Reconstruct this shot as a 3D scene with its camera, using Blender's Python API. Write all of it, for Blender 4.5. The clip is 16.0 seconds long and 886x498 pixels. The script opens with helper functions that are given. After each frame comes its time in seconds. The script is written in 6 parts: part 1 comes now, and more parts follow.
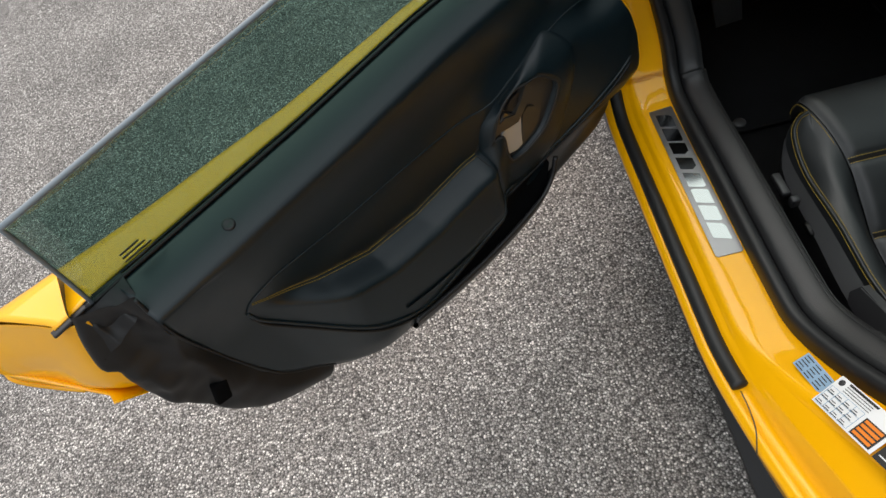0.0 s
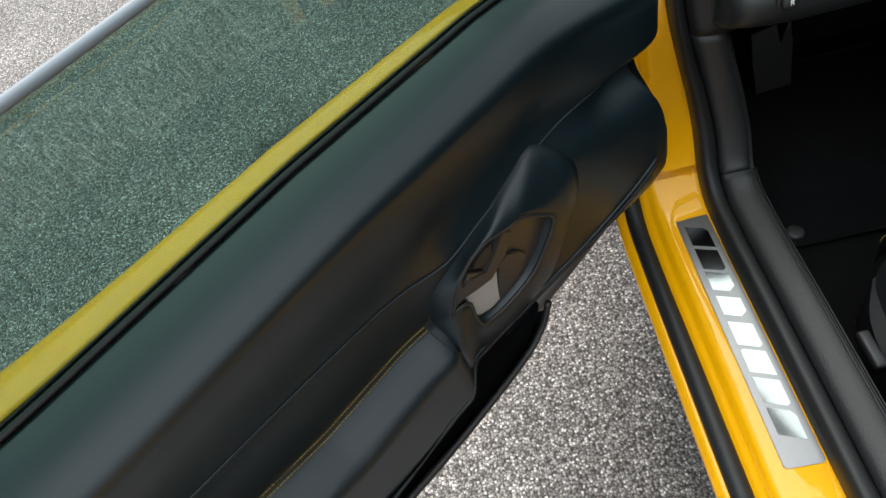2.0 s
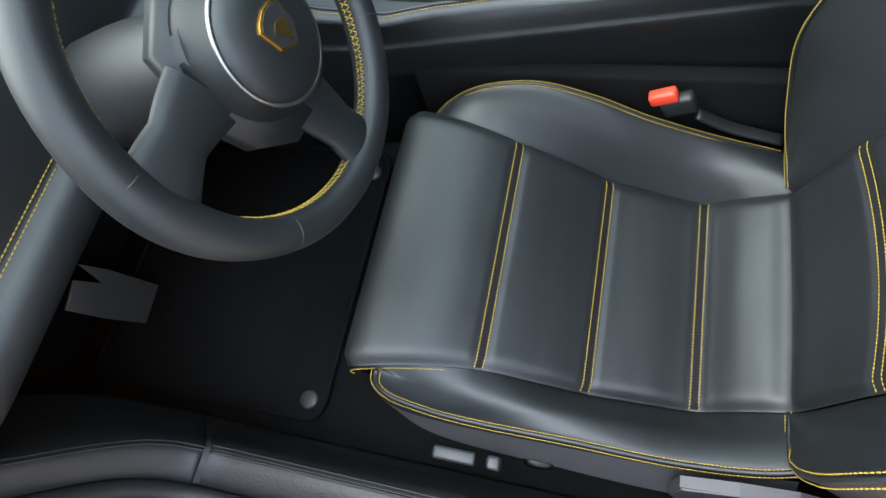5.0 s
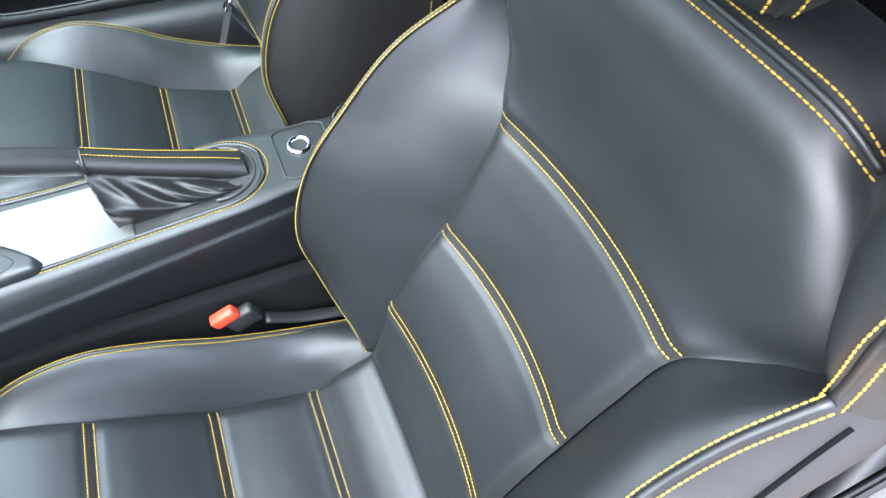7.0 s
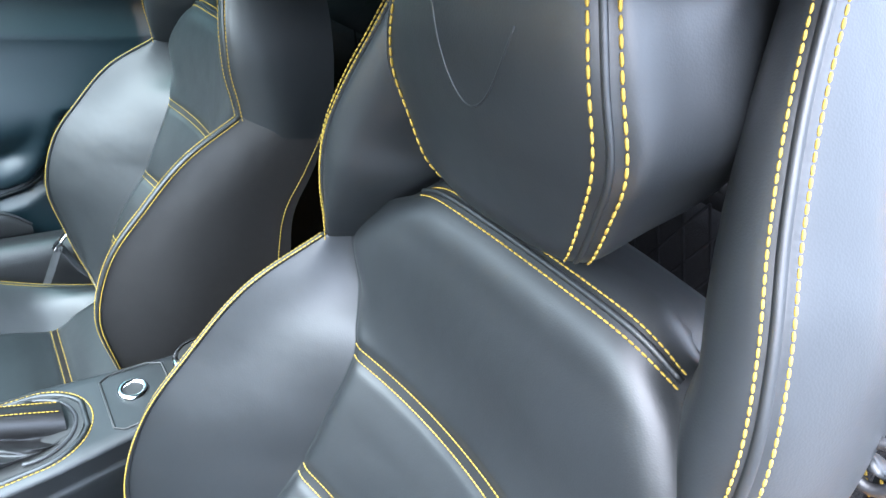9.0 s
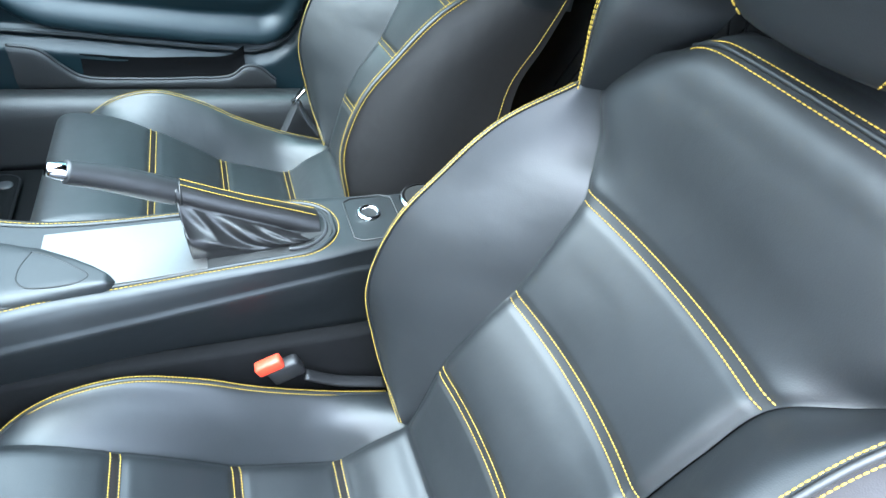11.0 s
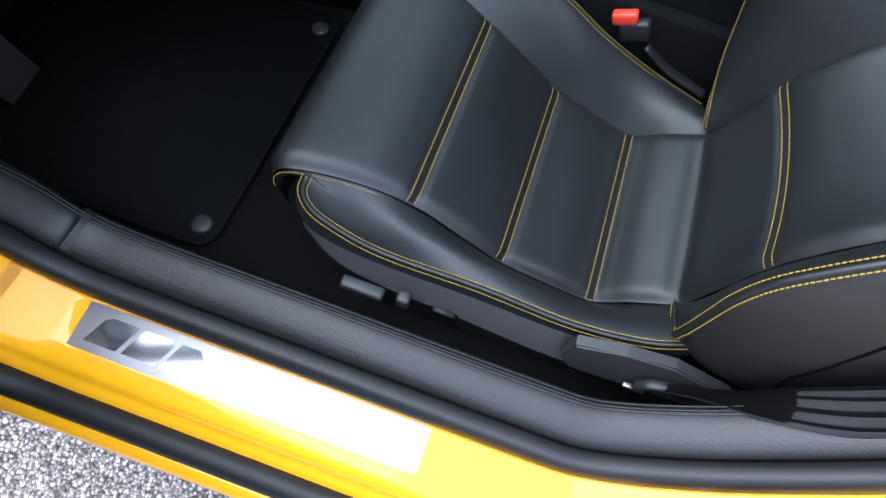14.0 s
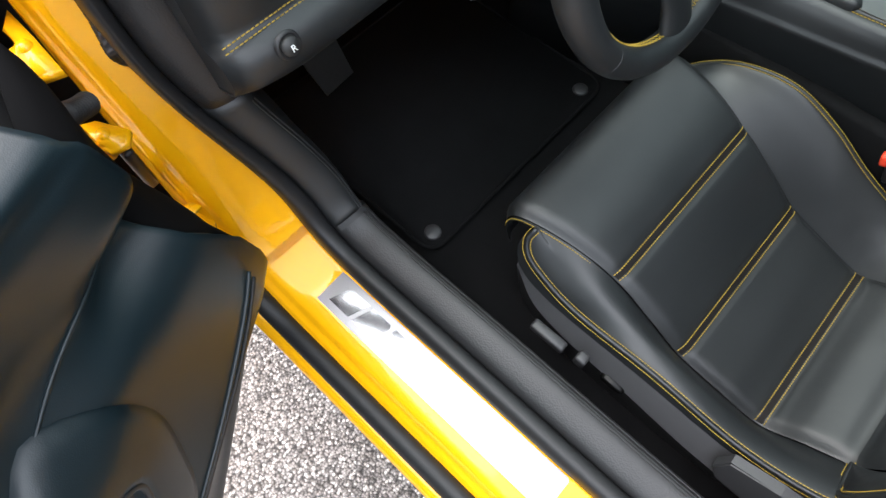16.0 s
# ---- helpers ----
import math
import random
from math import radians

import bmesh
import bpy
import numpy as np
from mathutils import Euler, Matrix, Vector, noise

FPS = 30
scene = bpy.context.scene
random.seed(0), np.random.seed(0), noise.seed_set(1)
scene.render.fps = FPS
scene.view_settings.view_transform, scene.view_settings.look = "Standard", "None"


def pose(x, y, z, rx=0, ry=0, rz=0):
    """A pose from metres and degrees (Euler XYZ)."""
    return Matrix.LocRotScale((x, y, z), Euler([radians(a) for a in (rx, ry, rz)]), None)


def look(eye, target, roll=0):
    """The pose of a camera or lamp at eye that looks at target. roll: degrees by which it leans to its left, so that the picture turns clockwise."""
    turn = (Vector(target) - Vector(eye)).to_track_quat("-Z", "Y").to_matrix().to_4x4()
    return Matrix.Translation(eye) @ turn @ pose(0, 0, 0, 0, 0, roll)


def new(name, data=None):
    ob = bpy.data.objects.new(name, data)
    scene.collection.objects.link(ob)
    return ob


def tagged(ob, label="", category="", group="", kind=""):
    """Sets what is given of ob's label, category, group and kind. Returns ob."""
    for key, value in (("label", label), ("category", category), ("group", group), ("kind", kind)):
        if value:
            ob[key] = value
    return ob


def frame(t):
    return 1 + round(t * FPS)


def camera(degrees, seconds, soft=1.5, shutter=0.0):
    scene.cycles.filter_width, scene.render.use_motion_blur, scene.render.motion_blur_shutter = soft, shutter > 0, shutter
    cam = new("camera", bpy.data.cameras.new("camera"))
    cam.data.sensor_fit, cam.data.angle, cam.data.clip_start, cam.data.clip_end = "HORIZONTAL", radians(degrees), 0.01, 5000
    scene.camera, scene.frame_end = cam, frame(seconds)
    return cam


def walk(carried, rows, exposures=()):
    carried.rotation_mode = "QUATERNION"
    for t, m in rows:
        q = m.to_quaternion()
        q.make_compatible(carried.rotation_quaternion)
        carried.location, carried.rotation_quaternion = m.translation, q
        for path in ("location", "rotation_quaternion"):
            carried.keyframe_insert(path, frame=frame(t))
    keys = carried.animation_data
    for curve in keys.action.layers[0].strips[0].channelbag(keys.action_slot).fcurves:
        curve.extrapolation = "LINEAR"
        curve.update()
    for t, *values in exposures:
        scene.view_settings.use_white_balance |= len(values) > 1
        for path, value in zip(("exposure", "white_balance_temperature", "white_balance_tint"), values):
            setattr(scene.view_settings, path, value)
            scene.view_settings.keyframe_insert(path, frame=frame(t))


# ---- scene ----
import functools

cam = camera(75.0, 16.0)
PATH = [
    (0, (0.098, 0.013, 1.494), (-0.147, 1.126, -0.149), -23.6),
    (0.5, (0.058, 0.08, 1.48), (-0.199, 1.187, -0.166), -23.1),
    (1, (0.075, 0.214, 1.396), (-0.189, 1.317, -0.252), -22.6),
    (1.5, (0.124, 0.338, 1.355), (-0.127, 1.44, -0.295), -21.8),
    (2, (0.184, 0.462, 1.297), (-0.024, 1.578, -0.349), -21.6),
    (2.5, (0.256, 0.55, 1.299), (0.182, 1.661, -0.362), -20.8),
    (3, (0.23, 0.543, 1.309), (0.346, 1.607, -0.381), -22.3),
    (3.5, (0.311, 0.527, 1.284), (0.65, 1.504, -0.428), -23.4),
    (3.7, (0.384, 0.533, 1.271), (0.812, 1.459, -0.449), -24.2),
    (5.8, (0.72, 0.595, 1.146), (1.543, 0.714, -0.673), -15.5),
    (6, (0.726, 0.576, 1.154), (1.586, 0.56, -0.651), -10.7),
    (6.5, (0.734, 0.473, 1.176), (1.711, 0.216, -0.551), -3.1),
    (7, (0.727, 0.423, 1.193), (1.799, -0.108, -0.409), 3.8),
    (7.5, (0.725, 0.414, 1.218), (1.867, -0.354, -0.234), 8.1),
    (8, (0.726, 0.42, 1.216), (1.944, -0.528, -0.056), 9.5),
    (8.2, (0.732, 0.423, 1.222), (1.967, -0.606, 0.032), 9.8),
    (9.25, (0.724, 0.434, 1.212), (2.015, -0.735, 0.215), 10.4),
    (10.3, (0.71, 0.454, 1.189), (2.063, -0.546, 0.108), 10.9),
    (10.5, (0.702, 0.48, 1.169), (2.079, -0.43, 0.038), 11.0),
    (11, (0.68, 0.563, 1.15), (2.054, -0.135, -0.126), 11.8),
    (11.5, (0.65, 0.615, 1.143), (1.964, 0.084, -0.268), 11.6),
    (12, (0.613, 0.594, 1.109), (1.857, 0.148, -0.392), 11.8),
    (12.5, (0.612, 0.577, 1.101), (1.726, 0.227, -0.522), 14.9),
    (13, (0.585, 0.53, 1.045), (1.593, 0.269, -0.663), 18.8),
    (13.5, (0.493, 0.57, 1.019), (1.42, 0.448, -0.75), 19.3),
    (14, (0.443, 0.639, 1.075), (1.303, 0.701, -0.73), 16.3),
    (14.5, (0.413, 0.733, 1.132), (1.161, 1.044, -0.696), 7.6),
    (15, (0.407, 0.77, 1.155), (1.031, 1.304, -0.668), -2.2),
    (15.5, (0.397, 0.729, 1.159), (1.005, 1.279, -0.665), -2.8),
    (16, (0.417, 0.696, 1.189), (1.013, 1.264, -0.634), -0.9),
]
EXPOSURES = [(0.0, 0.05, 7000, 14), (0.5, -0.1, 7000, 13), (1.0, -0.15, 7000, 12), (1.5, 0.1, 7100, 12), (2.5, 0.95, 6600, 11), (3.0, 0.95, 6700, 12), (3.7, 1.2, 7000, 13), (5.8, 2.6, 5850, 18),
             (6.5, 3.05, 5950, 19), (7.0, 3.2, 5950, 19), (8.2, 3.42, 5850, 19), (10.5, 3.55, 5550, 10), (11.5, 3.42, 5800, 16), (12.5, 3.32, 6200, 18), (13.0, 3.25, 6200, 19), (13.4, 2.2, 5900, 19), (13.7, 1.7, 5850, 18), (14.0, 1.55, 5700, 19), (15.0, 1.6, 6700, 17), (16.0, 1.7, 6700, 17)]
walk(cam, [(t, look(eye, target, roll)) for t, eye, target, roll in PATH], EXPOSURES)

# ---- light ----
SUN_EL, SUN_AZ = radians(50), radians(346)
world = bpy.data.worlds.new("sky")
scene.world = world
world.use_nodes = True
wn = world.node_tree.nodes
sky = wn.new("ShaderNodeTexSky")
sky.sky_type = "NISHITA"
sky.sun_disc = False
sky.sun_elevation = SUN_EL
sky.sun_rotation = SUN_AZ
sky.air_density = 1.0
sky.dust_density = 4.0
sky.ozone_density = 1.0
wn["Background"].inputs["Strength"].default_value = 0.095
# thin bright cloud over the whole sky
cloud = wn.new("ShaderNodeMix")
cloud.data_type = "RGBA"
cloud.inputs["Factor"].default_value = 0.72
# the unseen cloud is dimmed towards the car's right to darken the cabin's far side
side = wn.new("ShaderNodeTexGradient")
shade = wn.new("ShaderNodeMix")
shade.data_type = "RGBA"
shade.inputs["A"].default_value = (16.5, 18.6, 20.2, 1)
shade.inputs["B"].default_value = (4.6, 5.7, 6.0, 1)
world.node_tree.links.new(side.outputs["Fac"], shade.inputs["Factor"])
# an overcast sky is brightest overhead
way = wn.new("ShaderNodeTexCoord")
parts_ = wn.new("ShaderNodeSeparateXYZ")
lift_ = wn.new("ShaderNodeMapRange")
lift_.interpolation_type = "SMOOTHSTEP"
lift_.inputs["To Min"].default_value = 0.26
lift_.inputs["To Max"].default_value = 1.22
dome = wn.new("ShaderNodeMix")
dome.data_type, dome.blend_type = "RGBA", "MULTIPLY"
dome.inputs["Factor"].default_value = 1.0
world.node_tree.links.new(way.outputs["Generated"], parts_.inputs[0])
world.node_tree.links.new(parts_.outputs["Z"], lift_.inputs["Value"])
world.node_tree.links.new(shade.outputs["Result"], dome.inputs["A"])
world.node_tree.links.new(lift_.outputs[0], dome.inputs["B"])
world.node_tree.links.new(dome.outputs["Result"], cloud.inputs["B"])
world.node_tree.links.new(sky.outputs[0], cloud.inputs["A"])
world.node_tree.links.new(cloud.outputs["Result"], wn["Background"].inputs["Color"])
sun = new("sun", bpy.data.lights.new("sun", "SUN"))
sun.data.energy = 2.1
sun.data.angle = radians(80)
sun.data.color = (1.0, 0.97, 0.93)
sd = Vector((math.sin(SUN_AZ) * math.cos(SUN_EL), math.cos(SUN_AZ) * math.cos(SUN_EL), math.sin(SUN_EL)))
sun.matrix_world = look(sd * 20, (0, 0, 0))


# ---- materials ----
def material(name, color, rough=0.5, metal=0.0, coat=0.0, spec=0.5, vary=0.0, vary_scale=6.0, grain=0.0, grain_scale=300.0, bump=0.0, fine="NOISE", sheen=0.0, rough_vary=0.0, wave=0.0):
    m = bpy.data.materials.new(name)
    m.use_nodes = True
    nt = m.node_tree
    b = nt.nodes["Principled BSDF"]
    b.inputs["Roughness"].default_value = rough
    b.inputs["Metallic"].default_value = metal
    b.inputs["Coat Weight"].default_value = coat
    b.inputs["Coat Roughness"].default_value = 0.04
    b.inputs["Specular IOR Level"].default_value = spec
    if sheen:
        b.inputs["Sheen Weight"].default_value = sheen
        b.inputs["Sheen Roughness"].default_value = 0.5
    b.inputs["Base Color"].default_value = (*color, 1)
    tc = nt.nodes.new("ShaderNodeTexCoord")
    L = nt.links.new
    if vary or grain:
        n1 = nt.nodes.new("ShaderNodeTexNoise")
        n1.inputs["Scale"].default_value = vary_scale
        n1.inputs["Detail"].default_value = 5
        L(tc.outputs["Object"], n1.inputs["Vector"])
        n2 = nt.nodes.new("ShaderNodeTexNoise")
        n2.inputs["Scale"].default_value = grain_scale
        n2.inputs["Detail"].default_value = 3
        L(tc.outputs["Object"], n2.inputs["Vector"])
        add = nt.nodes.new("ShaderNodeMath")
        add.operation = "MULTIPLY_ADD"
        L(n1.outputs["Fac"], add.inputs[0])
        add.inputs[1].default_value = 2 * vary
        add.inputs[2].default_value = 1.0 - vary
        add2 = nt.nodes.new("ShaderNodeMath")
        add2.operation = "MULTIPLY_ADD"
        L(n2.outputs["Fac"], add2.inputs[0])
        add2.inputs[1].default_value = 2 * grain
        add2.inputs[2].default_value = -grain
        tot = nt.nodes.new("ShaderNodeMath")
        L(add.outputs[0], tot.inputs[0])
        L(add2.outputs[0], tot.inputs[1])
        mix = nt.nodes.new("ShaderNodeMix")
        mix.data_type = "RGBA"
        mix.blend_type = "MULTIPLY"
        mix.inputs["Factor"].default_value = 1.0
        mix.inputs["A"].default_value = (*color, 1)
        L(tot.outputs[0], mix.inputs["B"])
        L(mix.outputs["Result"], b.inputs["Base Color"])
        if rough_vary:
            rr = nt.nodes.new("ShaderNodeMath")
            rr.operation = "MULTIPLY_ADD"
            L(n1.outputs["Fac"], rr.inputs[0])
            rr.inputs[1].default_value = 2 * rough_vary
            rr.inputs[2].default_value = rough - rough_vary
            L(rr.outputs[0], b.inputs["Roughness"])
    if bump:
        if fine == "VORONOI":
            n3 = nt.nodes.new("ShaderNodeTexVoronoi")
            n3.inputs["Scale"].default_value = grain_scale
            out = n3.outputs["Distance"]
        else:
            n3 = nt.nodes.new("ShaderNodeTexNoise")
            n3.inputs["Scale"].default_value = grain_scale
            n3.inputs["Detail"].default_value = 4
            out = n3.outputs["Fac"]
        L(tc.outputs["Object"], n3.inputs["Vector"])
        bp = nt.nodes.new("ShaderNodeBump")
        bp.inputs["Strength"].default_value = bump
        bp.inputs["Distance"].default_value = 0.002
        L(out, bp.inputs["Height"])
        L(bp.outputs["Normal"], b.inputs["Normal"])
        if wave:
            n4 = nt.nodes.new("ShaderNodeTexNoise")
            n4.inputs["Scale"].default_value = 16
            n4.inputs["Detail"].default_value = 2.5
            L(tc.outputs["Object"], n4.inputs["Vector"])
            b2 = nt.nodes.new("ShaderNodeBump")
            b2.inputs["Strength"].default_value = wave
            b2.inputs["Distance"].default_value = 0.012
            L(n4.outputs["Fac"], b2.inputs["Height"])
            L(b2.outputs["Normal"], bp.inputs["Normal"])
    return m


YELLOW = material("yellow_paint", (0.93, 0.43, 0.003), 0.40, coat=0.8, spec=0.12, vary=0.04, grain=0.03, grain_scale=900)
LEATHER = material("black_leather", (0.0098, 0.0115, 0.0127), 0.48, spec=0.62, vary=0.25, vary_scale=9, grain=0.25, grain_scale=700, bump=0.045, fine="VORONOI", rough_vary=0.06, wave=0.14)
GRAINED = material("grained_leather", (0.013, 0.013, 0.0138), 0.46, spec=0.50, vary=0.2, grain=0.2, grain_scale=420, bump=0.17, fine="VORONOI")
# the black door leather's teal tint stands in for reflected sky
DOORSKIN = material("sky_tinted_door_leather", (0.0036, 0.0112, 0.0152), 0.38, spec=0.56, vary=0.2, grain=0.2, grain_scale=900, bump=0.06, fine="VORONOI", rough_vary=0.05)
PLASTIC = material("black_plastic", (0.014, 0.014, 0.015), 0.45, vary=0.15, grain=0.1, grain_scale=800, bump=0.08)
GREYPLASTIC = material("grey_plastic", (0.028, 0.028, 0.030), 0.42, vary=0.12, grain=0.1, grain_scale=800, bump=0.06)
RUBBER = material("rubber", (0.009, 0.0093, 0.0100), 0.50, spec=0.45, vary=0.2, grain=0.15, bump=0.05)
CARPET = material("carpet", (0.0075, 0.0075, 0.0080), 0.95, spec=0.1, vary=0.3, vary_scale=20, grain=0.6, grain_scale=900, bump=0.8)
STITCH = material("yellow_thread", (0.34, 0.230, 0.042), 0.75, spec=0.12, vary=0.2, vary_scale=200, grain=0.1)
SIDESKIN = material("seat_side_leather", (0.0165, 0.0150, 0.0148), 0.58, spec=0.55, vary=0.2, vary_scale=7, grain=0.2, grain_scale=700, bump=0.06, fine="VORONOI", wave=0.22)
SEAMSTRIP = material("seam_strip_leather", (0.010, 0.0085, 0.0075), 0.75, spec=0.15, vary=0.2)
GAITER = material("gaiter_leather", (0.008, 0.0075, 0.0078), 0.40, spec=0.55, vary=0.25, vary_scale=40, grain=0.15, grain_scale=600, bump=0.10)
MATTBLACK = material("matt_black", (0.0035, 0.0035, 0.0038), 0.95, spec=0.05)
GREYTHREAD = material("grey_thread", (0.03, 0.03, 0.032), 0.6)
ALU = material("brushed_aluminium", (0.25, 0.25, 0.26), 0.33, metal=0.90, vary=0.06, grain=0.06, grain_scale=600, bump=0.03)
SATIN = material("satin_metal", (0.36, 0.35, 0.34), 0.34, metal=1.0, vary=0.06, grain=0.05)
TRAYMETAL = material("console_metal", (0.26, 0.25, 0.245), 0.40, metal=1.0, vary=0.06, grain=0.06, grain_scale=600)
CUPMETAL = material("satin_cup", (0.55, 0.56, 0.57), 0.32, metal=0.5, vary=0.06)
DARKMETAL = material("dark_satin_metal", (0.085, 0.078, 0.070), 0.33, metal=0.6, vary=0.1)
PIANO = material("gloss_black", (0.002, 0.002, 0.002), 0.30, spec=0.18)
SMOKED = material("smoked_metal", (0.20, 0.19, 0.18), 0.32, metal=1.0, vary=0.08)
CHROME = material("chrome", (0.8, 0.8, 0.82), 0.08, metal=1.0)
MARKMETAL = material("mark_metal", (0.34, 0.355, 0.37), 0.10, metal=1.0, vary=0.05)
RED = material("red_plastic", (0.80, 0.06, 0.025), 0.4, vary=0.08)
WHITE = material("white_print", (0.78, 0.78, 0.78), 0.45, vary=0.05)
BLUEPRINT = material("blue_label", (0.25, 0.38, 0.52), 0.4, vary=0.08)
ORANGE = material("orange_print", (0.80, 0.22, 0.02), 0.5)
BLACKPRINT = material("black_print", (0.02, 0.02, 0.02), 0.5)
GOLD = material("gold", (0.75, 0.50, 0.16), 0.3, metal=1.0)
BEIGE = material("webbing", (0.026, 0.026, 0.028), 0.8, spec=0.2, vary=0.15, grain=0.3, grain_scale=900, bump=0.4)
EDGE = material("glass_edge", (0.20, 0.24, 0.27), 0.5)
MIRROR = material("mirror_glass", (0.75, 0.82, 0.86), 0.02, metal=1.0)


def asphalt():
    m = bpy.data.materials.new("asphalt")
    m.use_nodes = True
    nt = m.node_tree
    L = nt.links.new
    b = nt.nodes["Principled BSDF"]
    b.inputs["Roughness"].default_value = 0.85
    tc = nt.nodes.new("ShaderNodeTexCoord")
    vo = nt.nodes.new("ShaderNodeTexVoronoi")
    vo.inputs["Scale"].default_value = 185
    vo2 = nt.nodes.new("ShaderNodeTexVoronoi")
    vo2.inputs["Scale"].default_value = 62
    big = nt.nodes.new("ShaderNodeTexNoise")
    big.inputs["Scale"].default_value = 2.2
    big.inputs["Detail"].default_value = 6
    fine = nt.nodes.new("ShaderNodeTexNoise")
    fine.inputs["Scale"].default_value = 330
    fine.inputs["Detail"].default_value = 3
    wob = nt.nodes.new("ShaderNodeTexNoise")
    wob.inputs["Scale"].default_value = 90
    L(tc.outputs["Object"], wob.inputs["Vector"])
    sc = nt.nodes.new("ShaderNodeVectorMath")
    sc.operation = "MULTIPLY_ADD"
    sc.inputs[1].default_value = (0.007, 0.007, 0.007)
    L(wob.outputs["Color"], sc.inputs[0])
    L(tc.outputs["Object"], sc.inputs[2])
    for n in (vo, fine):
        L(sc.outputs[0], n.inputs["Vector"])
    for n in (vo2, big):
        L(tc.outputs["Object"], n.inputs["Vector"])
    ramp = nt.nodes.new("ShaderNodeValToRGB")
    e = ramp.color_ramp.elements
    e[0].position, e[0].color = 0.0, (0.125, 0.115, 0.108, 1)
    e[1].position, e[1].color = 1.0, (0.85, 0.81, 0.77, 1)
    k = ramp.color_ramp.elements.new(0.35)
    k.color = (0.25, 0.232, 0.22, 1)
    k = ramp.color_ramp.elements.new(0.8)
    k.color = (0.43, 0.402, 0.38, 1)
    sep = nt.nodes.new("ShaderNodeSeparateColor")
    L(vo.outputs["Color"], sep.inputs[0])
    L(sep.outputs[0], ramp.inputs[0])
    dr = nt.nodes.new("ShaderNodeMapRange")
    dr.inputs["From Min"].default_value = 0.15
    dr.inputs["From Max"].default_value = 0.75
    dr.inputs["To Min"].default_value = 1.25
    dr.inputs["To Max"].default_value = 0.20
    L(vo.outputs["Distance"], dr.inputs["Value"])
    br = nt.nodes.new("ShaderNodeMapRange")
    br.inputs["From Min"].default_value = 0.3
    br.inputs["From Max"].default_value = 0.7
    br.inputs["To Min"].default_value = 0.8
    br.inputs["To Max"].default_value = 1.25
    L(big.outputs["Fac"], br.inputs["Value"])
    mm = nt.nodes.new("ShaderNodeMath")
    mm.operation = "MULTIPLY"
    L(dr.outputs[0], mm.inputs[0])
    L(br.outputs[0], mm.inputs[1])
    mix = nt.nodes.new("ShaderNodeMix")
    mix.data_type, mix.blend_type = "RGBA", "MULTIPLY"
    mix.inputs["Factor"].default_value = 1.0
    L(ramp.outputs[0], mix.inputs["A"])
    L(mm.outputs[0], mix.inputs["B"])
    # a few pale chips
    sp = nt.nodes.new("ShaderNodeSeparateColor")
    L(vo2.outputs["Color"], sp.inputs[0])
    th = nt.nodes.new("ShaderNodeMath")
    th.operation = "GREATER_THAN"
    th.inputs[1].default_value = 0.90
    L(sp.outputs[1], th.inputs[0])
    near = nt.nodes.new("ShaderNodeMath")
    near.operation = "LESS_THAN"
    near.inputs[1].default_value = 0.22
    L(vo2.outputs["Distance"], near.inputs[0])
    both = nt.nodes.new("ShaderNodeMath")
    both.operation = "MULTIPLY"
    L(th.outputs[0], both.inputs[0])
    L(near.outputs[0], both.inputs[1])
    mx = nt.nodes.new("ShaderNodeMix")
    mx.data_type = "RGBA"
    mx.inputs["B"].default_value = (0.62, 0.59, 0.57, 1)
    L(both.outputs[0], mx.inputs["Factor"])
    L(mix.outputs["Result"], mx.inputs["A"])
    # one darker patch with a wavering edge
    dist = nt.nodes.new("ShaderNodeVectorMath")
    dist.operation = "DISTANCE"
    dist.inputs[1].default_value = (-0.36, 1.90, 0)
    wv = nt.nodes.new("ShaderNodeTexNoise")
    wv.inputs["Scale"].default_value = 7
    L(tc.outputs["Object"], wv.inputs["Vector"])
    wm = nt.nodes.new("ShaderNodeVectorMath")
    wm.operation = "MULTIPLY_ADD"
    wm.inputs[1].default_value = (0.12, 0.12, 0.0)
    L(wv.outputs["Color"], wm.inputs[0])
    L(tc.outputs["Object"], wm.inputs[2])
    L(wm.outputs[0], dist.inputs[0])
    st = nt.nodes.new("ShaderNodeMapRange")
    st.inputs["From Min"].default_value = 0.11
    st.inputs["From Max"].default_value = 0.17
    st.inputs["To Min"].default_value = 0.55
    st.inputs["To Max"].default_value = 1.0
    L(dist.outputs["Value"], st.inputs["Value"])
    ms = nt.nodes.new("ShaderNodeMix")
    ms.data_type, ms.blend_type = "RGBA", "MULTIPLY"
    ms.inputs["Factor"].default_value = 1.0
    L(mx.outputs["Result"], ms.inputs["A"])
    L(st.outputs[0], ms.inputs["B"])
    L(ms.outputs["Result"], b.inputs["Base Color"])
    bp = nt.nodes.new("ShaderNodeBump")
    bp.inputs["Strength"].default_value = 0.9
    bp.inputs["Distance"].default_value = 0.004
    bp.invert = True
    L(vo.outputs["Distance"], bp.inputs["Height"])
    L(bp.outputs["Normal"], b.inputs["Normal"])
    return m


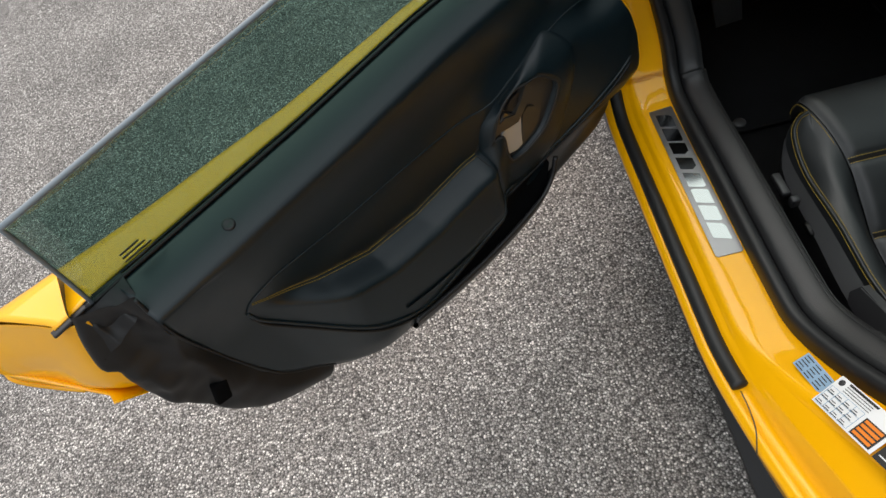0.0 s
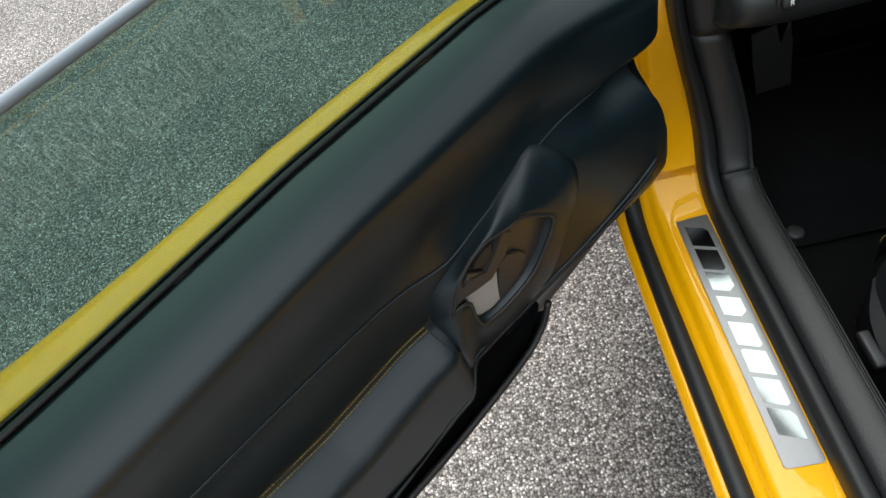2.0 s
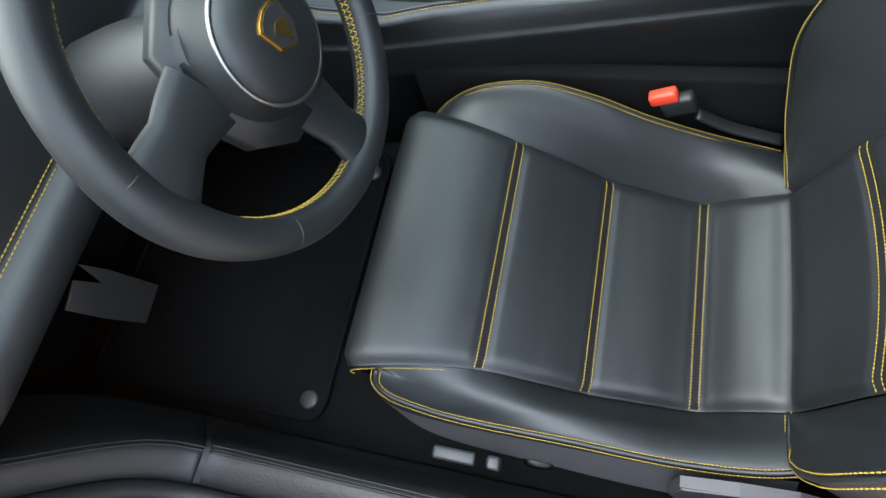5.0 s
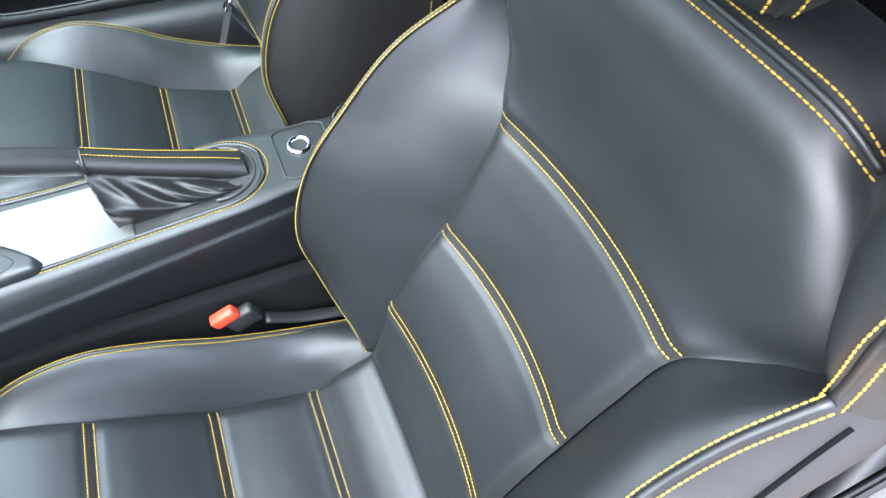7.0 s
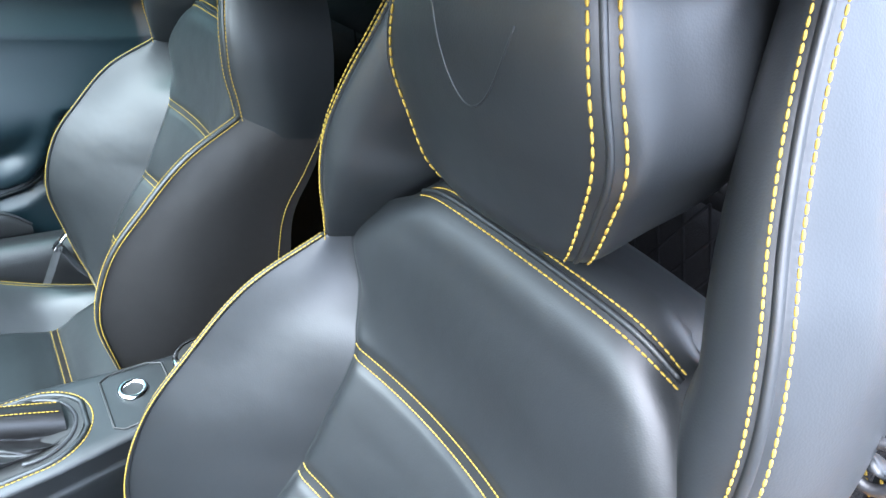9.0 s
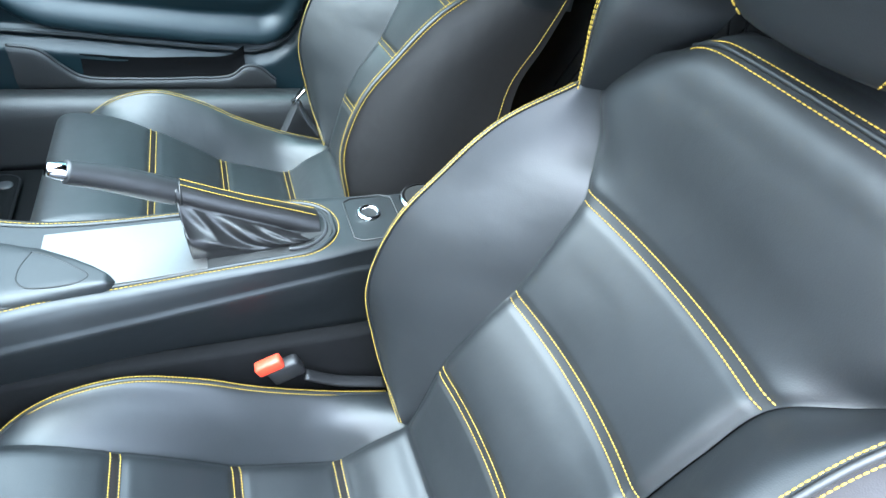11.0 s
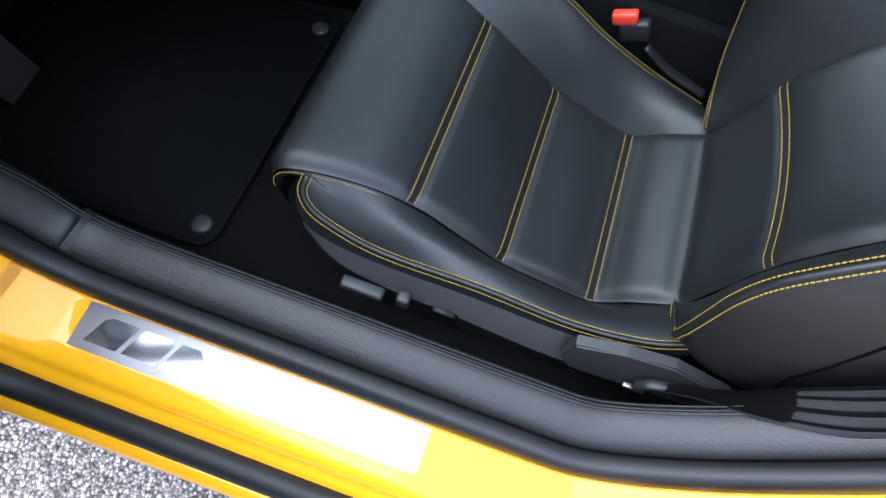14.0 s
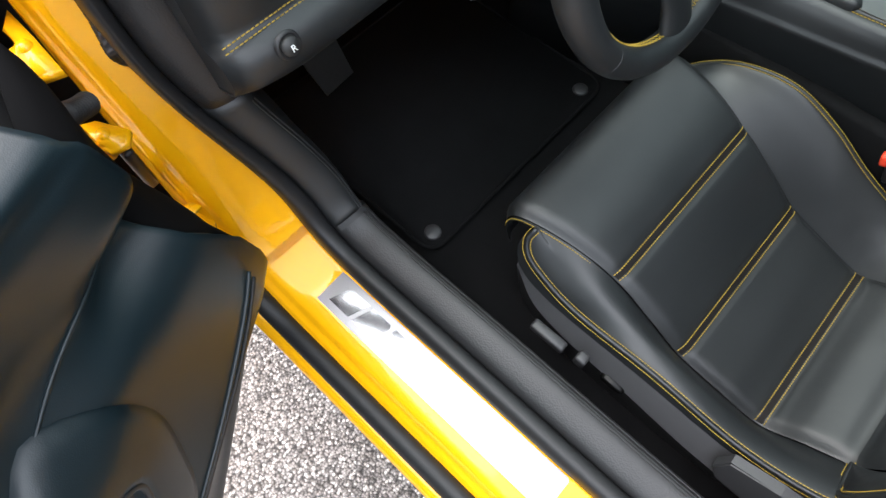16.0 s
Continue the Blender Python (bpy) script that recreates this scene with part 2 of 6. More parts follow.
def glass(name, color):
    m = bpy.data.materials.new(name)
    m.use_nodes = True
    nt = m.node_tree
    nt.nodes.remove(nt.nodes["Principled BSDF"])
    tr = nt.nodes.new("ShaderNodeBsdfTransparent")
    tr.inputs["Color"].default_value = (*color, 1)
    gl = nt.nodes.new("ShaderNodeBsdfGlossy")
    gl.inputs["Roughness"].default_value = 0.01
    lw = nt.nodes.new("ShaderNodeLayerWeight")
    pw = nt.nodes.new("ShaderNodeMath")
    pw.operation = "POWER"
    pw.inputs[1].default_value = 5.0
    nt.links.new(lw.outputs["Facing"], pw.inputs[0])
    fr = nt.nodes.new("ShaderNodeMath")
    fr.operation = "MULTIPLY_ADD"
    fr.inputs[1].default_value = 0.9
    fr.inputs[2].default_value = 0.035
    nt.links.new(pw.outputs[0], fr.inputs[0])
    mx = nt.nodes.new("ShaderNodeMixShader")
    nt.links.new(fr.outputs[0], mx.inputs[0])
    nt.links.new(tr.outputs[0], mx.inputs[1])
    nt.links.new(gl.outputs[0], mx.inputs[2])
    nt.links.new(mx.outputs[0], nt.nodes["Material Output"].inputs["Surface"])
    return m


ASPHALT = asphalt()
GLASS = glass("tinted_glass", (0.45, 0.58, 0.545))
SCREEN = glass("screen_glass", (0.845, 0.895, 0.87))


# ---- mesh helpers ----
def thing(name, loc, label, category, group="", kind=""):
    ob = new(name)
    ob.location = loc
    ob.empty_display_size = 0.05
    return tagged(ob, label, category, group, kind)


def mesh_object(name, bm, mat, smooth=True):
    me = bpy.data.meshes.new(name)
    bmesh.ops.recalc_face_normals(bm, faces=bm.faces)
    bm.to_mesh(me)
    bm.free()
    if smooth:
        for p in me.polygons:
            p.use_smooth = True
    me.materials.append(mat)
    return new(name, me)


def part(name, bm, mat, parent, label="", smooth=True, solid=0.0):
    ob = mesh_object(name, bm, mat, smooth)
    ob.parent = parent
    if parent.type == "EMPTY":
        ob.matrix_parent_inverse = Matrix.Translation(-Vector(parent.location))
    if solid:
        s = ob.modifiers.new("thickness", "SOLIDIFY")
        s.thickness = solid
        s.offset = -1
    if label:
        ob["label"] = label
    if name.endswith("stitching"):
        tagged(ob, label, "", "", "stuff")
    return ob


def spline(pts, n):
    """n points along a smooth curve through pts."""
    P = np.array(pts, float)
    if len(P) == 2:
        return [tuple(P[0] + (P[1] - P[0]) * i / (n - 1)) for i in range(n)]
    d = np.r_[0, np.cumsum(np.maximum(np.linalg.norm(np.diff(P, axis=0), axis=1), 1e-6) ** 0.5)]
    ext = np.vstack([2 * P[0] - P[1], P, 2 * P[-1] - P[-2]])
    dk = np.r_[2 * d[0] - d[1], d, 2 * d[-1] - d[-2]]
    out = []
    for t in np.linspace(0, d[-1], n):
        i = min(max(int(np.searchsorted(d, t, side="right")) - 1, 0), len(P) - 2)
        p0, p1, p2, p3 = ext[i:i + 4]
        t0, t1, t2, t3 = dk[i:i + 4]
        a1 = (t1 - t) / (t1 - t0) * p0 + (t - t0) / (t1 - t0) * p1
        a2 = (t2 - t) / (t2 - t1) * p1 + (t - t1) / (t2 - t1) * p2
        a3 = (t3 - t) / (t3 - t2) * p2 + (t - t2) / (t3 - t2) * p3
        b1 = (t2 - t) / (t2 - t0) * a1 + (t - t0) / (t2 - t0) * a2
        b2 = (t3 - t) / (t3 - t1) * a2 + (t - t1) / (t3 - t1) * a3
        out.append(tuple((t2 - t) / (t2 - t1) * b1 + (t - t1) / (t2 - t1) * b2))
    return out


def even(pts, n):
    """n points at even steps along a smooth curve."""
    P = np.array(spline(pts, max(8 * len(pts), 80)))
    d = np.r_[0, np.cumsum(np.linalg.norm(np.diff(P, axis=0), axis=1))]
    return [tuple(np.array([np.interp(t, d, P[:, k]) for k in range(P.shape[1])])) for t in np.linspace(0, d[-1], n)]


def grid(rows, closed_u=False, closed_v=False, bm=None):
    bm = bm or bmesh.new()
    vs = [[bm.verts.new(p) for p in r] for r in rows]
    n, m = len(vs), len(vs[0])
    for i in range(n if closed_u else n - 1):
        for j in range(m if closed_v else m - 1):
            a, b, c, d = vs[i][j], vs[(i + 1) % n][j], vs[(i + 1) % n][(j + 1) % m], vs[i][(j + 1) % m]
            bm.faces.new((a, b, c, d))
    return bm


def loft(curves, n=40, across=16):
    """A skin over curves laid side by side."""
    C = [even(c, n) for c in curves]
    rows = []
    for j in range(n):
        rows.append(spline([c[j] for c in C], across) if len(C) > 2 else spline([C[0][j], C[1][j]], across))
    return grid(rows)


def frames(P):
    P = [Vector(p) for p in P]
    out, up = [], None
    for i in range(len(P)):
        t = (P[min(i + 1, len(P) - 1)] - P[max(i - 1, 0)]).normalized()
        if up is None:
            up = Vector((0, 0, 1)) if abs(t.z) < 0.9 else Vector((1, 0, 0))
        side = t.cross(up).normalized()
        up = side.cross(t).normalized()
        out.append((P[i], t, side, up))
    return out


def tube(pts, r, n=60, seg=10, smooth=True, bm=None, flat=1.0, caps=True, radii=None):
    P = even(pts, n) if smooth else pts
    rows = []
    for i, (p, t, s, u) in enumerate(frames(P)):
        rr = r if radii is None else float(np.interp(i / (len(P) - 1), np.linspace(0, 1, len(radii)), radii))
        rows.append([tuple(p + s * rr * math.cos(a) + u * rr * flat * math.sin(a)) for a in [2 * math.pi * k / seg for k in range(seg)]])
    own = bm or bmesh.new()
    k0 = len(own.verts)
    grid(rows, closed_v=True, bm=own)
    if caps:
        own.verts.ensure_lookup_table()
        own.faces.new([own.verts[k0 + k] for k in range(seg)][::-1])
        own.faces.new([own.verts[len(own.verts) - seg + k] for k in range(seg)])
    return own


def box(cx, cy, cz, sx, sy, sz, bev=0.0, m=None, bm=None, seg=2):
    own = bmesh.new()
    bmesh.ops.create_cube(own, size=1)
    bmesh.ops.scale(own, vec=(sx, sy, sz), verts=own.verts)
    if bev:
        bmesh.ops.bevel(own, geom=list(own.edges), offset=bev, segments=seg, affect="EDGES", profile=0.5)
    if m is not None:
        bmesh.ops.transform(own, matrix=m, verts=own.verts)
    bmesh.ops.translate(own, vec=(cx, cy, cz), verts=own.verts)
    if bm is None:
        return own
    me = bpy.data.meshes.new("tmp")
    own.to_mesh(me)
    own.free()
    bm.from_mesh(me)
    bpy.data.meshes.remove(me)
    return bm


def prism(poly, depth, to=None, bev=0.0):
    """A flat outline (x, y) raised by depth along z, then carried by to."""
    bm = bmesh.new()
    lo = [bm.verts.new((x, y, 0)) for x, y in poly]
    hi = [bm.verts.new((x, y, depth)) for x, y in poly]
    bm.faces.new(lo[::-1])
    top = bm.faces.new(hi)
    k = len(poly)
    for i in range(k):
        bm.faces.new((lo[i], lo[(i + 1) % k], hi[(i + 1) % k], hi[i]))
    if bev:
        bmesh.ops.bevel(bm, geom=list(top.edges), offset=bev, segments=2, affect="EDGES")
    if to is not None:
        bmesh.ops.transform(bm, matrix=to, verts=bm.verts)
    return bm


def lathe(prof, to=None, seg=32):
    """A profile of (radius, height) turned round z."""
    rows = [[(r * math.cos(2 * math.pi * k / seg), r * math.sin(2 * math.pi * k / seg), h) for k in range(seg)] for r, h in prof]
    bm = grid(rows, closed_v=True)
    if to is not None:
        bmesh.ops.transform(bm, matrix=to, verts=bm.verts)
    return bm


def basis(o, x, y):
    """A frame at o with x along x and y as near to y as may be."""
    X = Vector(x).normalized()
    Z = X.cross(Vector(y)).normalized()
    Y = Z.cross(X)
    m = Matrix((X, Y, Z)).transposed().to_4x4()
    m.translation = o
    return m


def stitches(lines, step=0.0046, long=0.0038, r=0.00074, lift=0.0006, slant=0.0):
    """Rows of short thread stitches along (points, outward way) lines."""
    bm = bmesh.new()
    for pts, out in lines:
        P = np.array(pts, float)
        d = np.r_[0, np.cumsum(np.linalg.norm(np.diff(P, axis=0), axis=1))]
        k = max(int(d[-1] / step), 1)
        for i in range(k):
            a, b = (i + 0.5) * step - long / 2, (i + 0.5) * step + long / 2
            if b > d[-1]:
                break
            pa = Vector([np.interp(a, d, P[:, c]) for c in range(3)])
            pb = Vector([np.interp(b, d, P[:, c]) for c in range(3)])
            t = (pb - pa).normalized()
            o = Vector(out(pa) if callable(out) else out)
            o = (o - t * o.dot(t)).normalized()
            s = t.cross(o)
            pa, pb = pa + o * lift + s * slant, pb + o * lift - s * slant
            v = []
            for q, k2 in ((pa, 0.55), (pa.lerp(pb, 0.25), 1.0), (pa.lerp(pb, 0.75), 1.0), (pb, 0.55)):
                v.append([bm.verts.new(q + s * r * k2 * cs + o * r * k2 * sn) for cs, sn in ((1, 0), (0, 1), (-1, 0), (0, -1))])
            for q in range(3):
                for j in range(4):
                    bm.faces.new((v[q][j], v[q + 1][j], v[q + 1][(j + 1) % 4], v[q][(j + 1) % 4]))
            bm.faces.new(v[0][::-1])
            bm.faces.new(v[3])
    return bm

# ---- ground ----
bm = bmesh.new()
bmesh.ops.create_grid(bm, x_segments=8, y_segments=8, size=60)
ground = mesh_object("ground", bm, ASPHALT, smooth=False)
tagged(ground, "grey-brown weathered asphalt with pale stone chips", "ground", kind="structure")

# ---- car body: sill, door opening, front wing ----
CENTRE = 1.38
body = thing("sports_car", (1.0, 0.6, 0), "glossy yellow two-seat sports car standing on asphalt, door open", "car")

# line of the door opening: (y, z) from the rear post along the sill and up the front post
OPENING = [(-0.20, 0.98), (-0.15, 0.82), (-0.08, 0.70), (0.03, 0.585), (0.17, 0.487), (0.29, 0.410), (0.40, 0.362), (0.50, 0.353), (0.60, 0.352), (0.80, 0.352), (1.00, 0.352),
           (1.07, 0.362), (1.125, 0.40), (1.165, 0.47), (1.195, 0.56), (1.22, 0.66), (1.245, 0.76), (1.27, 0.86), (1.29, 0.94)]


def opening(n):
    P = even([(0, y, z) for y, z in OPENING], n)
    out = []
    for i in range(n):
        a, b = Vector(P[max(i - 1, 0)]), Vector(P[min(i + 1, n - 1)])
        t = (b - a).normalized()
        out.append((P[i][1], P[i][2], t, Vector((0, -t.z, t.y))))
    return out


def ease(v):
    v = max(0.0, min(1.0, v))
    return v * v * (3 - 2 * v)


def front_shift(x, y, z):
    """The post narrows upwards."""
    if y < 1.1:
        return 0.0
    return -0.60 * max(0.0, min(x, 0.575) - 0.46) * ease((z - 0.42) / 0.34) - 0.3 * max(0.0, x - 0.66) * ease((z - 0.42) / 0.12)


def rear_shift(y):
    return 0.42 * max(0.0, 0.45 - y) ** 1.5


def outer_drop(x, y, z):
    """The outer step of the sill stays low where the opening line begins to climb."""
    return 0.50 * (z - 0.352) * (1 - ease((x - 0.445) / 0.05)) if y < 0.6 else 0.0


def swept(profile, n=110, start=0.0, end=1.0):
    """A profile of (x, height over the opening line) carried along the opening."""
    O = opening(n)
    O = O[int(start * (n - 1)):int(end * (n - 1)) + 1]
    rows = []
    for y, z, t, up in O:
        k = rear_shift(y)
        rows.append([(x + k * (1 if x > 0.47 else 0.35) + front_shift(x, y, z), y + up.y * h, z + up.z * h - outer_drop(x, y, z)) for x, h in profile])
    return grid(rows)


sill_profile = spline([(0.470, -0.22), (0.450, -0.17), (0.432, -0.11), (0.416, -0.068), (0.4085, -0.050), (0.4080, -0.042), (0.4115, -0.0365), (0.424, -0.030)], 16) + \
    spline([(0.428, -0.034), (0.440, -0.036), (0.452, -0.032)], 4) + spline([(0.456, -0.018), (0.466, -0.013), (0.4695, -0.010)], 4) + \
    spline([(0.473, -0.0015), (0.480, 0.003), (0.497, 0.006), (0.524, 0.0077), (0.553, 0.0095), (0.563, 0.010), (0.566, 0.004), (0.567, -0.05)], 20)
SPLIT = min(range(150), key=lambda i: abs(opening(150)[i][0] - 1.13)) / 149
REAR = min(range(150), key=lambda i: abs(opening(150)[i][0] - 0.04) + (9 if i > 75 else 0)) / 149
part("sill_panel", swept(sill_profile, 150, REAR, SPLIT), YELLOW, body)
part("rear_jamb", swept([p for p in sill_profile if p[0] > 0.47], 150, 0.0, REAR), PLASTIC, body, "black trimmed rear door jamb")
part("front_post", swept([p for p in sill_profile if p[0] > 0.4545], 150, SPLIT - 0.004, 1.0), YELLOW, body)
part("post_flank", swept(spline([(0.4555, -0.018), (0.452, -0.05), (0.450, -0.12)], 8), 150, SPLIT, 1.0), YELLOW, body)
# solid matt black block stands in for the shade behind the hinges
part("hinge_gap_shade", box(0.44, 1.29, 0.60, 0.10, 0.03, 0.56, 0.004), MATTBLACK, body)

# black rubber strip along the sill
O = [o for o in opening(150) if 0.33 <= o[0] <= 1.13]
part("sill_strip", tube([(0.4395 + rear_shift(y) * 0.35, y, z - 0.029 - outer_drop(0.4395, y, z)) for y, z, t, u in O], 0.0165, 90, 14, flat=0.8, radii=[0.0165] * 14 + [0.0160]), RUBBER, body, "matt black rubber sill strip")

# joint in the paint behind the strip
part("panel_gap", tube([(0.441, 0.325, 0.346), (0.440, 0.29, 0.354), (0.434, 0.25, 0.362), (0.418, 0.21, 0.368)], 0.0012, 20, 5), BLACKPRINT, body)

# seal round the opening
part("door_seal", swept(spline([(0.558, 0.008), (0.5565, 0.020), (0.556, 0.034), (0.558, 0.043), (0.563, 0.049), (0.571, 0.050), (0.579, 0.048), (0.584, 0.043), (0.585, 0.034)], 14), 150), RUBBER, body, "black rubber door seal")

# front wing with the wheel side, beyond the hinge
rows = []
for i in range(28):
    y = 1.262 + 0.85 * i / 27
    b = 0.02 * math.sin(math.pi * min(1, i / 20))
    rows.append(spline([(0.47, y, 0.20), (0.425 - b, y, 0.30), (0.415 - b, y, 0.50), (0.415 - b, y, 0.70), (0.425 - b, y, 0.80), (0.455, y, 0.862), (0.52, y, 0.885 + 0.01 * math.sin(i / 9)), (0.64, y, 0.90), (0.85, y, 0.93)], 30))
part("front_wing", grid(rows), YELLOW, body, solid=0.003)
part("pillar_trim", tube([(0.445, 1.27, 0.875), (0.47, 1.262, 0.93), (0.53, 1.22, 1.0)], 0.008, 20, 8), CHROME, body, "bright metal pillar strip")

# hinge plates between post and door, the door's flange, cable bellows
HINGES = ((0.800, [(0.450, 1.272), (0.449, 1.222), (0.446, 1.172), (0.424, 1.180), (0.421, 1.205), (0.436, 1.222), (0.434, 1.252)]),
          (0.690, [(0.421, 1.232), (0.440, 1.222), (0.458, 1.186), (0.446, 1.172), (0.428, 1.176), (0.420, 1.205)]),
          (0.520, [(0.424, 1.238), (0.446, 1.214), (0.463, 1.150), (0.456, 1.138), (0.438, 1.160), (0.426, 1.190)]))
for z0, poly in HINGES:
    hinge = part("hinge", prism(poly, 0.010, pose(0, 0, z0 - 0.006), 0.0025), YELLOW, body)
    cx, cy = sum(p[0] for p in poly) / len(poly), sum(p[1] for p in poly) / len(poly)
    part("bolt", lathe([(0, 0.006), (0.004, 0.006), (0.0052, 0.0045), (0.0075, 0.003), (0.008, 0)], pose(cx, cy, z0 + 0.003), 16), YELLOW, hinge)
    part("hinge_knuckle", tube([(cx - 0.008, cy + 0.004, z0 - 0.030), (cx - 0.008, cy + 0.004, z0 + 0.001)], 0.0075, 8, 12), YELLOW, hinge)
for z0, dx, a in ((0.556, 0.010, 25), (0.480, 0.014, -15)):
    br = part("post_bracket", prism([(-0.012, -0.014), (0.006, -0.018), (0.012, 0.0), (0.004, 0.016), (-0.010, 0.010)], 0.006, pose(0.438 + dx, 1.160, z0, -24, 12, a), 0.002), YELLOW, body)
    part("bolt", lathe([(0, 0.004), (0.004, 0.004), (0.0055, 0)], pose(0.438 + dx, 1.160, z0 + 0.006, -24, 12, a), 12), YELLOW, br)
part("door_stop", box(0.441, 1.212, 0.610, 0.014, 0.016, 0.100, 0.004, m=pose(0, 0, 0, 14, 0, 0)), PLASTIC, body, "black door check strap")
ribs = [0.0125 if k % 2 else 0.0095 for k in range(19)]
part("bellows", tube([(0.447, 1.214, 0.722), (0.434, 1.200, 0.735), (0.421, 1.184, 0.752)], 0.012, 90, 14, radii=ribs), RUBBER, body, "black ribbed cable bellows")

# rear quarter behind the opening and inner shell round the cabin
rows = []
for i in range(20):
    y = -0.9 + 0.78 * i / 19
    rows.append(spline([(0.42, y, 0.15), (0.40, y, 0.35), (0.40, y, 0.60), (0.43, y, 0.80), (0.50, y, 0.92), (0.66, y, 1.0), (0.9, y, 1.02)], 20))
part("rear_quarter", grid(rows), YELLOW, body, solid=0.003)
bm = box(0.62, -0.155, 0.62, 0.36, 0.05, 0.78, 0.02)
part("rear_post", bm, PLASTIC, body, "black trimmed post behind the seat")
# far side of the body
for sx in (1,):
    rows = []
    for i in range(30):
        y = -0.9 + 3.0 * i / 29
        rows.append(spline([(2.33, y, 0.15), (2.36, y, 0.35), (2.36, y, 0.6), (2.345, y, 0.80), (2.335, y, 0.88), (2.326, y, 0.908), (2.316, y, 0.900)], 16))
    part("far_side", grid(rows), YELLOW, body, solid=0.003)
part("rear_deck", box(1.38, -0.55, 0.97, 1.5, 0.55, 0.06, 0.02), YELLOW, body)
part("underbody", box(1.38, 0.6, 0.145, 1.86, 2.6, 0.02), PLASTIC, body)

# unseen roof, screen and pillars, added to shade the cabin and shape its reflections
HEADER = [(0.84, 0.50, 1.292), (1.10, 0.47, 1.315), (1.38, 0.46, 1.322), (1.66, 0.47, 1.315), (1.92, 0.50, 1.292)]
SCUTTLE = [(0.52, 1.29, 0.905), (0.80, 1.58, 0.930), (1.38, 1.74, 0.940), (1.96, 1.58, 0.930), (2.24, 1.29, 0.905)]
MIDROOF = [(0.83, 0.15, 1.300), (1.10, 0.15, 1.330), (1.38, 0.15, 1.338), (1.66, 0.15, 1.330), (1.93, 0.15, 1.300)]
REARROOF = [(0.80, -0.20, 1.270), (1.10, -0.22, 1.300), (1.38, -0.22, 1.308), (1.66, -0.22, 1.300), (1.96, -0.20, 1.270)]
TAIL = [(0.68, -0.62, 1.005), (1.05, -0.72, 1.01), (1.38, -0.74, 1.012), (1.71, -0.72, 1.01), (2.08, -0.62, 1.005)]
part("roof", loft([HEADER, MIDROOF, REARROOF, TAIL], 40, 30), YELLOW, body, "unseen yellow roof added over the cabin", solid=0.004)
part("headliner", loft([[(x, y, z - 0.022) for x, y, z in c] for c in (HEADER, MIDROOF, REARROOF)] + [[(x, -0.16, 0.98) for x, y, z in TAIL]], 40, 30), CARPET, body, "unseen black headliner added below the roof", solid=0.004)
screen = part("windscreen", loft([[(x, y - 0.002, z - 0.004) for x, y, z in SCUTTLE], [tuple((Vector(a) + Vector(c)) / 2 + Vector((0, 0.02, 0.03))) for a, c in zip(SCUTTLE, HEADER)], HEADER], 40, 20), SCREEN, body, "green tinted windscreen", solid=0.005)
for sgn in (-1, 1):
    mir_x = lambda p: (p[0] if sgn < 0 else 2 * CENTRE - p[0], p[1], p[2])
    part("screen_pillar", tube([mir_x(p) for p in ((0.475, 1.262, 0.885), (0.56, 1.10, 1.01), (0.66, 0.88, 1.135), (0.76, 0.66, 1.235), (0.832, 0.50, 1.287))], 0.026, 40, 12, flat=0.8), PLASTIC, body, "black windscreen pillar")
    part("roof_rail", tube([mir_x(p) for p in ((0.832, 0.50, 1.287), (0.826, 0.30, 1.297), (0.822, 0.10, 1.292), (0.80, -0.20, 1.262))], 0.024, 40, 12, flat=0.9), YELLOW, body)
    part("rear_pillar", loft([[mir_x(p) for p in ((0.80, -0.16, 1.265), (0.72, -0.20, 1.13), (0.63, -0.20, 0.99))], [mir_x(p) for p in ((0.79, -0.26, 1.245), (0.70, -0.38, 1.13), (0.60, -0.42, 0.97))], [mir_x(p) for p in ((0.78, -0.36, 1.19), (0.70, -0.55, 1.08), (0.62, -0.68, 0.97))]], 20, 12), YELLOW, body, solid=0.02)
part("side_window", loft([[(1.93, 0.50, 1.285), (1.94, 0.15, 1.29), (1.955, -0.16, 1.26)], [(2.12, 0.84, 1.10), (2.11, 0.30, 1.14), (2.09, -0.18, 1.12)], [(2.255, 1.24, 0.915), (2.27, 0.55, 0.945), (2.24, -0.20, 0.965)]], 24, 12), GLASS, body, "green tinted passenger window", solid=0.004)
part("bonnet", grid([[(x, y, 0.935 - 0.10 * ((y - 1.30) / 0.82) ** 2 + 0.012 * math.sin(math.pi * (x - 0.84) / 1.40)) for y in np.linspace(1.34, 2.12, 16)] for x in np.linspace(0.84, 2.26, 20)]), YELLOW, body, "yellow bonnet", solid=0.003)
part("dash_top", grid([[(x, y, 0.922 - 0.004 * math.cos(3 * x)) for y in np.linspace(1.22, 1.72, 8)] for x in np.linspace(0.56, 2.22, 30)]), PLASTIC, body, "black dashboard top below the screen", solid=0.006)

# sill plate and the dark slanted marks on it
plate = thing("sill_plate", (0.525, 0.82, 0.352), "brushed aluminium sill plate with slanted dark marks", "sill plate")
PL = basis((0.4985, 0.60, 0.3590), (0, 1, 0), (0.0555, 0, 0.0034))
PW = 0.0565
out = [(0.004, 0), (0.446, 0), (0.45, 0.004), (0.45, PW - 0.004), (0.446, PW), (0.004, PW), (0, PW - 0.004), (0, 0.004)]
PLZ = PL.to_3x3() @ Vector((0, 0, 1))
PL_FLIP = PLZ.z < 0
if PL_FLIP:
    PL = PL @ Matrix.Diagonal((1, 1, -1, 1))
part("plate", prism(out, 0.0022, PL, 0.0006), ALU, plate, smooth=False)


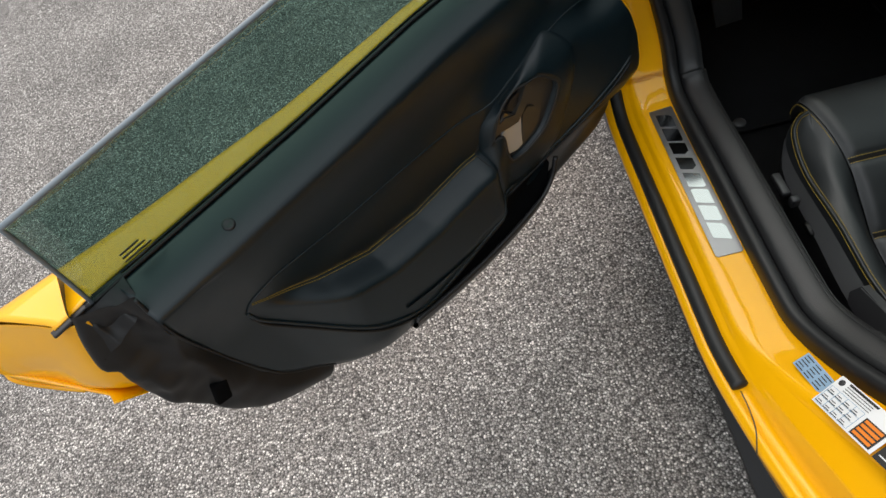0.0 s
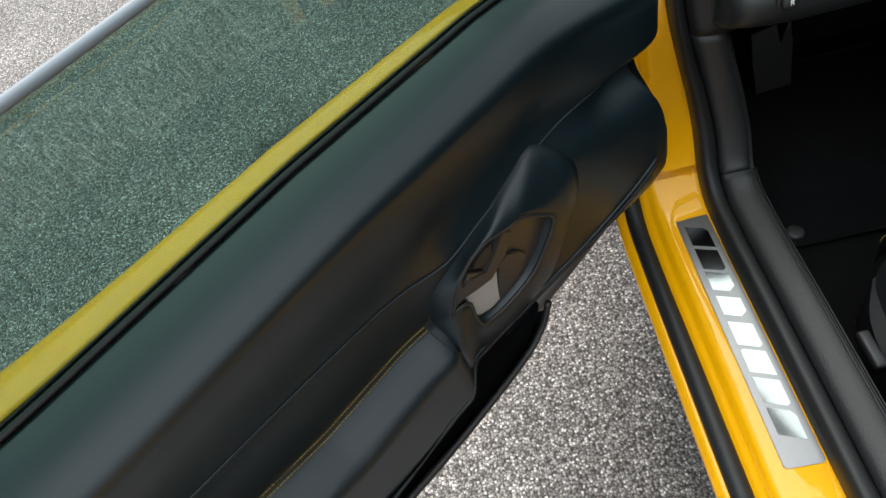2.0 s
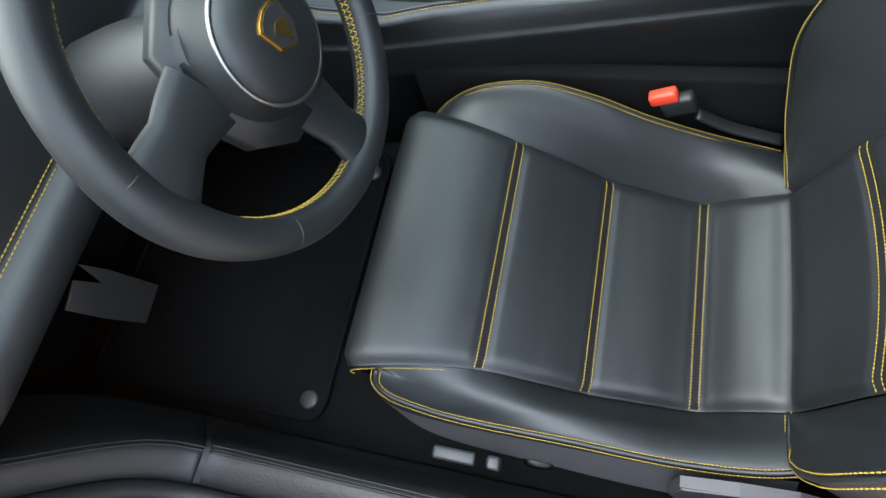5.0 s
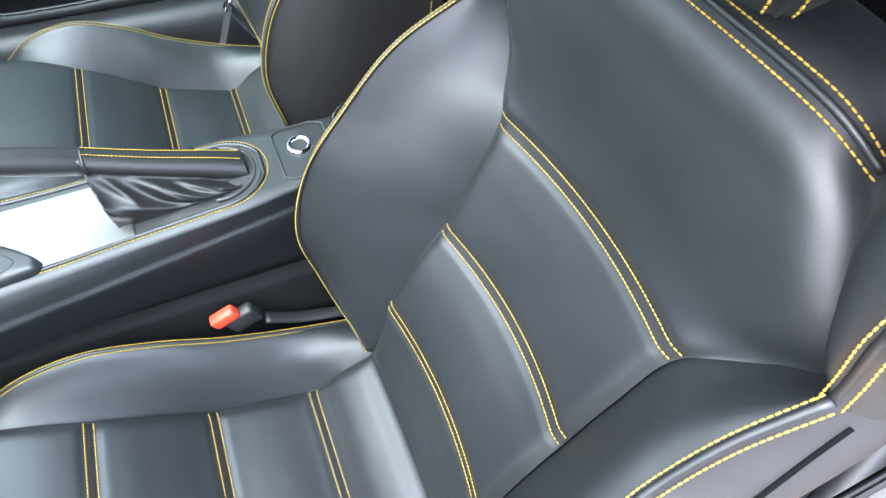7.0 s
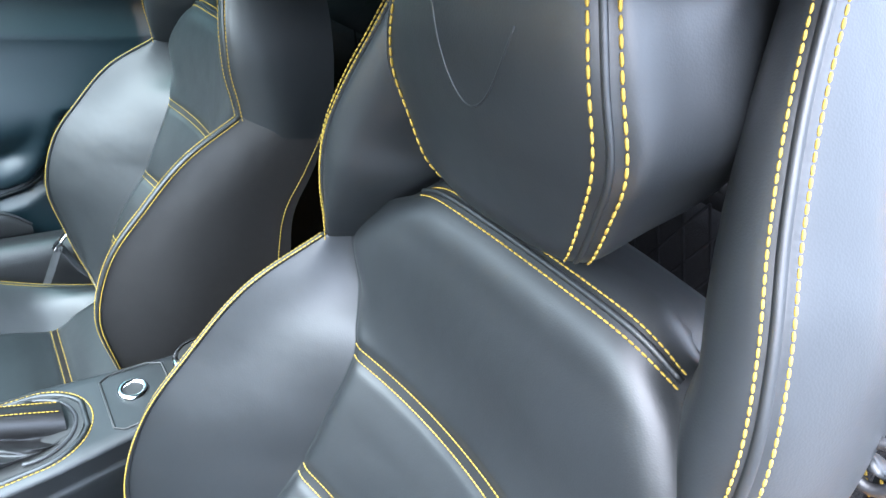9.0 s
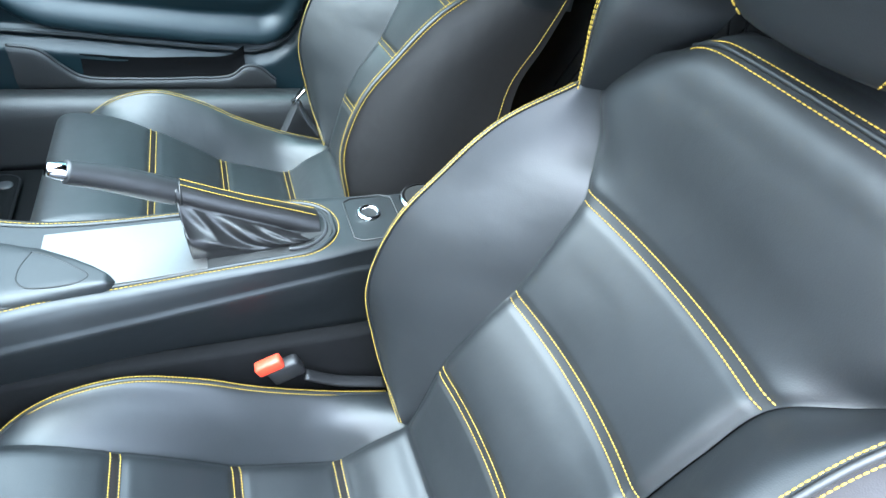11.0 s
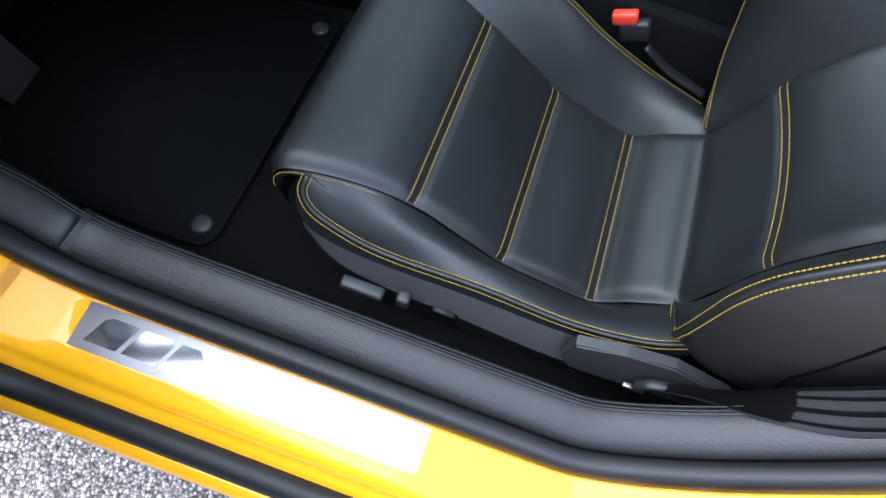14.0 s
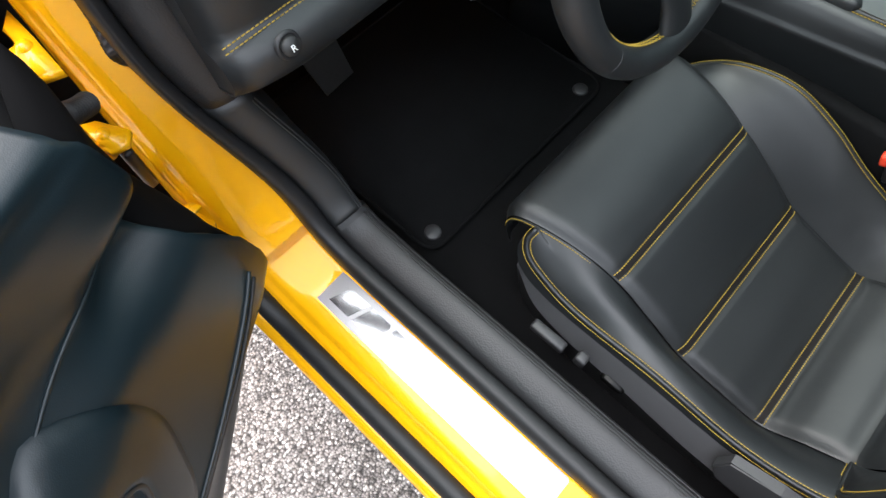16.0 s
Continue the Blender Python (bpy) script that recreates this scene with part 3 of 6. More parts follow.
def mark(poly):
    return prism([(x, y) for x, y in poly], 0.0008, PL @ Matrix.Translation((0, 0, 0.0022)))


# a row of plain slanted blocks, each with one corner cut off
def block(x0, w, kind):
    lo, hi, lean = 0.011, 0.0455, 0.40
    h = hi - lo
    k = lambda x, y: (x0 - x * w - lean * y * h, lo + y * h)
    shapes = {"end": [(0, 0), (1, 0), (1, 1), (0.14, 1), (0, 0.84)],
              "foot": [(0, 0), (1, 0), (1, 0.84), (0.86, 1), (0, 1)],
              "corner": [(0, 0), (1, 0), (1, 0.70), (0.66, 1), (0, 1)],
              "start": [(0.12, 0), (1, 0), (1, 1), (0, 1), (0, 0.14)]}
    return [k(x, y) for x, y in shapes[kind]]


for i, (w, kind) in enumerate(((0.041, "end"), (0.042, "foot"), (0.036, "corner"), (0.036, "corner"), (0.042, "foot"), (0.040, "start"), (0.041, "foot"), (0.041, "end"))):
    part("mark", mark(block(0.424 - i * 0.0480, w, kind)), MARKMETAL, plate, "dark mirror-like slanted block" if i == 0 else "", smooth=False)

# labels on the sill behind the plate
labels = thing("sill_labels", (0.52, 0.29, 0.43), "blue and white printed paper labels on the yellow sill", "label")


def label_frame(o, along, across, lift):
    a = Vector(along).normalized()
    c = Vector(across)
    c = (c - a * c.dot(a)).normalized()
    n = a.cross(c)
    n = n if n.z > 0 else -n
    m = Matrix((a, c, n)).transposed().to_4x4()
    m.translation = Vector(o) + n * lift
    return m


def patch(m, x, y, w, hh, name, mat, lift, label=""):
    return part(name, prism([(x, y), (x + w, y), (x + w, y + hh), (x, y + hh)], 0.0004, m @ Matrix.Translation((0, 0, lift))), mat, labels, label, smooth=False)


LB = label_frame((0.528, 0.341, 0.399), (0.007, -0.068, 0.024), (0.028, 0.0, 0.017), 0.0022)
patch(LB, 0, 0, 0.070, 0.032, "blue_label", BLUEPRINT, 0.0, "small blue printed label")
for i in range(5):
    for k in range(3):
        patch(LB, 0.004 + k * 0.022, 0.003 + i * 0.0058, 0.018 - 0.004 * ((i + k) % 2), 0.0020, "text_bar", GREYTHREAD, 0.0006)
LW = label_frame((0.521, 0.266, 0.423), (0.012, -0.103, 0.064), (0.050, 0.001, 0.035), 0.0045)
patch(LW, 0, 0, 0.128, 0.062, "white_label", WHITE, 0.0, "white information label")
for i in range(3):
    for k in range(4):
        patch(LW, 0.004 + k * 0.017, 0.004 + i * 0.012, 0.014, 0.0016, "text_bar", GREYTHREAD, 0.0006)
        patch(LW, 0.006 + k * 0.017, 0.008 + i * 0.012, 0.009, 0.0014, "text_bar", GREYTHREAD, 0.0006)
for k in range(5):
    patch(LW, 0.003 + k * 0.018, 0.003, 0.0007, 0.036, "table_line", BLUEPRINT, 0.0006)
for k in range(4):
    patch(LW, 0.003, 0.003 + k * 0.012, 0.072, 0.0006, "table_line", BLUEPRINT, 0.0007)
for i in range(3):
    patch(LW, 0.022, 0.043 + i * 0.0045, 0.055, 0.0012, "text_bar", GREYTHREAD, 0.0006)
part("round_mark", lathe([(0, 0.0006), (0.0055, 0.0006), (0.0056, 0)], LW @ Matrix.Translation((0.010, 0.052, 0.0002)), 18), GREYTHREAD, labels)
patch(LW, 0.022, 0.056, 0.060, 0.004, "black_block", BLACKPRINT, 0.0006)
patch(LW, 0.082, 0.003, 0.040, 0.034, "black_block", BLACKPRINT, 0.0006)
for i in range(4):
    patch(LW, 0.085, 0.006 + i * 0.0078, 0.034, 0.0052, "orange_block", ORANGE, 0.0012)
patch(LW, 0.132, 0.0, 0.05, 0.060, "black_label", BLACKPRINT, 0.0, "black printed label")
for i in range(4):
    patch(LW, 0.137, 0.008 + i * 0.013, 0.040, 0.002, "text_bar", WHITE, 0.0006)

# inner sill cover in grained leather, front kick panel
cover = thing("sill_cover", (0.61, 0.8, 0.28), "black grained leather sill cover with stitched edge", "sill trim")
cov = spline([(0.584, 0.040), (0.590, 0.052), (0.606, 0.060), (0.625, 0.064), (0.638, 0.060), (0.646, 0.045), (0.652, 0.0), (0.662, -0.06), (0.675, -0.10)], 26)
ops = opening(150)
i0 = min(range(150), key=lambda i: abs(ops[i][0] - 0.055)) / 149
i1 = min(range(150), key=lambda i: abs(ops[i][0] - 1.105)) / 149
part("cover", swept(cov, 150, i0, i1), GRAINED, cover, solid=0.004)
seam = [(0.6335 + rear_shift(y), y + u.y * 0.0635, z + u.z * 0.0635) for y, z, t, u in ops if 0.06 < y < 1.10]
for dx, dh in ((-0.0045, 0.0008), (0.0, 0.0), (0.0050, -0.0018)):
    part("edge_ridge", tube([(p[0] + dx, p[1], p[2] + dh) for p in seam], 0.0011, 140, 6), GRAINED, cover)
part("cover_lip", tube([(p[0] - 0.003, p[1], p[2]) for p in seam], 0.0016, 100, 6), RUBBER, cover)

rear_trim = thing("rear_sill_trim", (0.66, 0.0, 0.45), "smooth black plastic trim behind the sill cover", "trim panel")
part("trim", swept([(x, hh - 0.008) for x, hh in spline([(0.584, 0.046), (0.592, 0.058), (0.625, 0.066), (0.66, 0.064), (0.70, 0.05), (0.74, 0.02)], 20)], 150, 0.0, i0), PLASTIC, rear_trim, solid=0.004)

kick = thing("kick_panel", (0.61, 1.2, 0.3), "black leather kick panel at the front of the door opening", "trim panel")
kp = spline([(0.584, 0.040), (0.590, 0.052), (0.606, 0.060), (0.624, 0.063), (0.634, 0.059), (0.642, 0.044), (0.650, 0.0), (0.660, -0.06), (0.675, -0.12)], 26)
part("panel", swept(kp, 150, i1, 0.866), LEATHER, kick, solid=0.004)

for xr, hr in ((0.630, 0.0640), (0.6345, 0.0610)):
    part("edge_ridge", swept([(xr + 0.0011 * math.cos(a), hr + 0.0011 * math.sin(a)) for a in np.linspace(-1.2, 2.8, 7)], 150, i1, 0.862), LEATHER, kick)
part("panel_joint", swept([(0.588, 0.053), (0.606, 0.0625), (0.622, 0.0655), (0.634, 0.0625)], 150, i1 - 0.0035, i1 + 0.0035), RUBBER, kick)

# cabin floor, tunnel side, bulkhead, mats
part("cabin_floor", box(1.38, 0.70, 0.225, 1.64, 1.80, 0.03, 0.0), CARPET, body, "black carpet floor")
part("toe_board", box(1.38, 1.62, 0.45, 1.64, 0.04, 0.55, 0.0, m=pose(0, 0, 0, -18, 0, 0)), CARPET, body)
part("bulkhead", box(1.38, -0.115, 0.60, 1.50, 0.04, 0.80, 0.01), CARPET, body, "black carpeted bulkhead behind the seats")


def floor_mat(x0, x1, y0, y1, z):
    mat = thing("floor_mat", ((x0 + x1) / 2, (y0 + y1) / 2, z), "black carpet floor mat with round fasteners", "floor mat", "floor mats")
    r = 0.03
    poly = []
    for cx, cy, a0 in ((x1 - r, y1 - r, 0), (x0 + r, y1 - r, 90), (x0 + r, y0 + r, 180), (x1 - r, y0 + r, 270)):
        poly += [(cx + r * math.cos(radians(a0 + a)), cy + r * math.sin(radians(a0 + a))) for a in (0, 30, 60, 90)]
    part("carpet", prism(poly, 0.010, Matrix.Translation((0, 0, z)), 0.003), CARPET, mat)
    part("binding", tube([(x, y, z + 0.009) for x, y in poly + poly[:1]], 0.0035, smooth=False, seg=6, caps=False), CARPET, mat)
    for x in (x0 + 0.032, x1 - 0.045):
        part("fastener", lathe([(0, 0.004), (0.012, 0.004), (0.0155, 0.0025), (0.016, 0)], Matrix.Translation((x, y0 + 0.028, z + 0.010)), 20), GREYPLASTIC, mat, "round grey mat fastener")
    return mat


floor_mat(0.702, 1.215, 0.995, 1.46, 0.245)
floor_mat(1.56, 2.06, 0.995, 1.46, 0.245)

# foot rest
rest = thing("foot_rest", (0.87, 1.45, 0.2), "grey metal clutch-side foot plate", "pedal")
m = basis((0.835, 1.385, 0.265), (1, 0.02, 0), (0, 0.30, 0.95))
part("plate", prism([(-0.026, 0.0), (0.048, 0.004), (0.040, 0.104), (0.030, 0.152), (0.014, 0.100), (0.002, 0.150), (-0.048, 0.142), (-0.040, 0.070)], 0.005, m, 0.001), SATIN, rest, smooth=False)


# ---- seats ----
PROFILE = [(0.896, 0.33, 0.198, 0), (0.905, 0.375, 0.203, 0), (0.905, 0.415, 0.206, 0), (0.888, 0.444, 0.206, 0), (0.82, 0.449, 0.194, 0), (0.722, 0.421, 0.178, 0), (0.65, 0.378, 0.174, 0),
           (0.582, 0.338, 0.171, 0), (0.51, 0.315, 0.167, 0), (0.435, 0.303, 0.163, 0), (0.388, 0.334, 0.159, 0.0), (0.338, 0.372, 0.155, 0.004), (0.318, 0.44, 0.152, 0.012),
           (0.305, 0.515, 0.150, 0.018), (0.272, 0.585, 0.146, 0.024), (0.2325, 0.655, 0.143, 0.027), (0.198, 0.73, 0.144, 0.027), (0.1725, 0.797, 0.150, 0.024), (0.158, 0.85, 0.190, 0.022),
           (0.152, 0.895, 0.222, 0.019), (0.140, 0.94, 0.196, 0.013), (0.122, 0.978, 0.156, 0.006), (0.085, 0.996, 0.15, 0.0), (0.05, 0.985, 0.15, 0.0)]
SEAMS = (5, 7, 9, 13, 15, 17)
JOIN = 11


def seat(name, T, label, toward):
    st = thing(name, T(0, 0.5, 0.24), label, "seat", "car seats")
    near = T(0, 0, 0)[0] < CENTRE
    NP = 300
    pr = np.array(spline([(p[0], p[1], p[2], p[3]) for p in PROFILE], NP))
    ctrl = np.array(PROFILE)
    arc = np.r_[0, np.cumsum(np.hypot(np.diff(pr[:, 0]), np.diff(pr[:, 1])))]
    def arc_of(i):
        return arc[np.argmin(np.hypot(pr[:, 0] - ctrl[i, 0], pr[:, 1] - ctrl[i, 1]))]
    seam_at = [arc_of(i) for i in SEAMS]
    join_at = arc_of(JOIN)
    tan = np.gradient(pr[:, :2], axis=0)
    tan /= np.linalg.norm(tan, axis=1)[:, None]
    nor = np.c_[tan[:, 1], -tan[:, 0]]

    def skin(a, u, extra=0.0):
        """Point at arc a and across u (-1 outer, 1 inner) of the middle panel."""
        y, z, w, c = [np.interp(a, arc, pr[:, k]) for k in range(4)]
        n = np.array([np.interp(a, arc, nor[:, k]) for k in range(2)])
        d = min(abs(a - s) for s in seam_at)
        puff = 0.0034 * (1 - math.exp(-(max(d - 0.0065, 0) / 0.006) ** 2)) + 0.0042 * (1 - math.exp(-(max(d - 0.006, 0) / 0.034) ** 2))
        dj = abs(a - join_at)
        puff -= 0.010 * math.exp(-(dj / 0.017) ** 2)
        e = (1 - abs(u)) * w
        up_ = ease((a - seam_at[-1] - 0.01) / 0.05)
        edge = -0.007 * math.exp(-(e / 0.009) ** 2) * (1 - up_) - 0.018 * math.exp(-(e / 0.030) ** 2) * up_
        puff *= min(1, 0.35 + e / 0.03)
        h = puff + edge - c * (1 - u * u) + extra
        return T(u * w, y + n[0] * h, z + n[1] * h)

    us = [math.sin(math.pi / 2 * (-1 + 2 * j / 36)) for j in range(37)]
    for nm, a0, a1, k in (("cushion_panel", 0.0, join_at, 170), ("backrest_panel", join_at, arc[-1], 190)):
        rows = [[skin(a0 + (a1 - a0) * i / k, u) for u in us] for i in range(k + 1)]
        part(nm, grid(rows), LEATHER, st)
    # double rows of stitches over the seams
    lines = []
    for s in seam_at:
        for dd in (-0.0058, 0.0058):
            pts = [skin(s + dd, u, 0.0) for u in np.linspace(-0.985, 0.985, 60)]
            p, q = Vector(skin(s, 0.0)), Vector(skin(s, 0.0, 0.01))
            lines.append((pts, (q - p)))
    for i in range(0, len(lines), 2):
        part("seam_stitching", stitches(lines[i:i + 2], r=0.00082, lift=0.0014), STITCH, st, "yellow double stitching")
    # dark strip let in between the rows of the cushion
    for s in seam_at[:3]:
        part("seam_strip", grid([[skin(s + dd, u, 0.0005 - 0.0004 * abs(dd) / 0.0042) for dd in (-0.0042, -0.002, 0.0, 0.002, 0.0042)] for u in np.linspace(-0.985, 0.985, 50)]), SEAMSTRIP, st)
    # shoulder seam
    sh = arc_of(21)
    lines = []
    for dd in (0.003, 0.017):
        lines.append(([skin(sh + dd + 0.005 * (1 - u * u), u) for u in np.linspace(-0.97, 0.97, 60)], Vector(skin(sh, 0, 0.01)) - Vector(skin(sh, 0))))
    part("shoulder_stitching", stitches(lines, 0.0056, 0.0047, 0.0009), STITCH, st)
    part("shoulder_piping", tube([skin(sh + 0.010 + 0.005 * (1 - u * u), u, 0.0012) for u in np.linspace(-0.97, 0.97, 40)], 0.0028, 60, 8), LEATHER, st)

    def pts(*v, side=1):
        return [T(side * a, b, c) for a, b, c in v]

    def edge_curve(i0, i1, side):
        a0, a1 = arc_of(i0), arc_of(i1)
        return [skin(a0 + (a1 - a0) * i / 20, side * 1.0, -0.004) for i in range(21)]

    def rows_along(curve, out, offs, step=0.0048, long=0.0041, r=0.00082, lift=0.0008):
        C = even(curve, 120)
        fr = frames(C)
        lines = []
        for o in offs:
            L2 = []
            for p, t, s, u in fr:
                ov = Vector(out)
                ov = (ov - t * ov.dot(t)).normalized()
                L2.append(tuple(p + t.cross(ov) * o + ov * lift))
            lines.append((L2, out))
        return stitches(lines, step, long, r)

    sg = toward
    # inner cushion bolster
    ridge = [(0.212, 0.875, 0.405), (0.236, 0.845, 0.425), (0.240, 0.79, 0.461), (0.240, 0.705, 0.477), (0.240, 0.62, 0.450), (0.240, 0.54, 0.407), (0.240, 0.435, 0.364), (0.238, 0.335, 0.335)]
    mid = [(0.207, 0.875, 0.415), (0.220, 0.84, 0.435), (0.219, 0.72, 0.458), (0.214, 0.60, 0.417), (0.208, 0.45, 0.350), (0.190, 0.335, 0.362)]
    low = [(0.225, 0.87, 0.36), (0.250, 0.84, 0.37), (0.255, 0.705, 0.40), (0.255, 0.54, 0.34), (0.25, 0.335, 0.28)]
    low2 = [(0.225, 0.86, 0.30), (0.245, 0.83, 0.30), (0.25, 0.705, 0.30), (0.25, 0.54, 0.27), (0.245, 0.335, 0.25)]
    part("inner_bolster", loft([edge_curve(3, 11, 1), pts(*mid), pts(*ridge), pts(*low), pts(*low2)], 70, 30), LEATHER, st)
    part("bolster_piping", tube(pts(*ridge), 0.0026, 80, 8), LEATHER, st)
    part("bolster_stitching", rows_along(pts(*ridge), (-0.3 * sg, 0, 1), (-0.0035, 0.0035), 0.0044, 0.0037, 0.0008), STITCH, st)
    # outer cushion bolster
    rid_o = [(0.206, 0.850, 0.446), (0.219, 0.853, 0.430), (0.230, 0.840, 0.410), (0.237, 0.80, 0.392), (0.241, 0.74, 0.379), (0.242, 0.60, 0.384), (0.242, 0.46, 0.376), (0.234, 0.365, 0.390), (0.220, 0.315, 0.405)]
    mid_o = [(0.203, 0.846, 0.444), (0.214, 0.80, 0.420), (0.215, 0.72, 0.408), (0.212, 0.59, 0.388), (0.208, 0.45, 0.366), (0.195, 0.35, 0.383), (0.180, 0.310, 0.395)]
    low_o = [(0.210, 0.862, 0.425), (0.226, 0.862, 0.402), (0.240, 0.842, 0.378), (0.247, 0.79, 0.362), (0.249, 0.60, 0.360), (0.247, 0.46, 0.352), (0.240, 0.365, 0.362), (0.228, 0.315, 0.375)]
    part("outer_bolster", loft([edge_curve(3, 11, -1), pts(*mid_o, side=-1), pts(*rid_o, side=-1), pts(*low_o, side=-1)], 70, 26), LEATHER, st)
    part("bolster_piping", tube(pts(*rid_o, side=-1), 0.0035, 80, 8), LEATHER, st)
    part("bolster_stitching", rows_along(pts(*rid_o, side=-1), (-0.75 * sg, 0, 0.7), (-0.006, 0.006), 0.0046, 0.0039, 0.00082), STITCH, st, "yellow double stitching")
    # front edge stitching at the cushion's outer end
    a0, a1 = arc_of(1), arc_of(5)
    upper = [skin(a0 + (a1 - a0) * i / 40, -1.0, -0.003) for i in range(41)]
    lower = [tuple(Vector(p) + Vector((0.012 * sg, -0.006 * math.sin(math.pi * i / 40), -0.030 * math.sin(math.pi * i / 40) ** 0.8))) for i, p in enumerate(upper)]
    part("cushion_end", loft([upper, [tuple((Vector(p) + Vector(q)) / 2 + Vector((-0.004 * sg, 0, 0))) for p, q in zip(upper, lower)], lower], 40, 8), LEATHER, st)
    fe = [tuple(Vector(p) + Vector((-0.0030 * sg, 0.001, -0.0025))) for p in upper[3:38]]
    part("edge_stitching", stitches([(fe, (-0.6 * sg, 0.3, 0.6))], 0.0044, 0.0037, 0.0008), STITCH, st)

    # backrest wings
    wr = [(0.158, 0.340, 0.372), (0.205, 0.354, 0.415), (0.234, 0.374, 0.50), (0.240, 0.389, 0.60), (0.242, 0.362, 0.70), (0.242, 0.312, 0.77), (0.240, 0.25, 0.84), (0.230, 0.165, 0.895)]
    wm = [(0.157, 0.342, 0.375), (0.186, 0.350, 0.43), (0.201, 0.352, 0.52), (0.200, 0.340, 0.60), (0.203, 0.300, 0.70), (0.210, 0.255, 0.77), (0.214, 0.205, 0.835), (0.226, 0.164, 0.893)]
    ws = [(0.200, 0.318, 0.35), (0.243, 0.304, 0.40), (0.258, 0.300, 0.52), (0.262, 0.290, 0.62), (0.262, 0.250, 0.72), (0.262, 0.200, 0.79), (0.258, 0.140, 0.85), (0.250, 0.09, 0.90)]
    wb = [(0.205, 0.275, 0.335), (0.245, 0.195, 0.365), (0.252, 0.115, 0.46), (0.254, 0.090, 0.60), (0.254, 0.085, 0.73), (0.254, 0.055, 0.80), (0.250, 0.030, 0.86), (0.244, 0.015, 0.90)]
    if near:
        outer = ([(0.158, 0.340, 0.372), (0.212, 0.346, 0.395), (0.231, 0.357, 0.450), (0.245, 0.371, 0.535), (0.251, 0.377, 0.597), (0.250, 0.369, 0.638), (0.245, 0.343, 0.681), (0.239, 0.317, 0.712), (0.231, 0.291, 0.740), (0.227, 0.269, 0.766), (0.222, 0.246, 0.792), (0.222, 0.205, 0.845), (0.230, 0.165, 0.895)],
                 [(0.157, 0.342, 0.375), (0.190, 0.348, 0.43), (0.206, 0.356, 0.52), (0.212, 0.350, 0.60), (0.210, 0.316, 0.68), (0.200, 0.268, 0.75), (0.198, 0.215, 0.82), (0.226, 0.164, 0.893)])
    else:
        outer = (wr, wm)
    inner_ = (wr, wm)
    for side, nm in ((1, "inner_wing"), (-1, "outer_wing")):
        wr, wm = inner_ if side > 0 else outer
        part(nm, loft([edge_curve(11, 19, side), pts(*wm, side=side), pts(*wr, side=side)], 70, 20), LEATHER, st)
        part("wing_side", loft([pts(*wr, side=side), pts(*ws, side=side), pts(*wb, side=side)], 70, 16), SIDESKIN, st)
        part("wing_piping", tube(pts(*wr, side=side), 0.0035 if side < 0 else 0.0028, 90, 8), LEATHER, st)
        part("wing_stitching", rows_along(pts(*wr, side=side), (side * sg * 0.35, 0.7, 0.35), (-0.0058, 0.0058), 0.0050, 0.0042, 0.00085), STITCH, st)
        if side < 0 and near:
            # groove across the side, hooked round at its lower end
            cols = [even(pts(*c, side=side), 70) for c in (wr, ws, wb)]
            groove = []
            for i in range(13, 66):
                across = spline([c[i] for c in cols], 33)
                k = float(np.interp(i, [13, 14, 16, 19, 30, 48, 65], [25, 23, 20.5, 18.8, 17, 12, 9]))
                groove.append(tuple(Vector(across[int(k)]).lerp(Vector(across[int(k) + 1]), k - int(k)) + Vector((-0.0003, 0, 0))))
            part("side_seam", tube(groove, 0.0020, 90, 6), MATTBLACK, st)
        elif side < 0:
            rear_seam = [tuple(Vector(p).lerp(Vector(q), 0.86)) for p, q in zip(even(pts(*ws, side=side), 40), even(pts(*wb, side=side), 40))]
            part("rear_stitching", stitches([(rear_seam[6:], (-1, 0, 0))], 0.0062, 0.0052, 0.0009, 0.002), STITCH, st)
        # shoulder wings beside the headrest
        ur = [(0.229, 0.162, 0.890), (0.226, 0.167, 0.920), (0.222, 0.175, 0.955), (0.220, 0.178, 0.985), (0.214, 0.178, 1.022), (0.199, 0.172, 1.066), (0.177, 0.162, 1.115), (0.157, 0.150, 1.165), (0.140, 0.135, 1.215)]
        ui = [(0.214, 0.130, 0.893), (0.198, 0.126, 0.920), (0.182, 0.118, 0.948), (0.154, 0.108, 0.985), (0.157, 0.122, 1.015), (0.140, 0.116, 1.055), (0.124, 0.106, 1.105), (0.112, 0.094, 1.160), (0.102, 0.080, 1.205)]
        um = [(0.227, 0.162, 0.891), (0.215, 0.173, 0.918), (0.203, 0.178, 0.948), (0.190, 0.178, 0.985), (0.180, 0.172, 1.025), (0.165, 0.164, 1.070), (0.148, 0.154, 1.118), (0.132, 0.142, 1.166), (0.118, 0.126, 1.212)]
        uk = [(0.215, 0.10, 0.895), (0.195, 0.10, 0.920), (0.178, 0.09, 0.948), (0.152, 0.08, 0.985), (0.143, 0.07, 1.02), (0.128, 0.055, 1.06), (0.112, 0.045, 1.11), (0.100, 0.04, 1.16), (0.09, 0.035, 1.20)]
        us2 = [(0.256, 0.110, 0.868), (0.254, 0.118, 0.905), (0.250, 0.126, 0.945), (0.247, 0.128, 0.985), (0.238, 0.128, 1.028), (0.221, 0.124, 1.075), (0.197, 0.117, 1.12), (0.174, 0.106, 1.17), (0.153, 0.092, 1.22)]
        ub = [(0.247, 0.018, 0.860), (0.246, 0.018, 0.90), (0.246, 0.020, 0.945), (0.243, 0.022, 0.99), (0.234, 0.024, 1.03), (0.214, 0.026, 1.075), (0.188, 0.026, 1.12), (0.165, 0.024, 1.17), (0.144, 0.02, 1.215)]
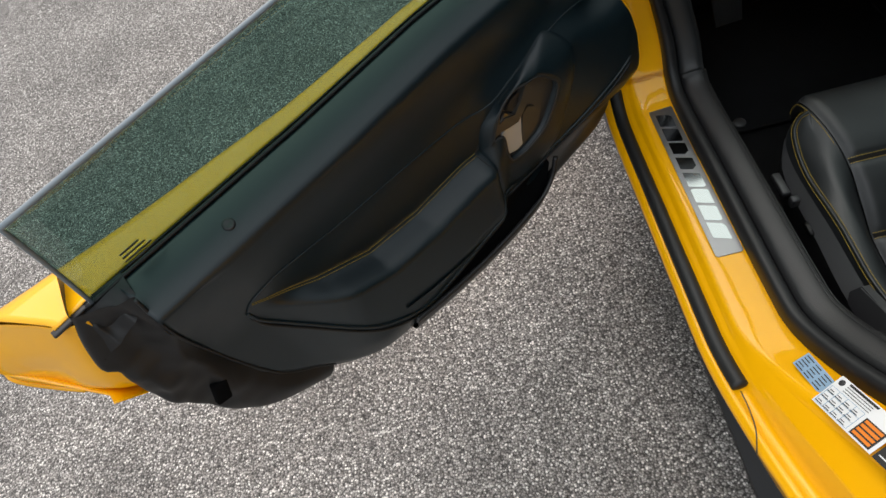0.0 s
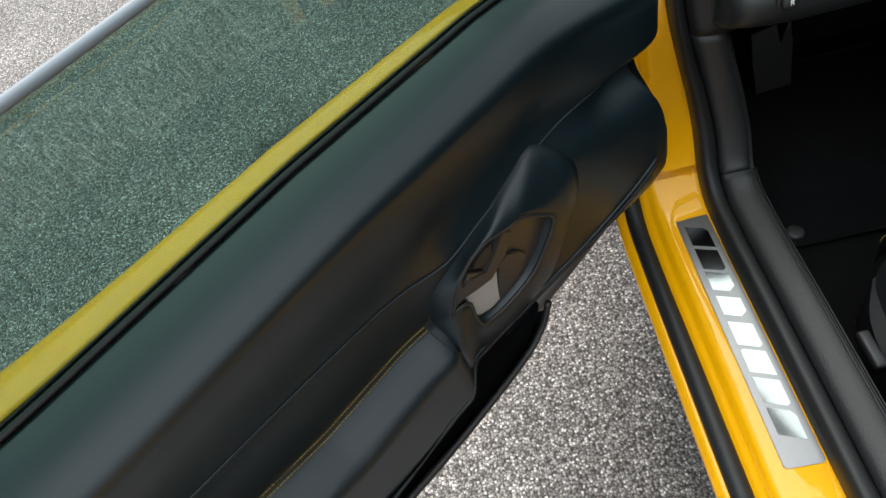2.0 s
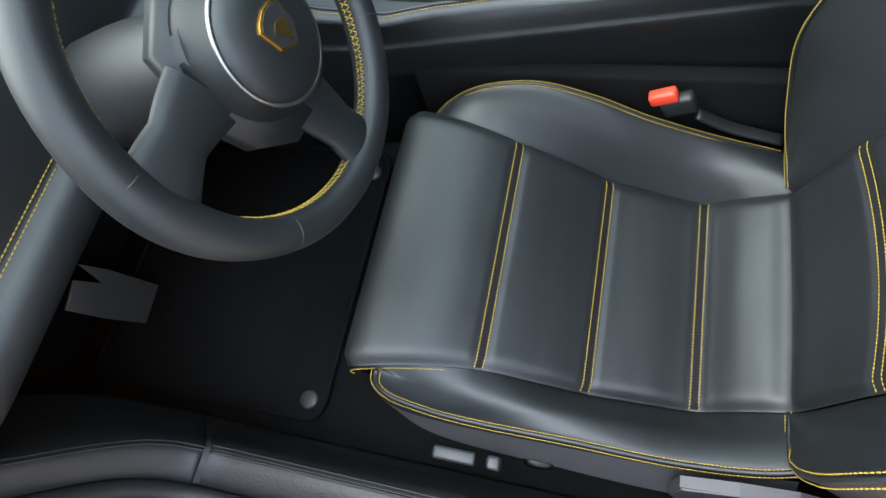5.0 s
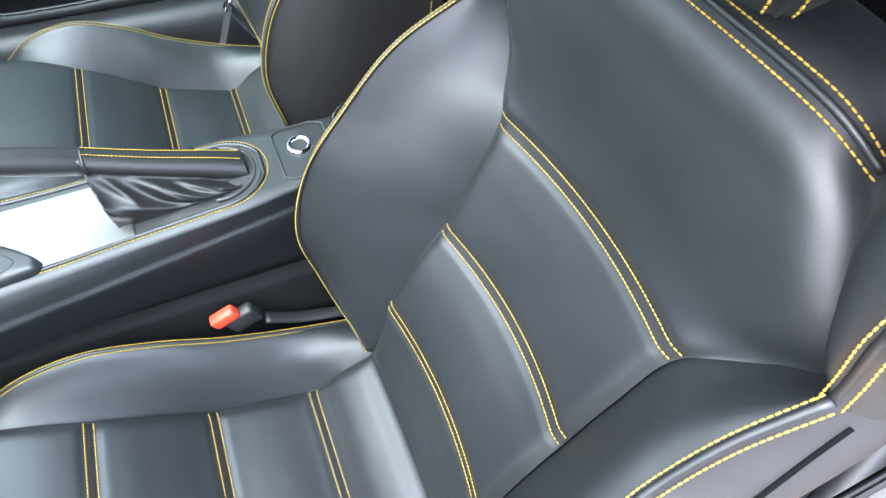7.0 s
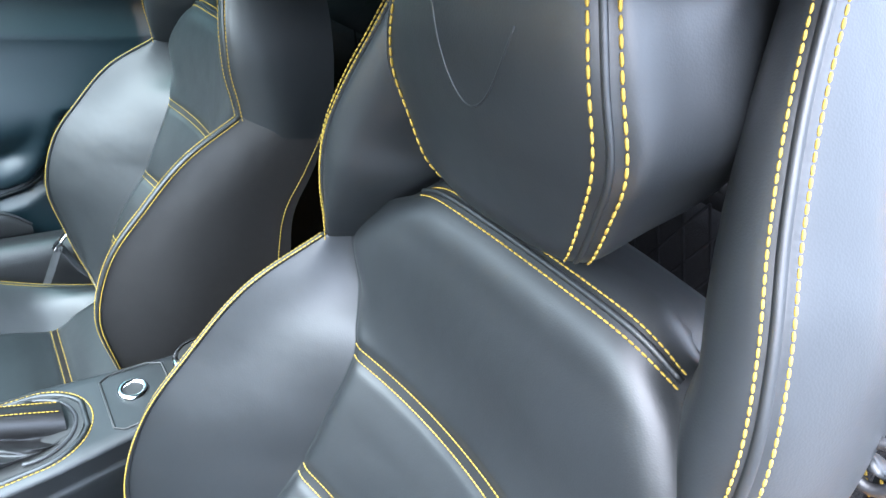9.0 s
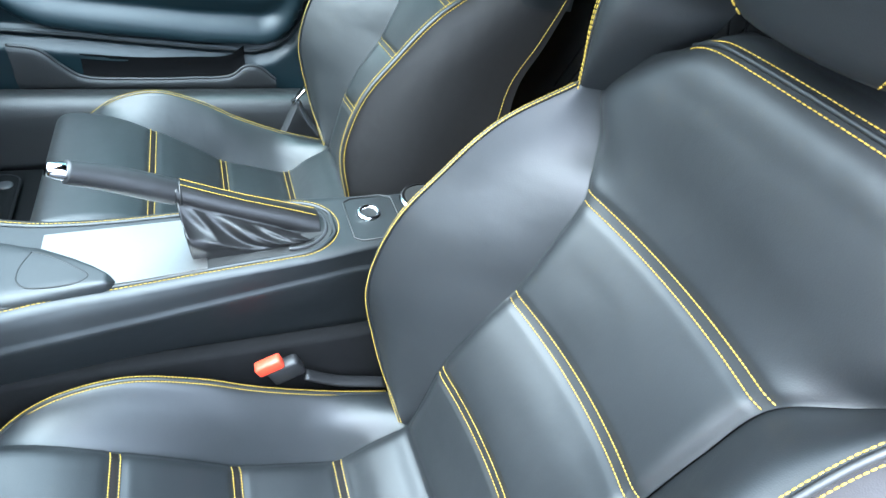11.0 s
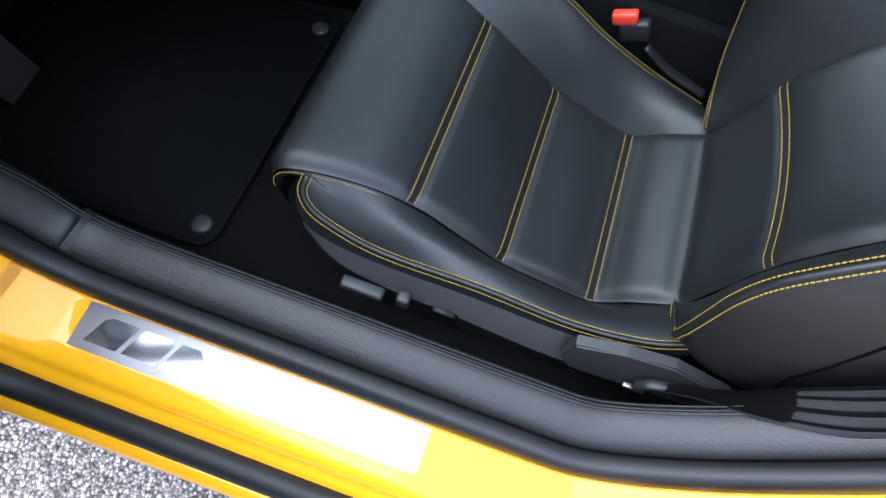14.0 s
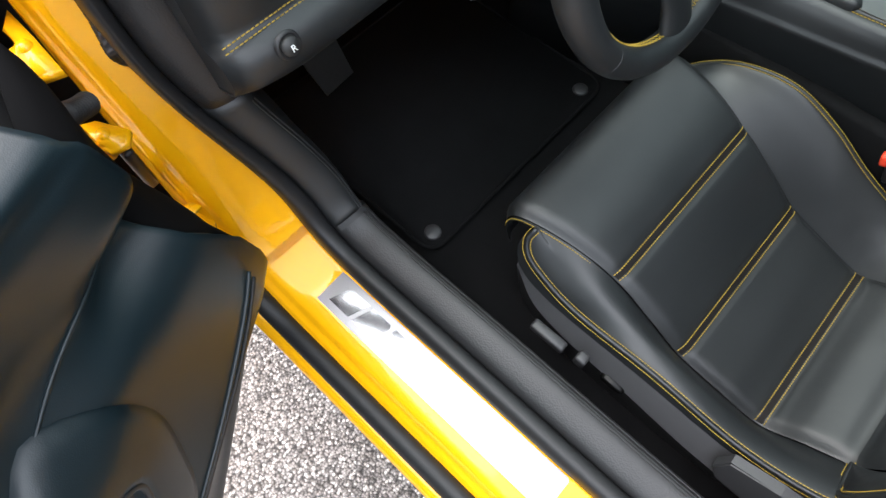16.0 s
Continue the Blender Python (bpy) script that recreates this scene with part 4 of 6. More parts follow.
        part("shoulder_wing", loft([pts(*uk, side=side), pts(*ui, side=side), pts(*um, side=side), pts(*ur, side=side), pts(*us2, side=side), pts(*ub, side=side)], 50, 36), LEATHER, st)
        part("wing_piping", tube(pts(*ur, side=side), 0.003, 60, 8), LEATHER, st)
        part("wing_stitching", rows_along(pts(*ur, side=side), (side * sg * 0.4, 0.8, 0.1), (-0.0065, 0.0065), 0.0056, 0.0046, 0.00085, 0.0030), STITCH, st)

    # headrest: a tapered block with a piped seam down each side of its face
    HZ = [1.032, 1.046, 1.080, 1.115, 1.157, 1.196, 1.222, 1.236]
    HW = [0.066, 0.078, 0.092, 0.102, 0.090, 0.072, 0.050, 0.025]
    HY = [0.156, 0.167, 0.181, 0.195, 0.206, 0.208, 0.200, 0.185]

    HC = np.array(spline(list(zip(HW, HY, HZ)), 120))
    HS = np.linspace(0, 1, 120)

    @functools.lru_cache(None)
    def head_row(k):
        w, y, z = [float(np.interp(k, HS, HC[:, j])) for j in range(3)]
        rise = 0.075 * (1 - k) ** 1.5
        prof = [(0.0, y + 0.006, z - 0.002), (0.55 * w, y + 0.005, z - 0.001), (0.9 * w, y + 0.001, z), (w, y - 0.003, z), (w + 0.005, y - 0.0075, z + 0.001), (w + 0.011, y - 0.011, z + 0.003),
                (w + 0.019, y - 0.040, z + 0.30 * rise), (w + 0.030, y - 0.075, z + 0.65 * rise), (w + 0.026, y - 0.120, z + rise)]
        return np.array(spline(prof, 80))

    def head_pt(k, side, f):
        """f: 0 the middle of the face, 1 its seam, 2 the side's back edge."""
        c = head_row(k)
        # the seam sits at three eighths of the profile
        g = f * 0.375 if f <= 1 else 0.375 + (f - 1) * 0.625
        a, b, d = [float(np.interp(g, np.linspace(0, 1, 80), c[:, j])) for j in range(3)]
        return T(side * a, b, d)

    rows = []
    for i in range(46):
        k = i / 45
        rows.append([head_pt(k, -1, f) for f in np.linspace(2, 0, 40)] + [head_pt(k, 1, f) for f in np.linspace(0, 2, 40)[1:]])
    hbm = grid(rows, closed_v=True)
    hbm.verts.ensure_lookup_table()
    n_h = len(rows[0])
    hbm.faces.new([hbm.verts[j] for j in range(n_h)][::-1])
    hbm.faces.new([hbm.verts[len(hbm.verts) - n_h + j] for j in range(n_h)])
    rest_ = part("headrest", hbm, LEATHER, st)
    ks = np.linspace(0.01, 0.96, 60)
    hc = Vector(T(0, 0.05, 1.12))
    for side in (-1, 1):
        part("headrest_piping", tube([head_pt(k, side, 1.05) for k in ks], 0.0022, 70, 8), LEATHER, rest_)
        part("headrest_stitching", stitches([([head_pt(k, side, f) for k in ks], lambda p, c=hc: (p - c)) for f in (0.90, 1.17)], 0.0078, 0.0064, 0.0010, 0.0012), STITCH, rest_)
    part("headrest_crease", tube([head_pt(k, side, 0.0 + 0.35 * u) for k, u, side in [(0.62 - 0.20 * math.sin(math.pi * q / 12), abs(q - 6) / 6, -1 if q < 6 else 1) for q in range(13)]], 0.0008, 30, 5), LEATHER, rest_)
    # upper wing to chest closing piece behind the shoulder seam
    part("shoulder_top", loft([[skin(arc_of(22) + 0.006, u) for u in np.linspace(-1, 1, 21)], pts((-0.155, 0.02, 0.985), (0, 0.01, 0.99), (0.155, 0.02, 0.985)), pts((-0.16, -0.01, 0.93), (0, -0.02, 0.93), (0.16, -0.01, 0.93))], 30, 10), LEATHER, st)
    # back shell
    part("back_shell", loft([pts(*wb, side=1), pts(*[(0.12, b - 0.05, c) for a, b, c in wb]), pts(*[(-0.12, b - 0.05, c) for a, b, c in wb]), pts(*wb, side=-1)], 40, 24), PLASTIC, st, "black seat back shell")
    # base
    b = T(0, 0.60, 0.275)
    part("seat_base", box(b[0], b[1], b[2] - 0.012, 0.40, 0.44, 0.045, 0.01), PLASTIC, st)
    # outer valance with adjusters
    v1 = [(0.224, 0.850, 0.392), (0.244, 0.79, 0.364), (0.247, 0.60, 0.362), (0.245, 0.46, 0.354), (0.236, 0.33, 0.372)]
    v2 = [(0.238, 0.850, 0.372), (0.262, 0.79, 0.345), (0.274, 0.60, 0.336), (0.276, 0.46, 0.326), (0.268, 0.33, 0.34)]
    v3 = [(0.236, 0.848, 0.352), (0.260, 0.785, 0.325), (0.270, 0.60, 0.312), (0.270, 0.46, 0.305), (0.262, 0.33, 0.32)]
    v4 = [(0.230, 0.83, 0.25), (0.254, 0.76, 0.25), (0.262, 0.60, 0.25), (0.260, 0.46, 0.25), (0.25, 0.33, 0.25)]
    part("valance_rail", loft([pts(*v1, side=-1), pts(*v2, side=-1)], 40, 6), GREYPLASTIC, st, "dark grey sloping plastic rail")
    part("valance", loft([pts(*v2, side=-1), pts(*v3, side=-1), pts(*v4, side=-1)], 40, 12), PLASTIC, st, "black plastic seat side")
    for yy, zz, sy, sz in ((0.745, 0.352, 0.060, 0.016), (0.688, 0.366, 0.018, 0.026)):
        p = T(-0.287, yy, zz)
        part("adjuster", box(p[0], p[1], p[2], 0.018, sy, sz, 0.004), GREYPLASTIC, st, "grey seat adjuster switch")
    p = T(-0.276, 0.633, 0.335)
    part("adjuster", lathe([(0, 0.006), (0.014, 0.005), (0.020, 0.002), (0.021, -0.004)], basis(p, (0, 1, 0), (0, 0, 1)) @ Matrix.Diagonal((1, 0.4, -sg, 1)), 20), PIANO, st, "glossy black oval seat switch")
    # recliner lever
    blade = [(0.470, 0.352), (0.462, 0.384), (0.400, 0.400), (0.340, 0.408), (0.265, 0.392), (0.215, 0.366), (0.300, 0.345), (0.400, 0.338), (0.455, 0.334)]
    bb = prism([(y, z) for y, z in blade], 0.016, None, 0.0025)
    for v in bb.verts:
        yy, zz, dd = v.co
        v.co = T(-0.252 - dd - 0.25 * (0.40 - zz), yy, zz)
    part("recliner_cover", bb, GREYPLASTIC, st, "dark grey recliner lever", smooth=False)
    # rails
    for a in (-0.19, 0.19):
        p = T(a, 0.60, 0.246)
        part("rail", box(p[0], p[1] - 0.02, p[2], 0.03, 0.44, 0.018, 0.003), SATIN, st)
    return st


seat("car_seat", lambda a, y, z: (0.98 + a, y, z), "black leather sports seat with yellow double stitching beside the sill", 1)
seat("car_seat", lambda a, y, z: (1.78 + a, y - 0.032, z + 0.006), "black leather passenger sports seat with yellow stitching", 1)

# ---- centre console ----
console = thing("centre_console", (1.38, 0.6, 0.24), "black leather centre console with yellow stitched edges", "console")


def con_top(y):
    return float(np.interp(y, [-0.1, 0.25, 0.45, 0.70, 0.82, 0.93, 1.02, 1.2], [0.60, 0.590, 0.578, 0.560, 0.555, 0.560, 0.585, 0.66]))


def con_half(y):
    return float(np.interp(y, [-0.1, 0.30, 0.38, 0.45, 0.60, 0.75, 0.80, 0.86, 0.93, 1.2], [0.040, 0.052, 0.061, 0.070, 0.074, 0.080, 0.086, 0.098, 0.121, 0.17]))


def con_edge(y):
    return float(np.interp(y, [-0.1, 0.38, 0.66, 0.93, 1.2], [0.068, 0.070, 0.097, 0.122, 0.18])), float(np.interp(y, [-0.1, 0.38, 0.66, 0.93, 1.2], [0.555, 0.543, 0.522, 0.505, 0.55]))


ys = [-0.09 + (1.25 + 0.09) * i / 110 for i in range(111)]
rows = []
for y in ys:
    h, z = con_half(y), con_top(y)
    ew, ez = con_edge(y)
    ew = max(ew, h + 0.002)
    half = [(h, z), (h + 0.004, z - 0.002)] + spline([(h + 0.008, z - 0.005), ((h + ew) / 2 + 0.003, (z + ez) / 2 + 0.004), (ew - 0.003, ez + 0.002)], 10) + [(ew, ez - 0.001), (ew + 0.001, ez - 0.004)] + spline([(ew + 0.001, ez - 0.008), (ew - 0.006, ez - 0.05), (ew - 0.012, ez - 0.085)], 8) + [(ew - 0.016, 0.42), (ew - 0.010, 0.24)]
    top = [(h * (1 - k / 5), z + 0.0) for k in range(1, 5)]
    prof = [(-a, b) for a, b in reversed(half)] + [(-a, b) for a, b in top] + [(0, z)] + [(a, b) for a, b in reversed(top)] + half
    rows.append([(CENTRE + a, y, b) for a, b in prof])
part("console_skin", grid(rows), LEATHER, console, solid=0.003)
# one stitched seam runs along both edges and round behind the brake
U = [(-con_half(y) + 0.004, y) for y in np.linspace(1.10, 0.47, 70)]
U += [(0.067 * math.cos(a), 0.465 - 0.068 * math.sin(a)) for a in np.linspace(math.pi, 0, 30)][1:-1]
U += [(con_half(y) - 0.004, y) for y in np.linspace(0.47, 1.10, 70)]
part("edge_stitching", stitches([([(CENTRE + x, y, con_top(y)) for x, y in U], (0, 0, 1))], 0.0058, 0.0046, 0.0009), STITCH, console)
part("edge_roll", tube([(CENTRE + x * 0.93, max(y, 0.402 + 0 * x) + (0.004 if y < 0.47 else 0), con_top(y)) for x, y in U], 0.0035, 160, 8), LEATHER, console)
# carpeted tunnel side below the console
for sgn in (-1, 1):
    part("tunnel_carpet", box(CENTRE + sgn * 0.098, 0.42, 0.335, 0.03, 1.0, 0.21, 0.008), CARPET, console)
# metal tray and leather pod in front of the brake
def top_plate(outline, lift, depth, mat, name, label="", bev=0.001):
    bmq = prism(outline, depth, None, bev)
    for v in bmq.verts:
        x, y, z = v.co
        v.co = (CENTRE + x, y, con_top(y) + lift + z)
    return part(name, bmq, mat, console, label, smooth=False)


top_plate([(0.060 * math.cos(a), 0.465 - 0.058 * math.sin(a)) for a in np.linspace(0, math.pi, 20)] + [(-0.066, 0.60), (0.062, 0.60)], 0.0004, 0.0012, BLACKPRINT, "brake_well")
top_plate([(-0.066, 0.590), (0.048, 0.590), (0.050, 0.68), (0.052, 0.80), (-0.070, 0.80), (-0.069, 0.68)], 0.002, 0.003, TRAYMETAL, "metal_tray", "brushed aluminium console plate")
rows = []
for i in range(44):
    f = i / 43
    y = 0.704 + 0.326 * f ** 1.6
    xr = float(np.interp(y, [0.704, 0.711, 0.731, 0.757, 0.797, 0.847, 0.90, 0.95, 1.03], [-0.064, -0.054, -0.032, -0.009, 0.020, 0.041, 0.062, 0.075, 0.082]))
    xl = -float(np.interp(y, [0.704, 0.712, 0.72, 0.76, 0.83, 1.03], [0.068, 0.075, 0.077, 0.079, 0.084, 0.085]))
    hp = 0.0145 * min(1.0, (0.15 + (y - 0.704) / 0.012)) ** 0.5
    rows.append([(CENTRE + xl + (xr - xl) * k, y, con_top(y) - 0.002 + (hp + 0.002) * max(0.0, 1 - abs(2 * k - 1) ** 7) ** 0.5) for k in [0.5 - 0.5 * math.cos(math.pi * q / 22) for q in range(23)]])
part("pod", grid(rows), LEATHER, console, "black leather console pod")
pad_line = [(0.006, 0.806), (-0.026, 0.816), (-0.050, 0.815), (-0.064, 0.803), (-0.066, 0.745), (-0.056, 0.735), (-0.034, 0.753), (-0.006, 0.784)]
part("pad_groove", tube(spline([(CENTRE + x, y, con_top(y) + 0.0138) for x, y in pad_line + pad_line[:1]], 60), 0.0014, 60, 6), RUBBER, console)
# oval switch panel with metal toggles
sw = []
for k in range(28):
    a = 2 * math.pi * k / 28
    sw.append((0.052 * math.cos(a), 0.907 + 0.056 * math.sin(a)))
top_plate(sw, 0.014, 0.003, PIANO, "switch_panel", "glossy black oval switch panel")
part("panel_ring", tube([(CENTRE + x * 1.02, 0.907 + (y - 0.907) * 1.02, con_top(y) + 0.0165) for x, y in sw + sw[:1]], 0.0010, smooth=False, seg=6, caps=False), SATIN, console)
for j, xo in enumerate((-0.024, 0.0, 0.024)):
    y0 = 0.905
    z0 = con_top(y0) + 0.020
    tg = part("toggle", tube([(CENTRE + xo, y0 + 0.026, z0), (CENTRE + xo, y0 + 0.005, z0 + 0.004), (CENTRE + xo * 0.7, y0 - 0.032, z0 + 0.002)], 0.006, 20, 10, flat=0.8, radii=[0.0055, 0.0060, 0.0042, 0.002]), SMOKED, console, "smoked chrome toggle switch")
    part("toggle_face", box(CENTRE + xo, y0 + 0.022, z0 + 0.005, 0.009, 0.006, 0.004, 0.001), GREYPLASTIC, tg)
for xo, yo in ((-0.040, 0.0), (0.040, 0.005)):
    part("round_button", lathe([(0, 0.004), (0.006, 0.004), (0.007, 0)], Matrix.Translation((CENTRE + xo, 0.925 + yo, con_top(0.925) + 0.0165)), 16), SMOKED, console)
part("print_bar", box(CENTRE + 0.004, 0.868, con_top(0.868) + 0.0175, 0.020, 0.004, 0.0008, m=pose(0, 0, 0, 0, 0, 8)), WHITE, console)
# lid with the power socket, cup holder
lid = [(-0.052, 0.315), (-0.030, 0.318), (-0.026, 0.300), (0.045, 0.300), (0.055, 0.318), (0.055, 0.368), (0.046, 0.380), (-0.044, 0.380), (-0.052, 0.370)]
part("lid_gap", tube([(CENTRE + x, y, con_top(y) + 0.001) for x, y in lid + lid[:1]], 0.0016, smooth=False, seg=6, caps=False), BLACKPRINT, console)
sock = part("power_socket", lathe([(0.0125, -0.004), (0.0125, 0.003), (0.0155, 0.005), (0.0185, 0.004), (0.020, 0.0)], Matrix.Translation((1.392, 0.345, con_top(0.345))), 30), CHROME, console, "chrome ringed power socket")
part("socket_cap", lathe([(0, 0.0012), (0.0126, 0.0012)], Matrix.Translation((1.392, 0.345, con_top(0.345))), 24), BLACKPRINT, sock)
cup = part("cup_holder", lathe([(0.0, 0.0015), (0.034, 0.0015), (0.036, 0.004), (0.040, 0.005), (0.043, 0.0)], Matrix.Translation((1.41, 0.245, con_top(0.245) + 0.001)), 40), CHROME, console, "chrome ringed cup holder")
part("cup_well", lathe([(0, 0.003), (0.0345, 0.003)], Matrix.Translation((1.41, 0.245, con_top(0.245) + 0.0015)), 40), BLACKPRINT, cup)

# ---- hand brake ----
brake = thing("hand_brake", (1.39, 0.45, 0.56), "black leather hand brake lever with gathered gaiter", "hand brake")
LEVER = [(1.386, 0.428, 0.574), (1.388, 0.470, 0.590), (1.389, 0.540, 0.616), (1.390, 0.620, 0.649), (1.378, 0.690, 0.684), (1.365, 0.735, 0.706)]
part("grip", tube(LEVER[3:], 0.017, 40, 16, flat=1.05, radii=[0.0175, 0.0180, 0.0175, 0.016, 0.0145]), PLASTIC, brake)
part("button", tube([(1.366, 0.733, 0.705), (1.360, 0.752, 0.714)], 0.011, 8, 12, radii=[0.0115, 0.0115, 0.0105, 0.009]), CHROME, brake, "chrome release button")
# sleeve on the lever, its skirt hanging in folds to the console
SP = np.array(even(LEVER[:4], 60))


def skirt(f, v, grow=0.0):
    """A point of the gaiter, f along the lever, v from side to side over its top."""
    p = Vector([float(np.interp(f * 59, range(60), SP[:, c])) for c in range(3)])
    r = 0.0195 + grow + 0.006 * (1 - f) ** 2
    side = 1 if v > 0 else -1
    a = min(abs(v) / 0.40, 1.0) * math.radians(105)
    q = p + Vector((side * r * math.sin(a), 0, r * math.cos(a)))
    k = max(0.0, (abs(v) - 0.40) / 0.60)
    if k > 0:
        yb = 0.418 + 0.190 * f
        foot = Vector((1.383 + side * 0.047 * math.sin(math.pi * min(0.5, 0.18 + 0.6 * f)), yb, con_top(yb) + 0.002))
        q = q.lerp(foot, k) + Vector((side * 0.010 * math.sin(math.pi * k), 0, 0))
        deep = math.sin(math.pi * min(k * 1.15, 1.0)) ** 0.6
        n1 = noise.noise(Vector((f * 2.6 - k * 1.5 * side, k * 1.1 + 3.1 * side, 1.7)))
        n2 = noise.noise(Vector((f * 5.5 + k * 2.0, k * 1.6, 5.2 + side)))
        fold = 0.030 * (0.30 - abs(n1)) + 0.014 * (0.25 - abs(n2))
        q += Vector((side * 0.85, -0.25, 0.45)).normalized() * fold * deep
    return q


rows = [[tuple(skirt(i / 70, v)) for v in np.linspace(-1, 1, 57)] for i in range(71)]
gbm = grid(rows)
gbm.verts.ensure_lookup_table()
front = [gbm.verts[70 * 57 + j] for j in range(57)]
mid_f = [gbm.verts.new(tuple(v.co.lerp(Vector((1.386, 0.612 + 0.010 * math.sin(j * 0.9), 0.612)), 0.55))) for j, v in enumerate(front)]
tip_f = gbm.verts.new((1.387, 0.618, 0.618))
for j in range(56):
    gbm.faces.new((front[j], front[j + 1], mid_f[j + 1], mid_f[j]))
    gbm.faces.new((mid_f[j], mid_f[j + 1], tip_f))
gaiter = part("gaiter", gbm, GAITER, brake, "gathered soft black leather gaiter")
part("sleeve_end", tube([tuple(Vector(SP[57]) + Vector((0.0195 * math.sin(a), 0, 0.0195 * math.cos(a)))) for a in np.linspace(-1.9, 1.9, 24)], 0.0016, 30, 6), GAITER, gaiter)
part("brake_stitching", stitches([([tuple(skirt(f, v, 0.0006)) for f in np.linspace(0.02, 0.97, 60)], (0, -0.4, 1)) for v in (-0.075, 0.075)], 0.0046, 0.0039, 0.00085, 0.0008), STITCH, brake)
part("well_ring", tube([(CENTRE + 0.052 * math.cos(a), 0.468 - 0.052 * math.sin(a), con_top(0.45) + 0.003) for a in np.linspace(-0.2, math.pi + 0.2, 40)], 0.0028, 60, 8), GREYPLASTIC, brake)

# ---- buckle ----
buckle = thing("seat_belt_buckle", (1.235, 0.50, 0.36), "black seat belt buckle with red release button", "buckle")
m = Matrix.Translation((1.235, 0.522, 0.440)) @ pose(0, 0, 0, -24, 0, 0)
part("red_button", box(0, 0, 0, 0.018, 0.040, 0.021, 0.004), RED, buckle, "red release button").data.transform(m)
part("buckle_body", box(0.002, -0.014, -0.026, 0.021, 0.050, 0.036, 0.006), PLASTIC, buckle).data.transform(m)
part("buckle_stalk", tube([(1.238, 0.47, 0.40), (1.238, 0.42, 0.37), (1.236, 0.34, 0.345)], 0.011, 20, 10, flat=0.5), PLASTIC, buckle)

# ---- driver's belt ----
belt = thing("seat_belt", (0.70, 0.2, 0.35), "black woven seat belt running along the sill to the seat", "seat belt")
up_e = even(spline([(0.698, 0.345, 0.398), (0.700, 0.302, 0.426), (0.700, 0.254, 0.532), (0.700, 0.216, 0.616), (0.701, 0.195, 0.668), (0.705, 0.15, 0.76), (0.712, 0.09, 0.86), (0.720, 0.05, 0.92)], 60), 60)
lo_e = even(spline([(0.690, 0.352, 0.385), (0.676, 0.325, 0.447), (0.663, 0.290, 0.490), (0.659, 0.250, 0.516), (0.663, 0.212, 0.530), (0.672, 0.178, 0.550), (0.679, 0.157, 0.580), (0.686, 0.133, 0.628), (0.696, 0.12, 0.73), (0.704, 0.06, 0.83), (0.712, 0.02, 0.89)], 60), 60)
rows = []
for p, q in zip(up_e, lo_e):
    rows.append([tuple(Vector(q).lerp(Vector(p), k) - Vector((0.0022 * math.sin(k * 7.0), 0, 0))) for k in np.linspace(0, 1, 25)])
web = part("webbing", grid(rows), MATTBLACK, belt, "dark grey seat belt webbing", solid=0.0014)
for k in (0, 6, 12, 18):
    part("stripe", grid([[tuple(Vector(q) + Vector((-0.9, 0.3, 0.2)) * 0.0018) for q in r[k:k + 5]] for r in rows]), BEIGE, web, "lighter grey woven stripe" if k == 0 else "", solid=0.0006)
part("anchor", tube([(0.692, 0.374, 0.372), (0.692, 0.362, 0.388), (0.694, 0.346, 0.394), (0.697, 0.328, 0.390), (0.699, 0.312, 0.380)], 0.008, 40, 12, flat=0.6), PLASTIC, belt, "black belt anchor cover")
part("anchor_plate", box(0.690, 0.372, 0.362, 0.008, 0.030, 0.006, 0.002), SATIN, belt)
part("guide_loop", tube([(0.735, 0.075, 0.985), (0.722, 0.060, 0.975), (0.716, 0.045, 0.93), (0.722, 0.02, 0.86), (0.73, 0.015, 0.80)], 0.011, 40, 10, flat=0.35), LEATHER, belt, "leather belt guide strap")
part("guide_ring", tube([(0.728 + 0.012 * math.cos(a), 0.075, 0.985 + 0.016 * math.sin(a)) for a in np.linspace(0, 2 * math.pi, 24)], 0.004, 30, 8), PLASTIC, belt)
part("guide_stitching", stitches([([(0.727 + k, 0.062, 0.972), (0.707 + k, 0.045, 0.93), (0.712 + k, 0.024, 0.86), (0.72 + k, 0.02, 0.80)], (-0.6, 0.5, 0.5)) for k in (0.0, 0.009)], 0.009, 0.0068, 0.0012, 0.003), STITCH, belt)

# ---- steering wheel ----
WC, WA = Vector((0.975, 0.905, 0.825)), 0.36
wheel = thing("steering_wheel", tuple(WC), "black leather steering wheel with yellow cross stitching", "steering wheel")
WM = basis(WC, (1, 0, 0), (0, math.sin(WA), math.cos(WA)))   # x right, y up the wheel, z towards the driver
if (WM.to_3x3() @ Vector((0, 0, 1))).y > 0:
    WM = WM @ Matrix.Diagonal((1, 1, -1, 1))
WR = 0.170


def wheel_pt(a, r, h):
    return tuple(WM @ Vector((r * math.sin(a), r * math.cos(a), h)))


rim = [wheel_pt(2 * math.pi * k / 72, WR, 0) for k in range(73)]
rows = []
for k in range(96):
    a = 2 * math.pi * k / 96
    fat = 1.0 + 0.18 * max(0, math.cos(2 * (a - math.pi / 2))) ** 4
    rows.append([wheel_pt(a, WR + 0.0185 * fat * math.cos(b), 0.0200 * math.sin(b)) for b in [2 * math.pi * j / 16 for j in range(16)]])
rimo = part("rim", grid(rows, closed_u=True, closed_v=True), LEATHER, wheel)
for a0 in (math.radians(75), math.radians(130), math.radians(-75), math.radians(-130)):
    part("rim_seam", tube([wheel_pt(a0, WR + 0.0172 * math.cos(b), 0.0192 * math.sin(b)) for b in np.linspace(0, 2 * math.pi, 24)], 0.0012, 30, 6), GREYPLASTIC, rimo)
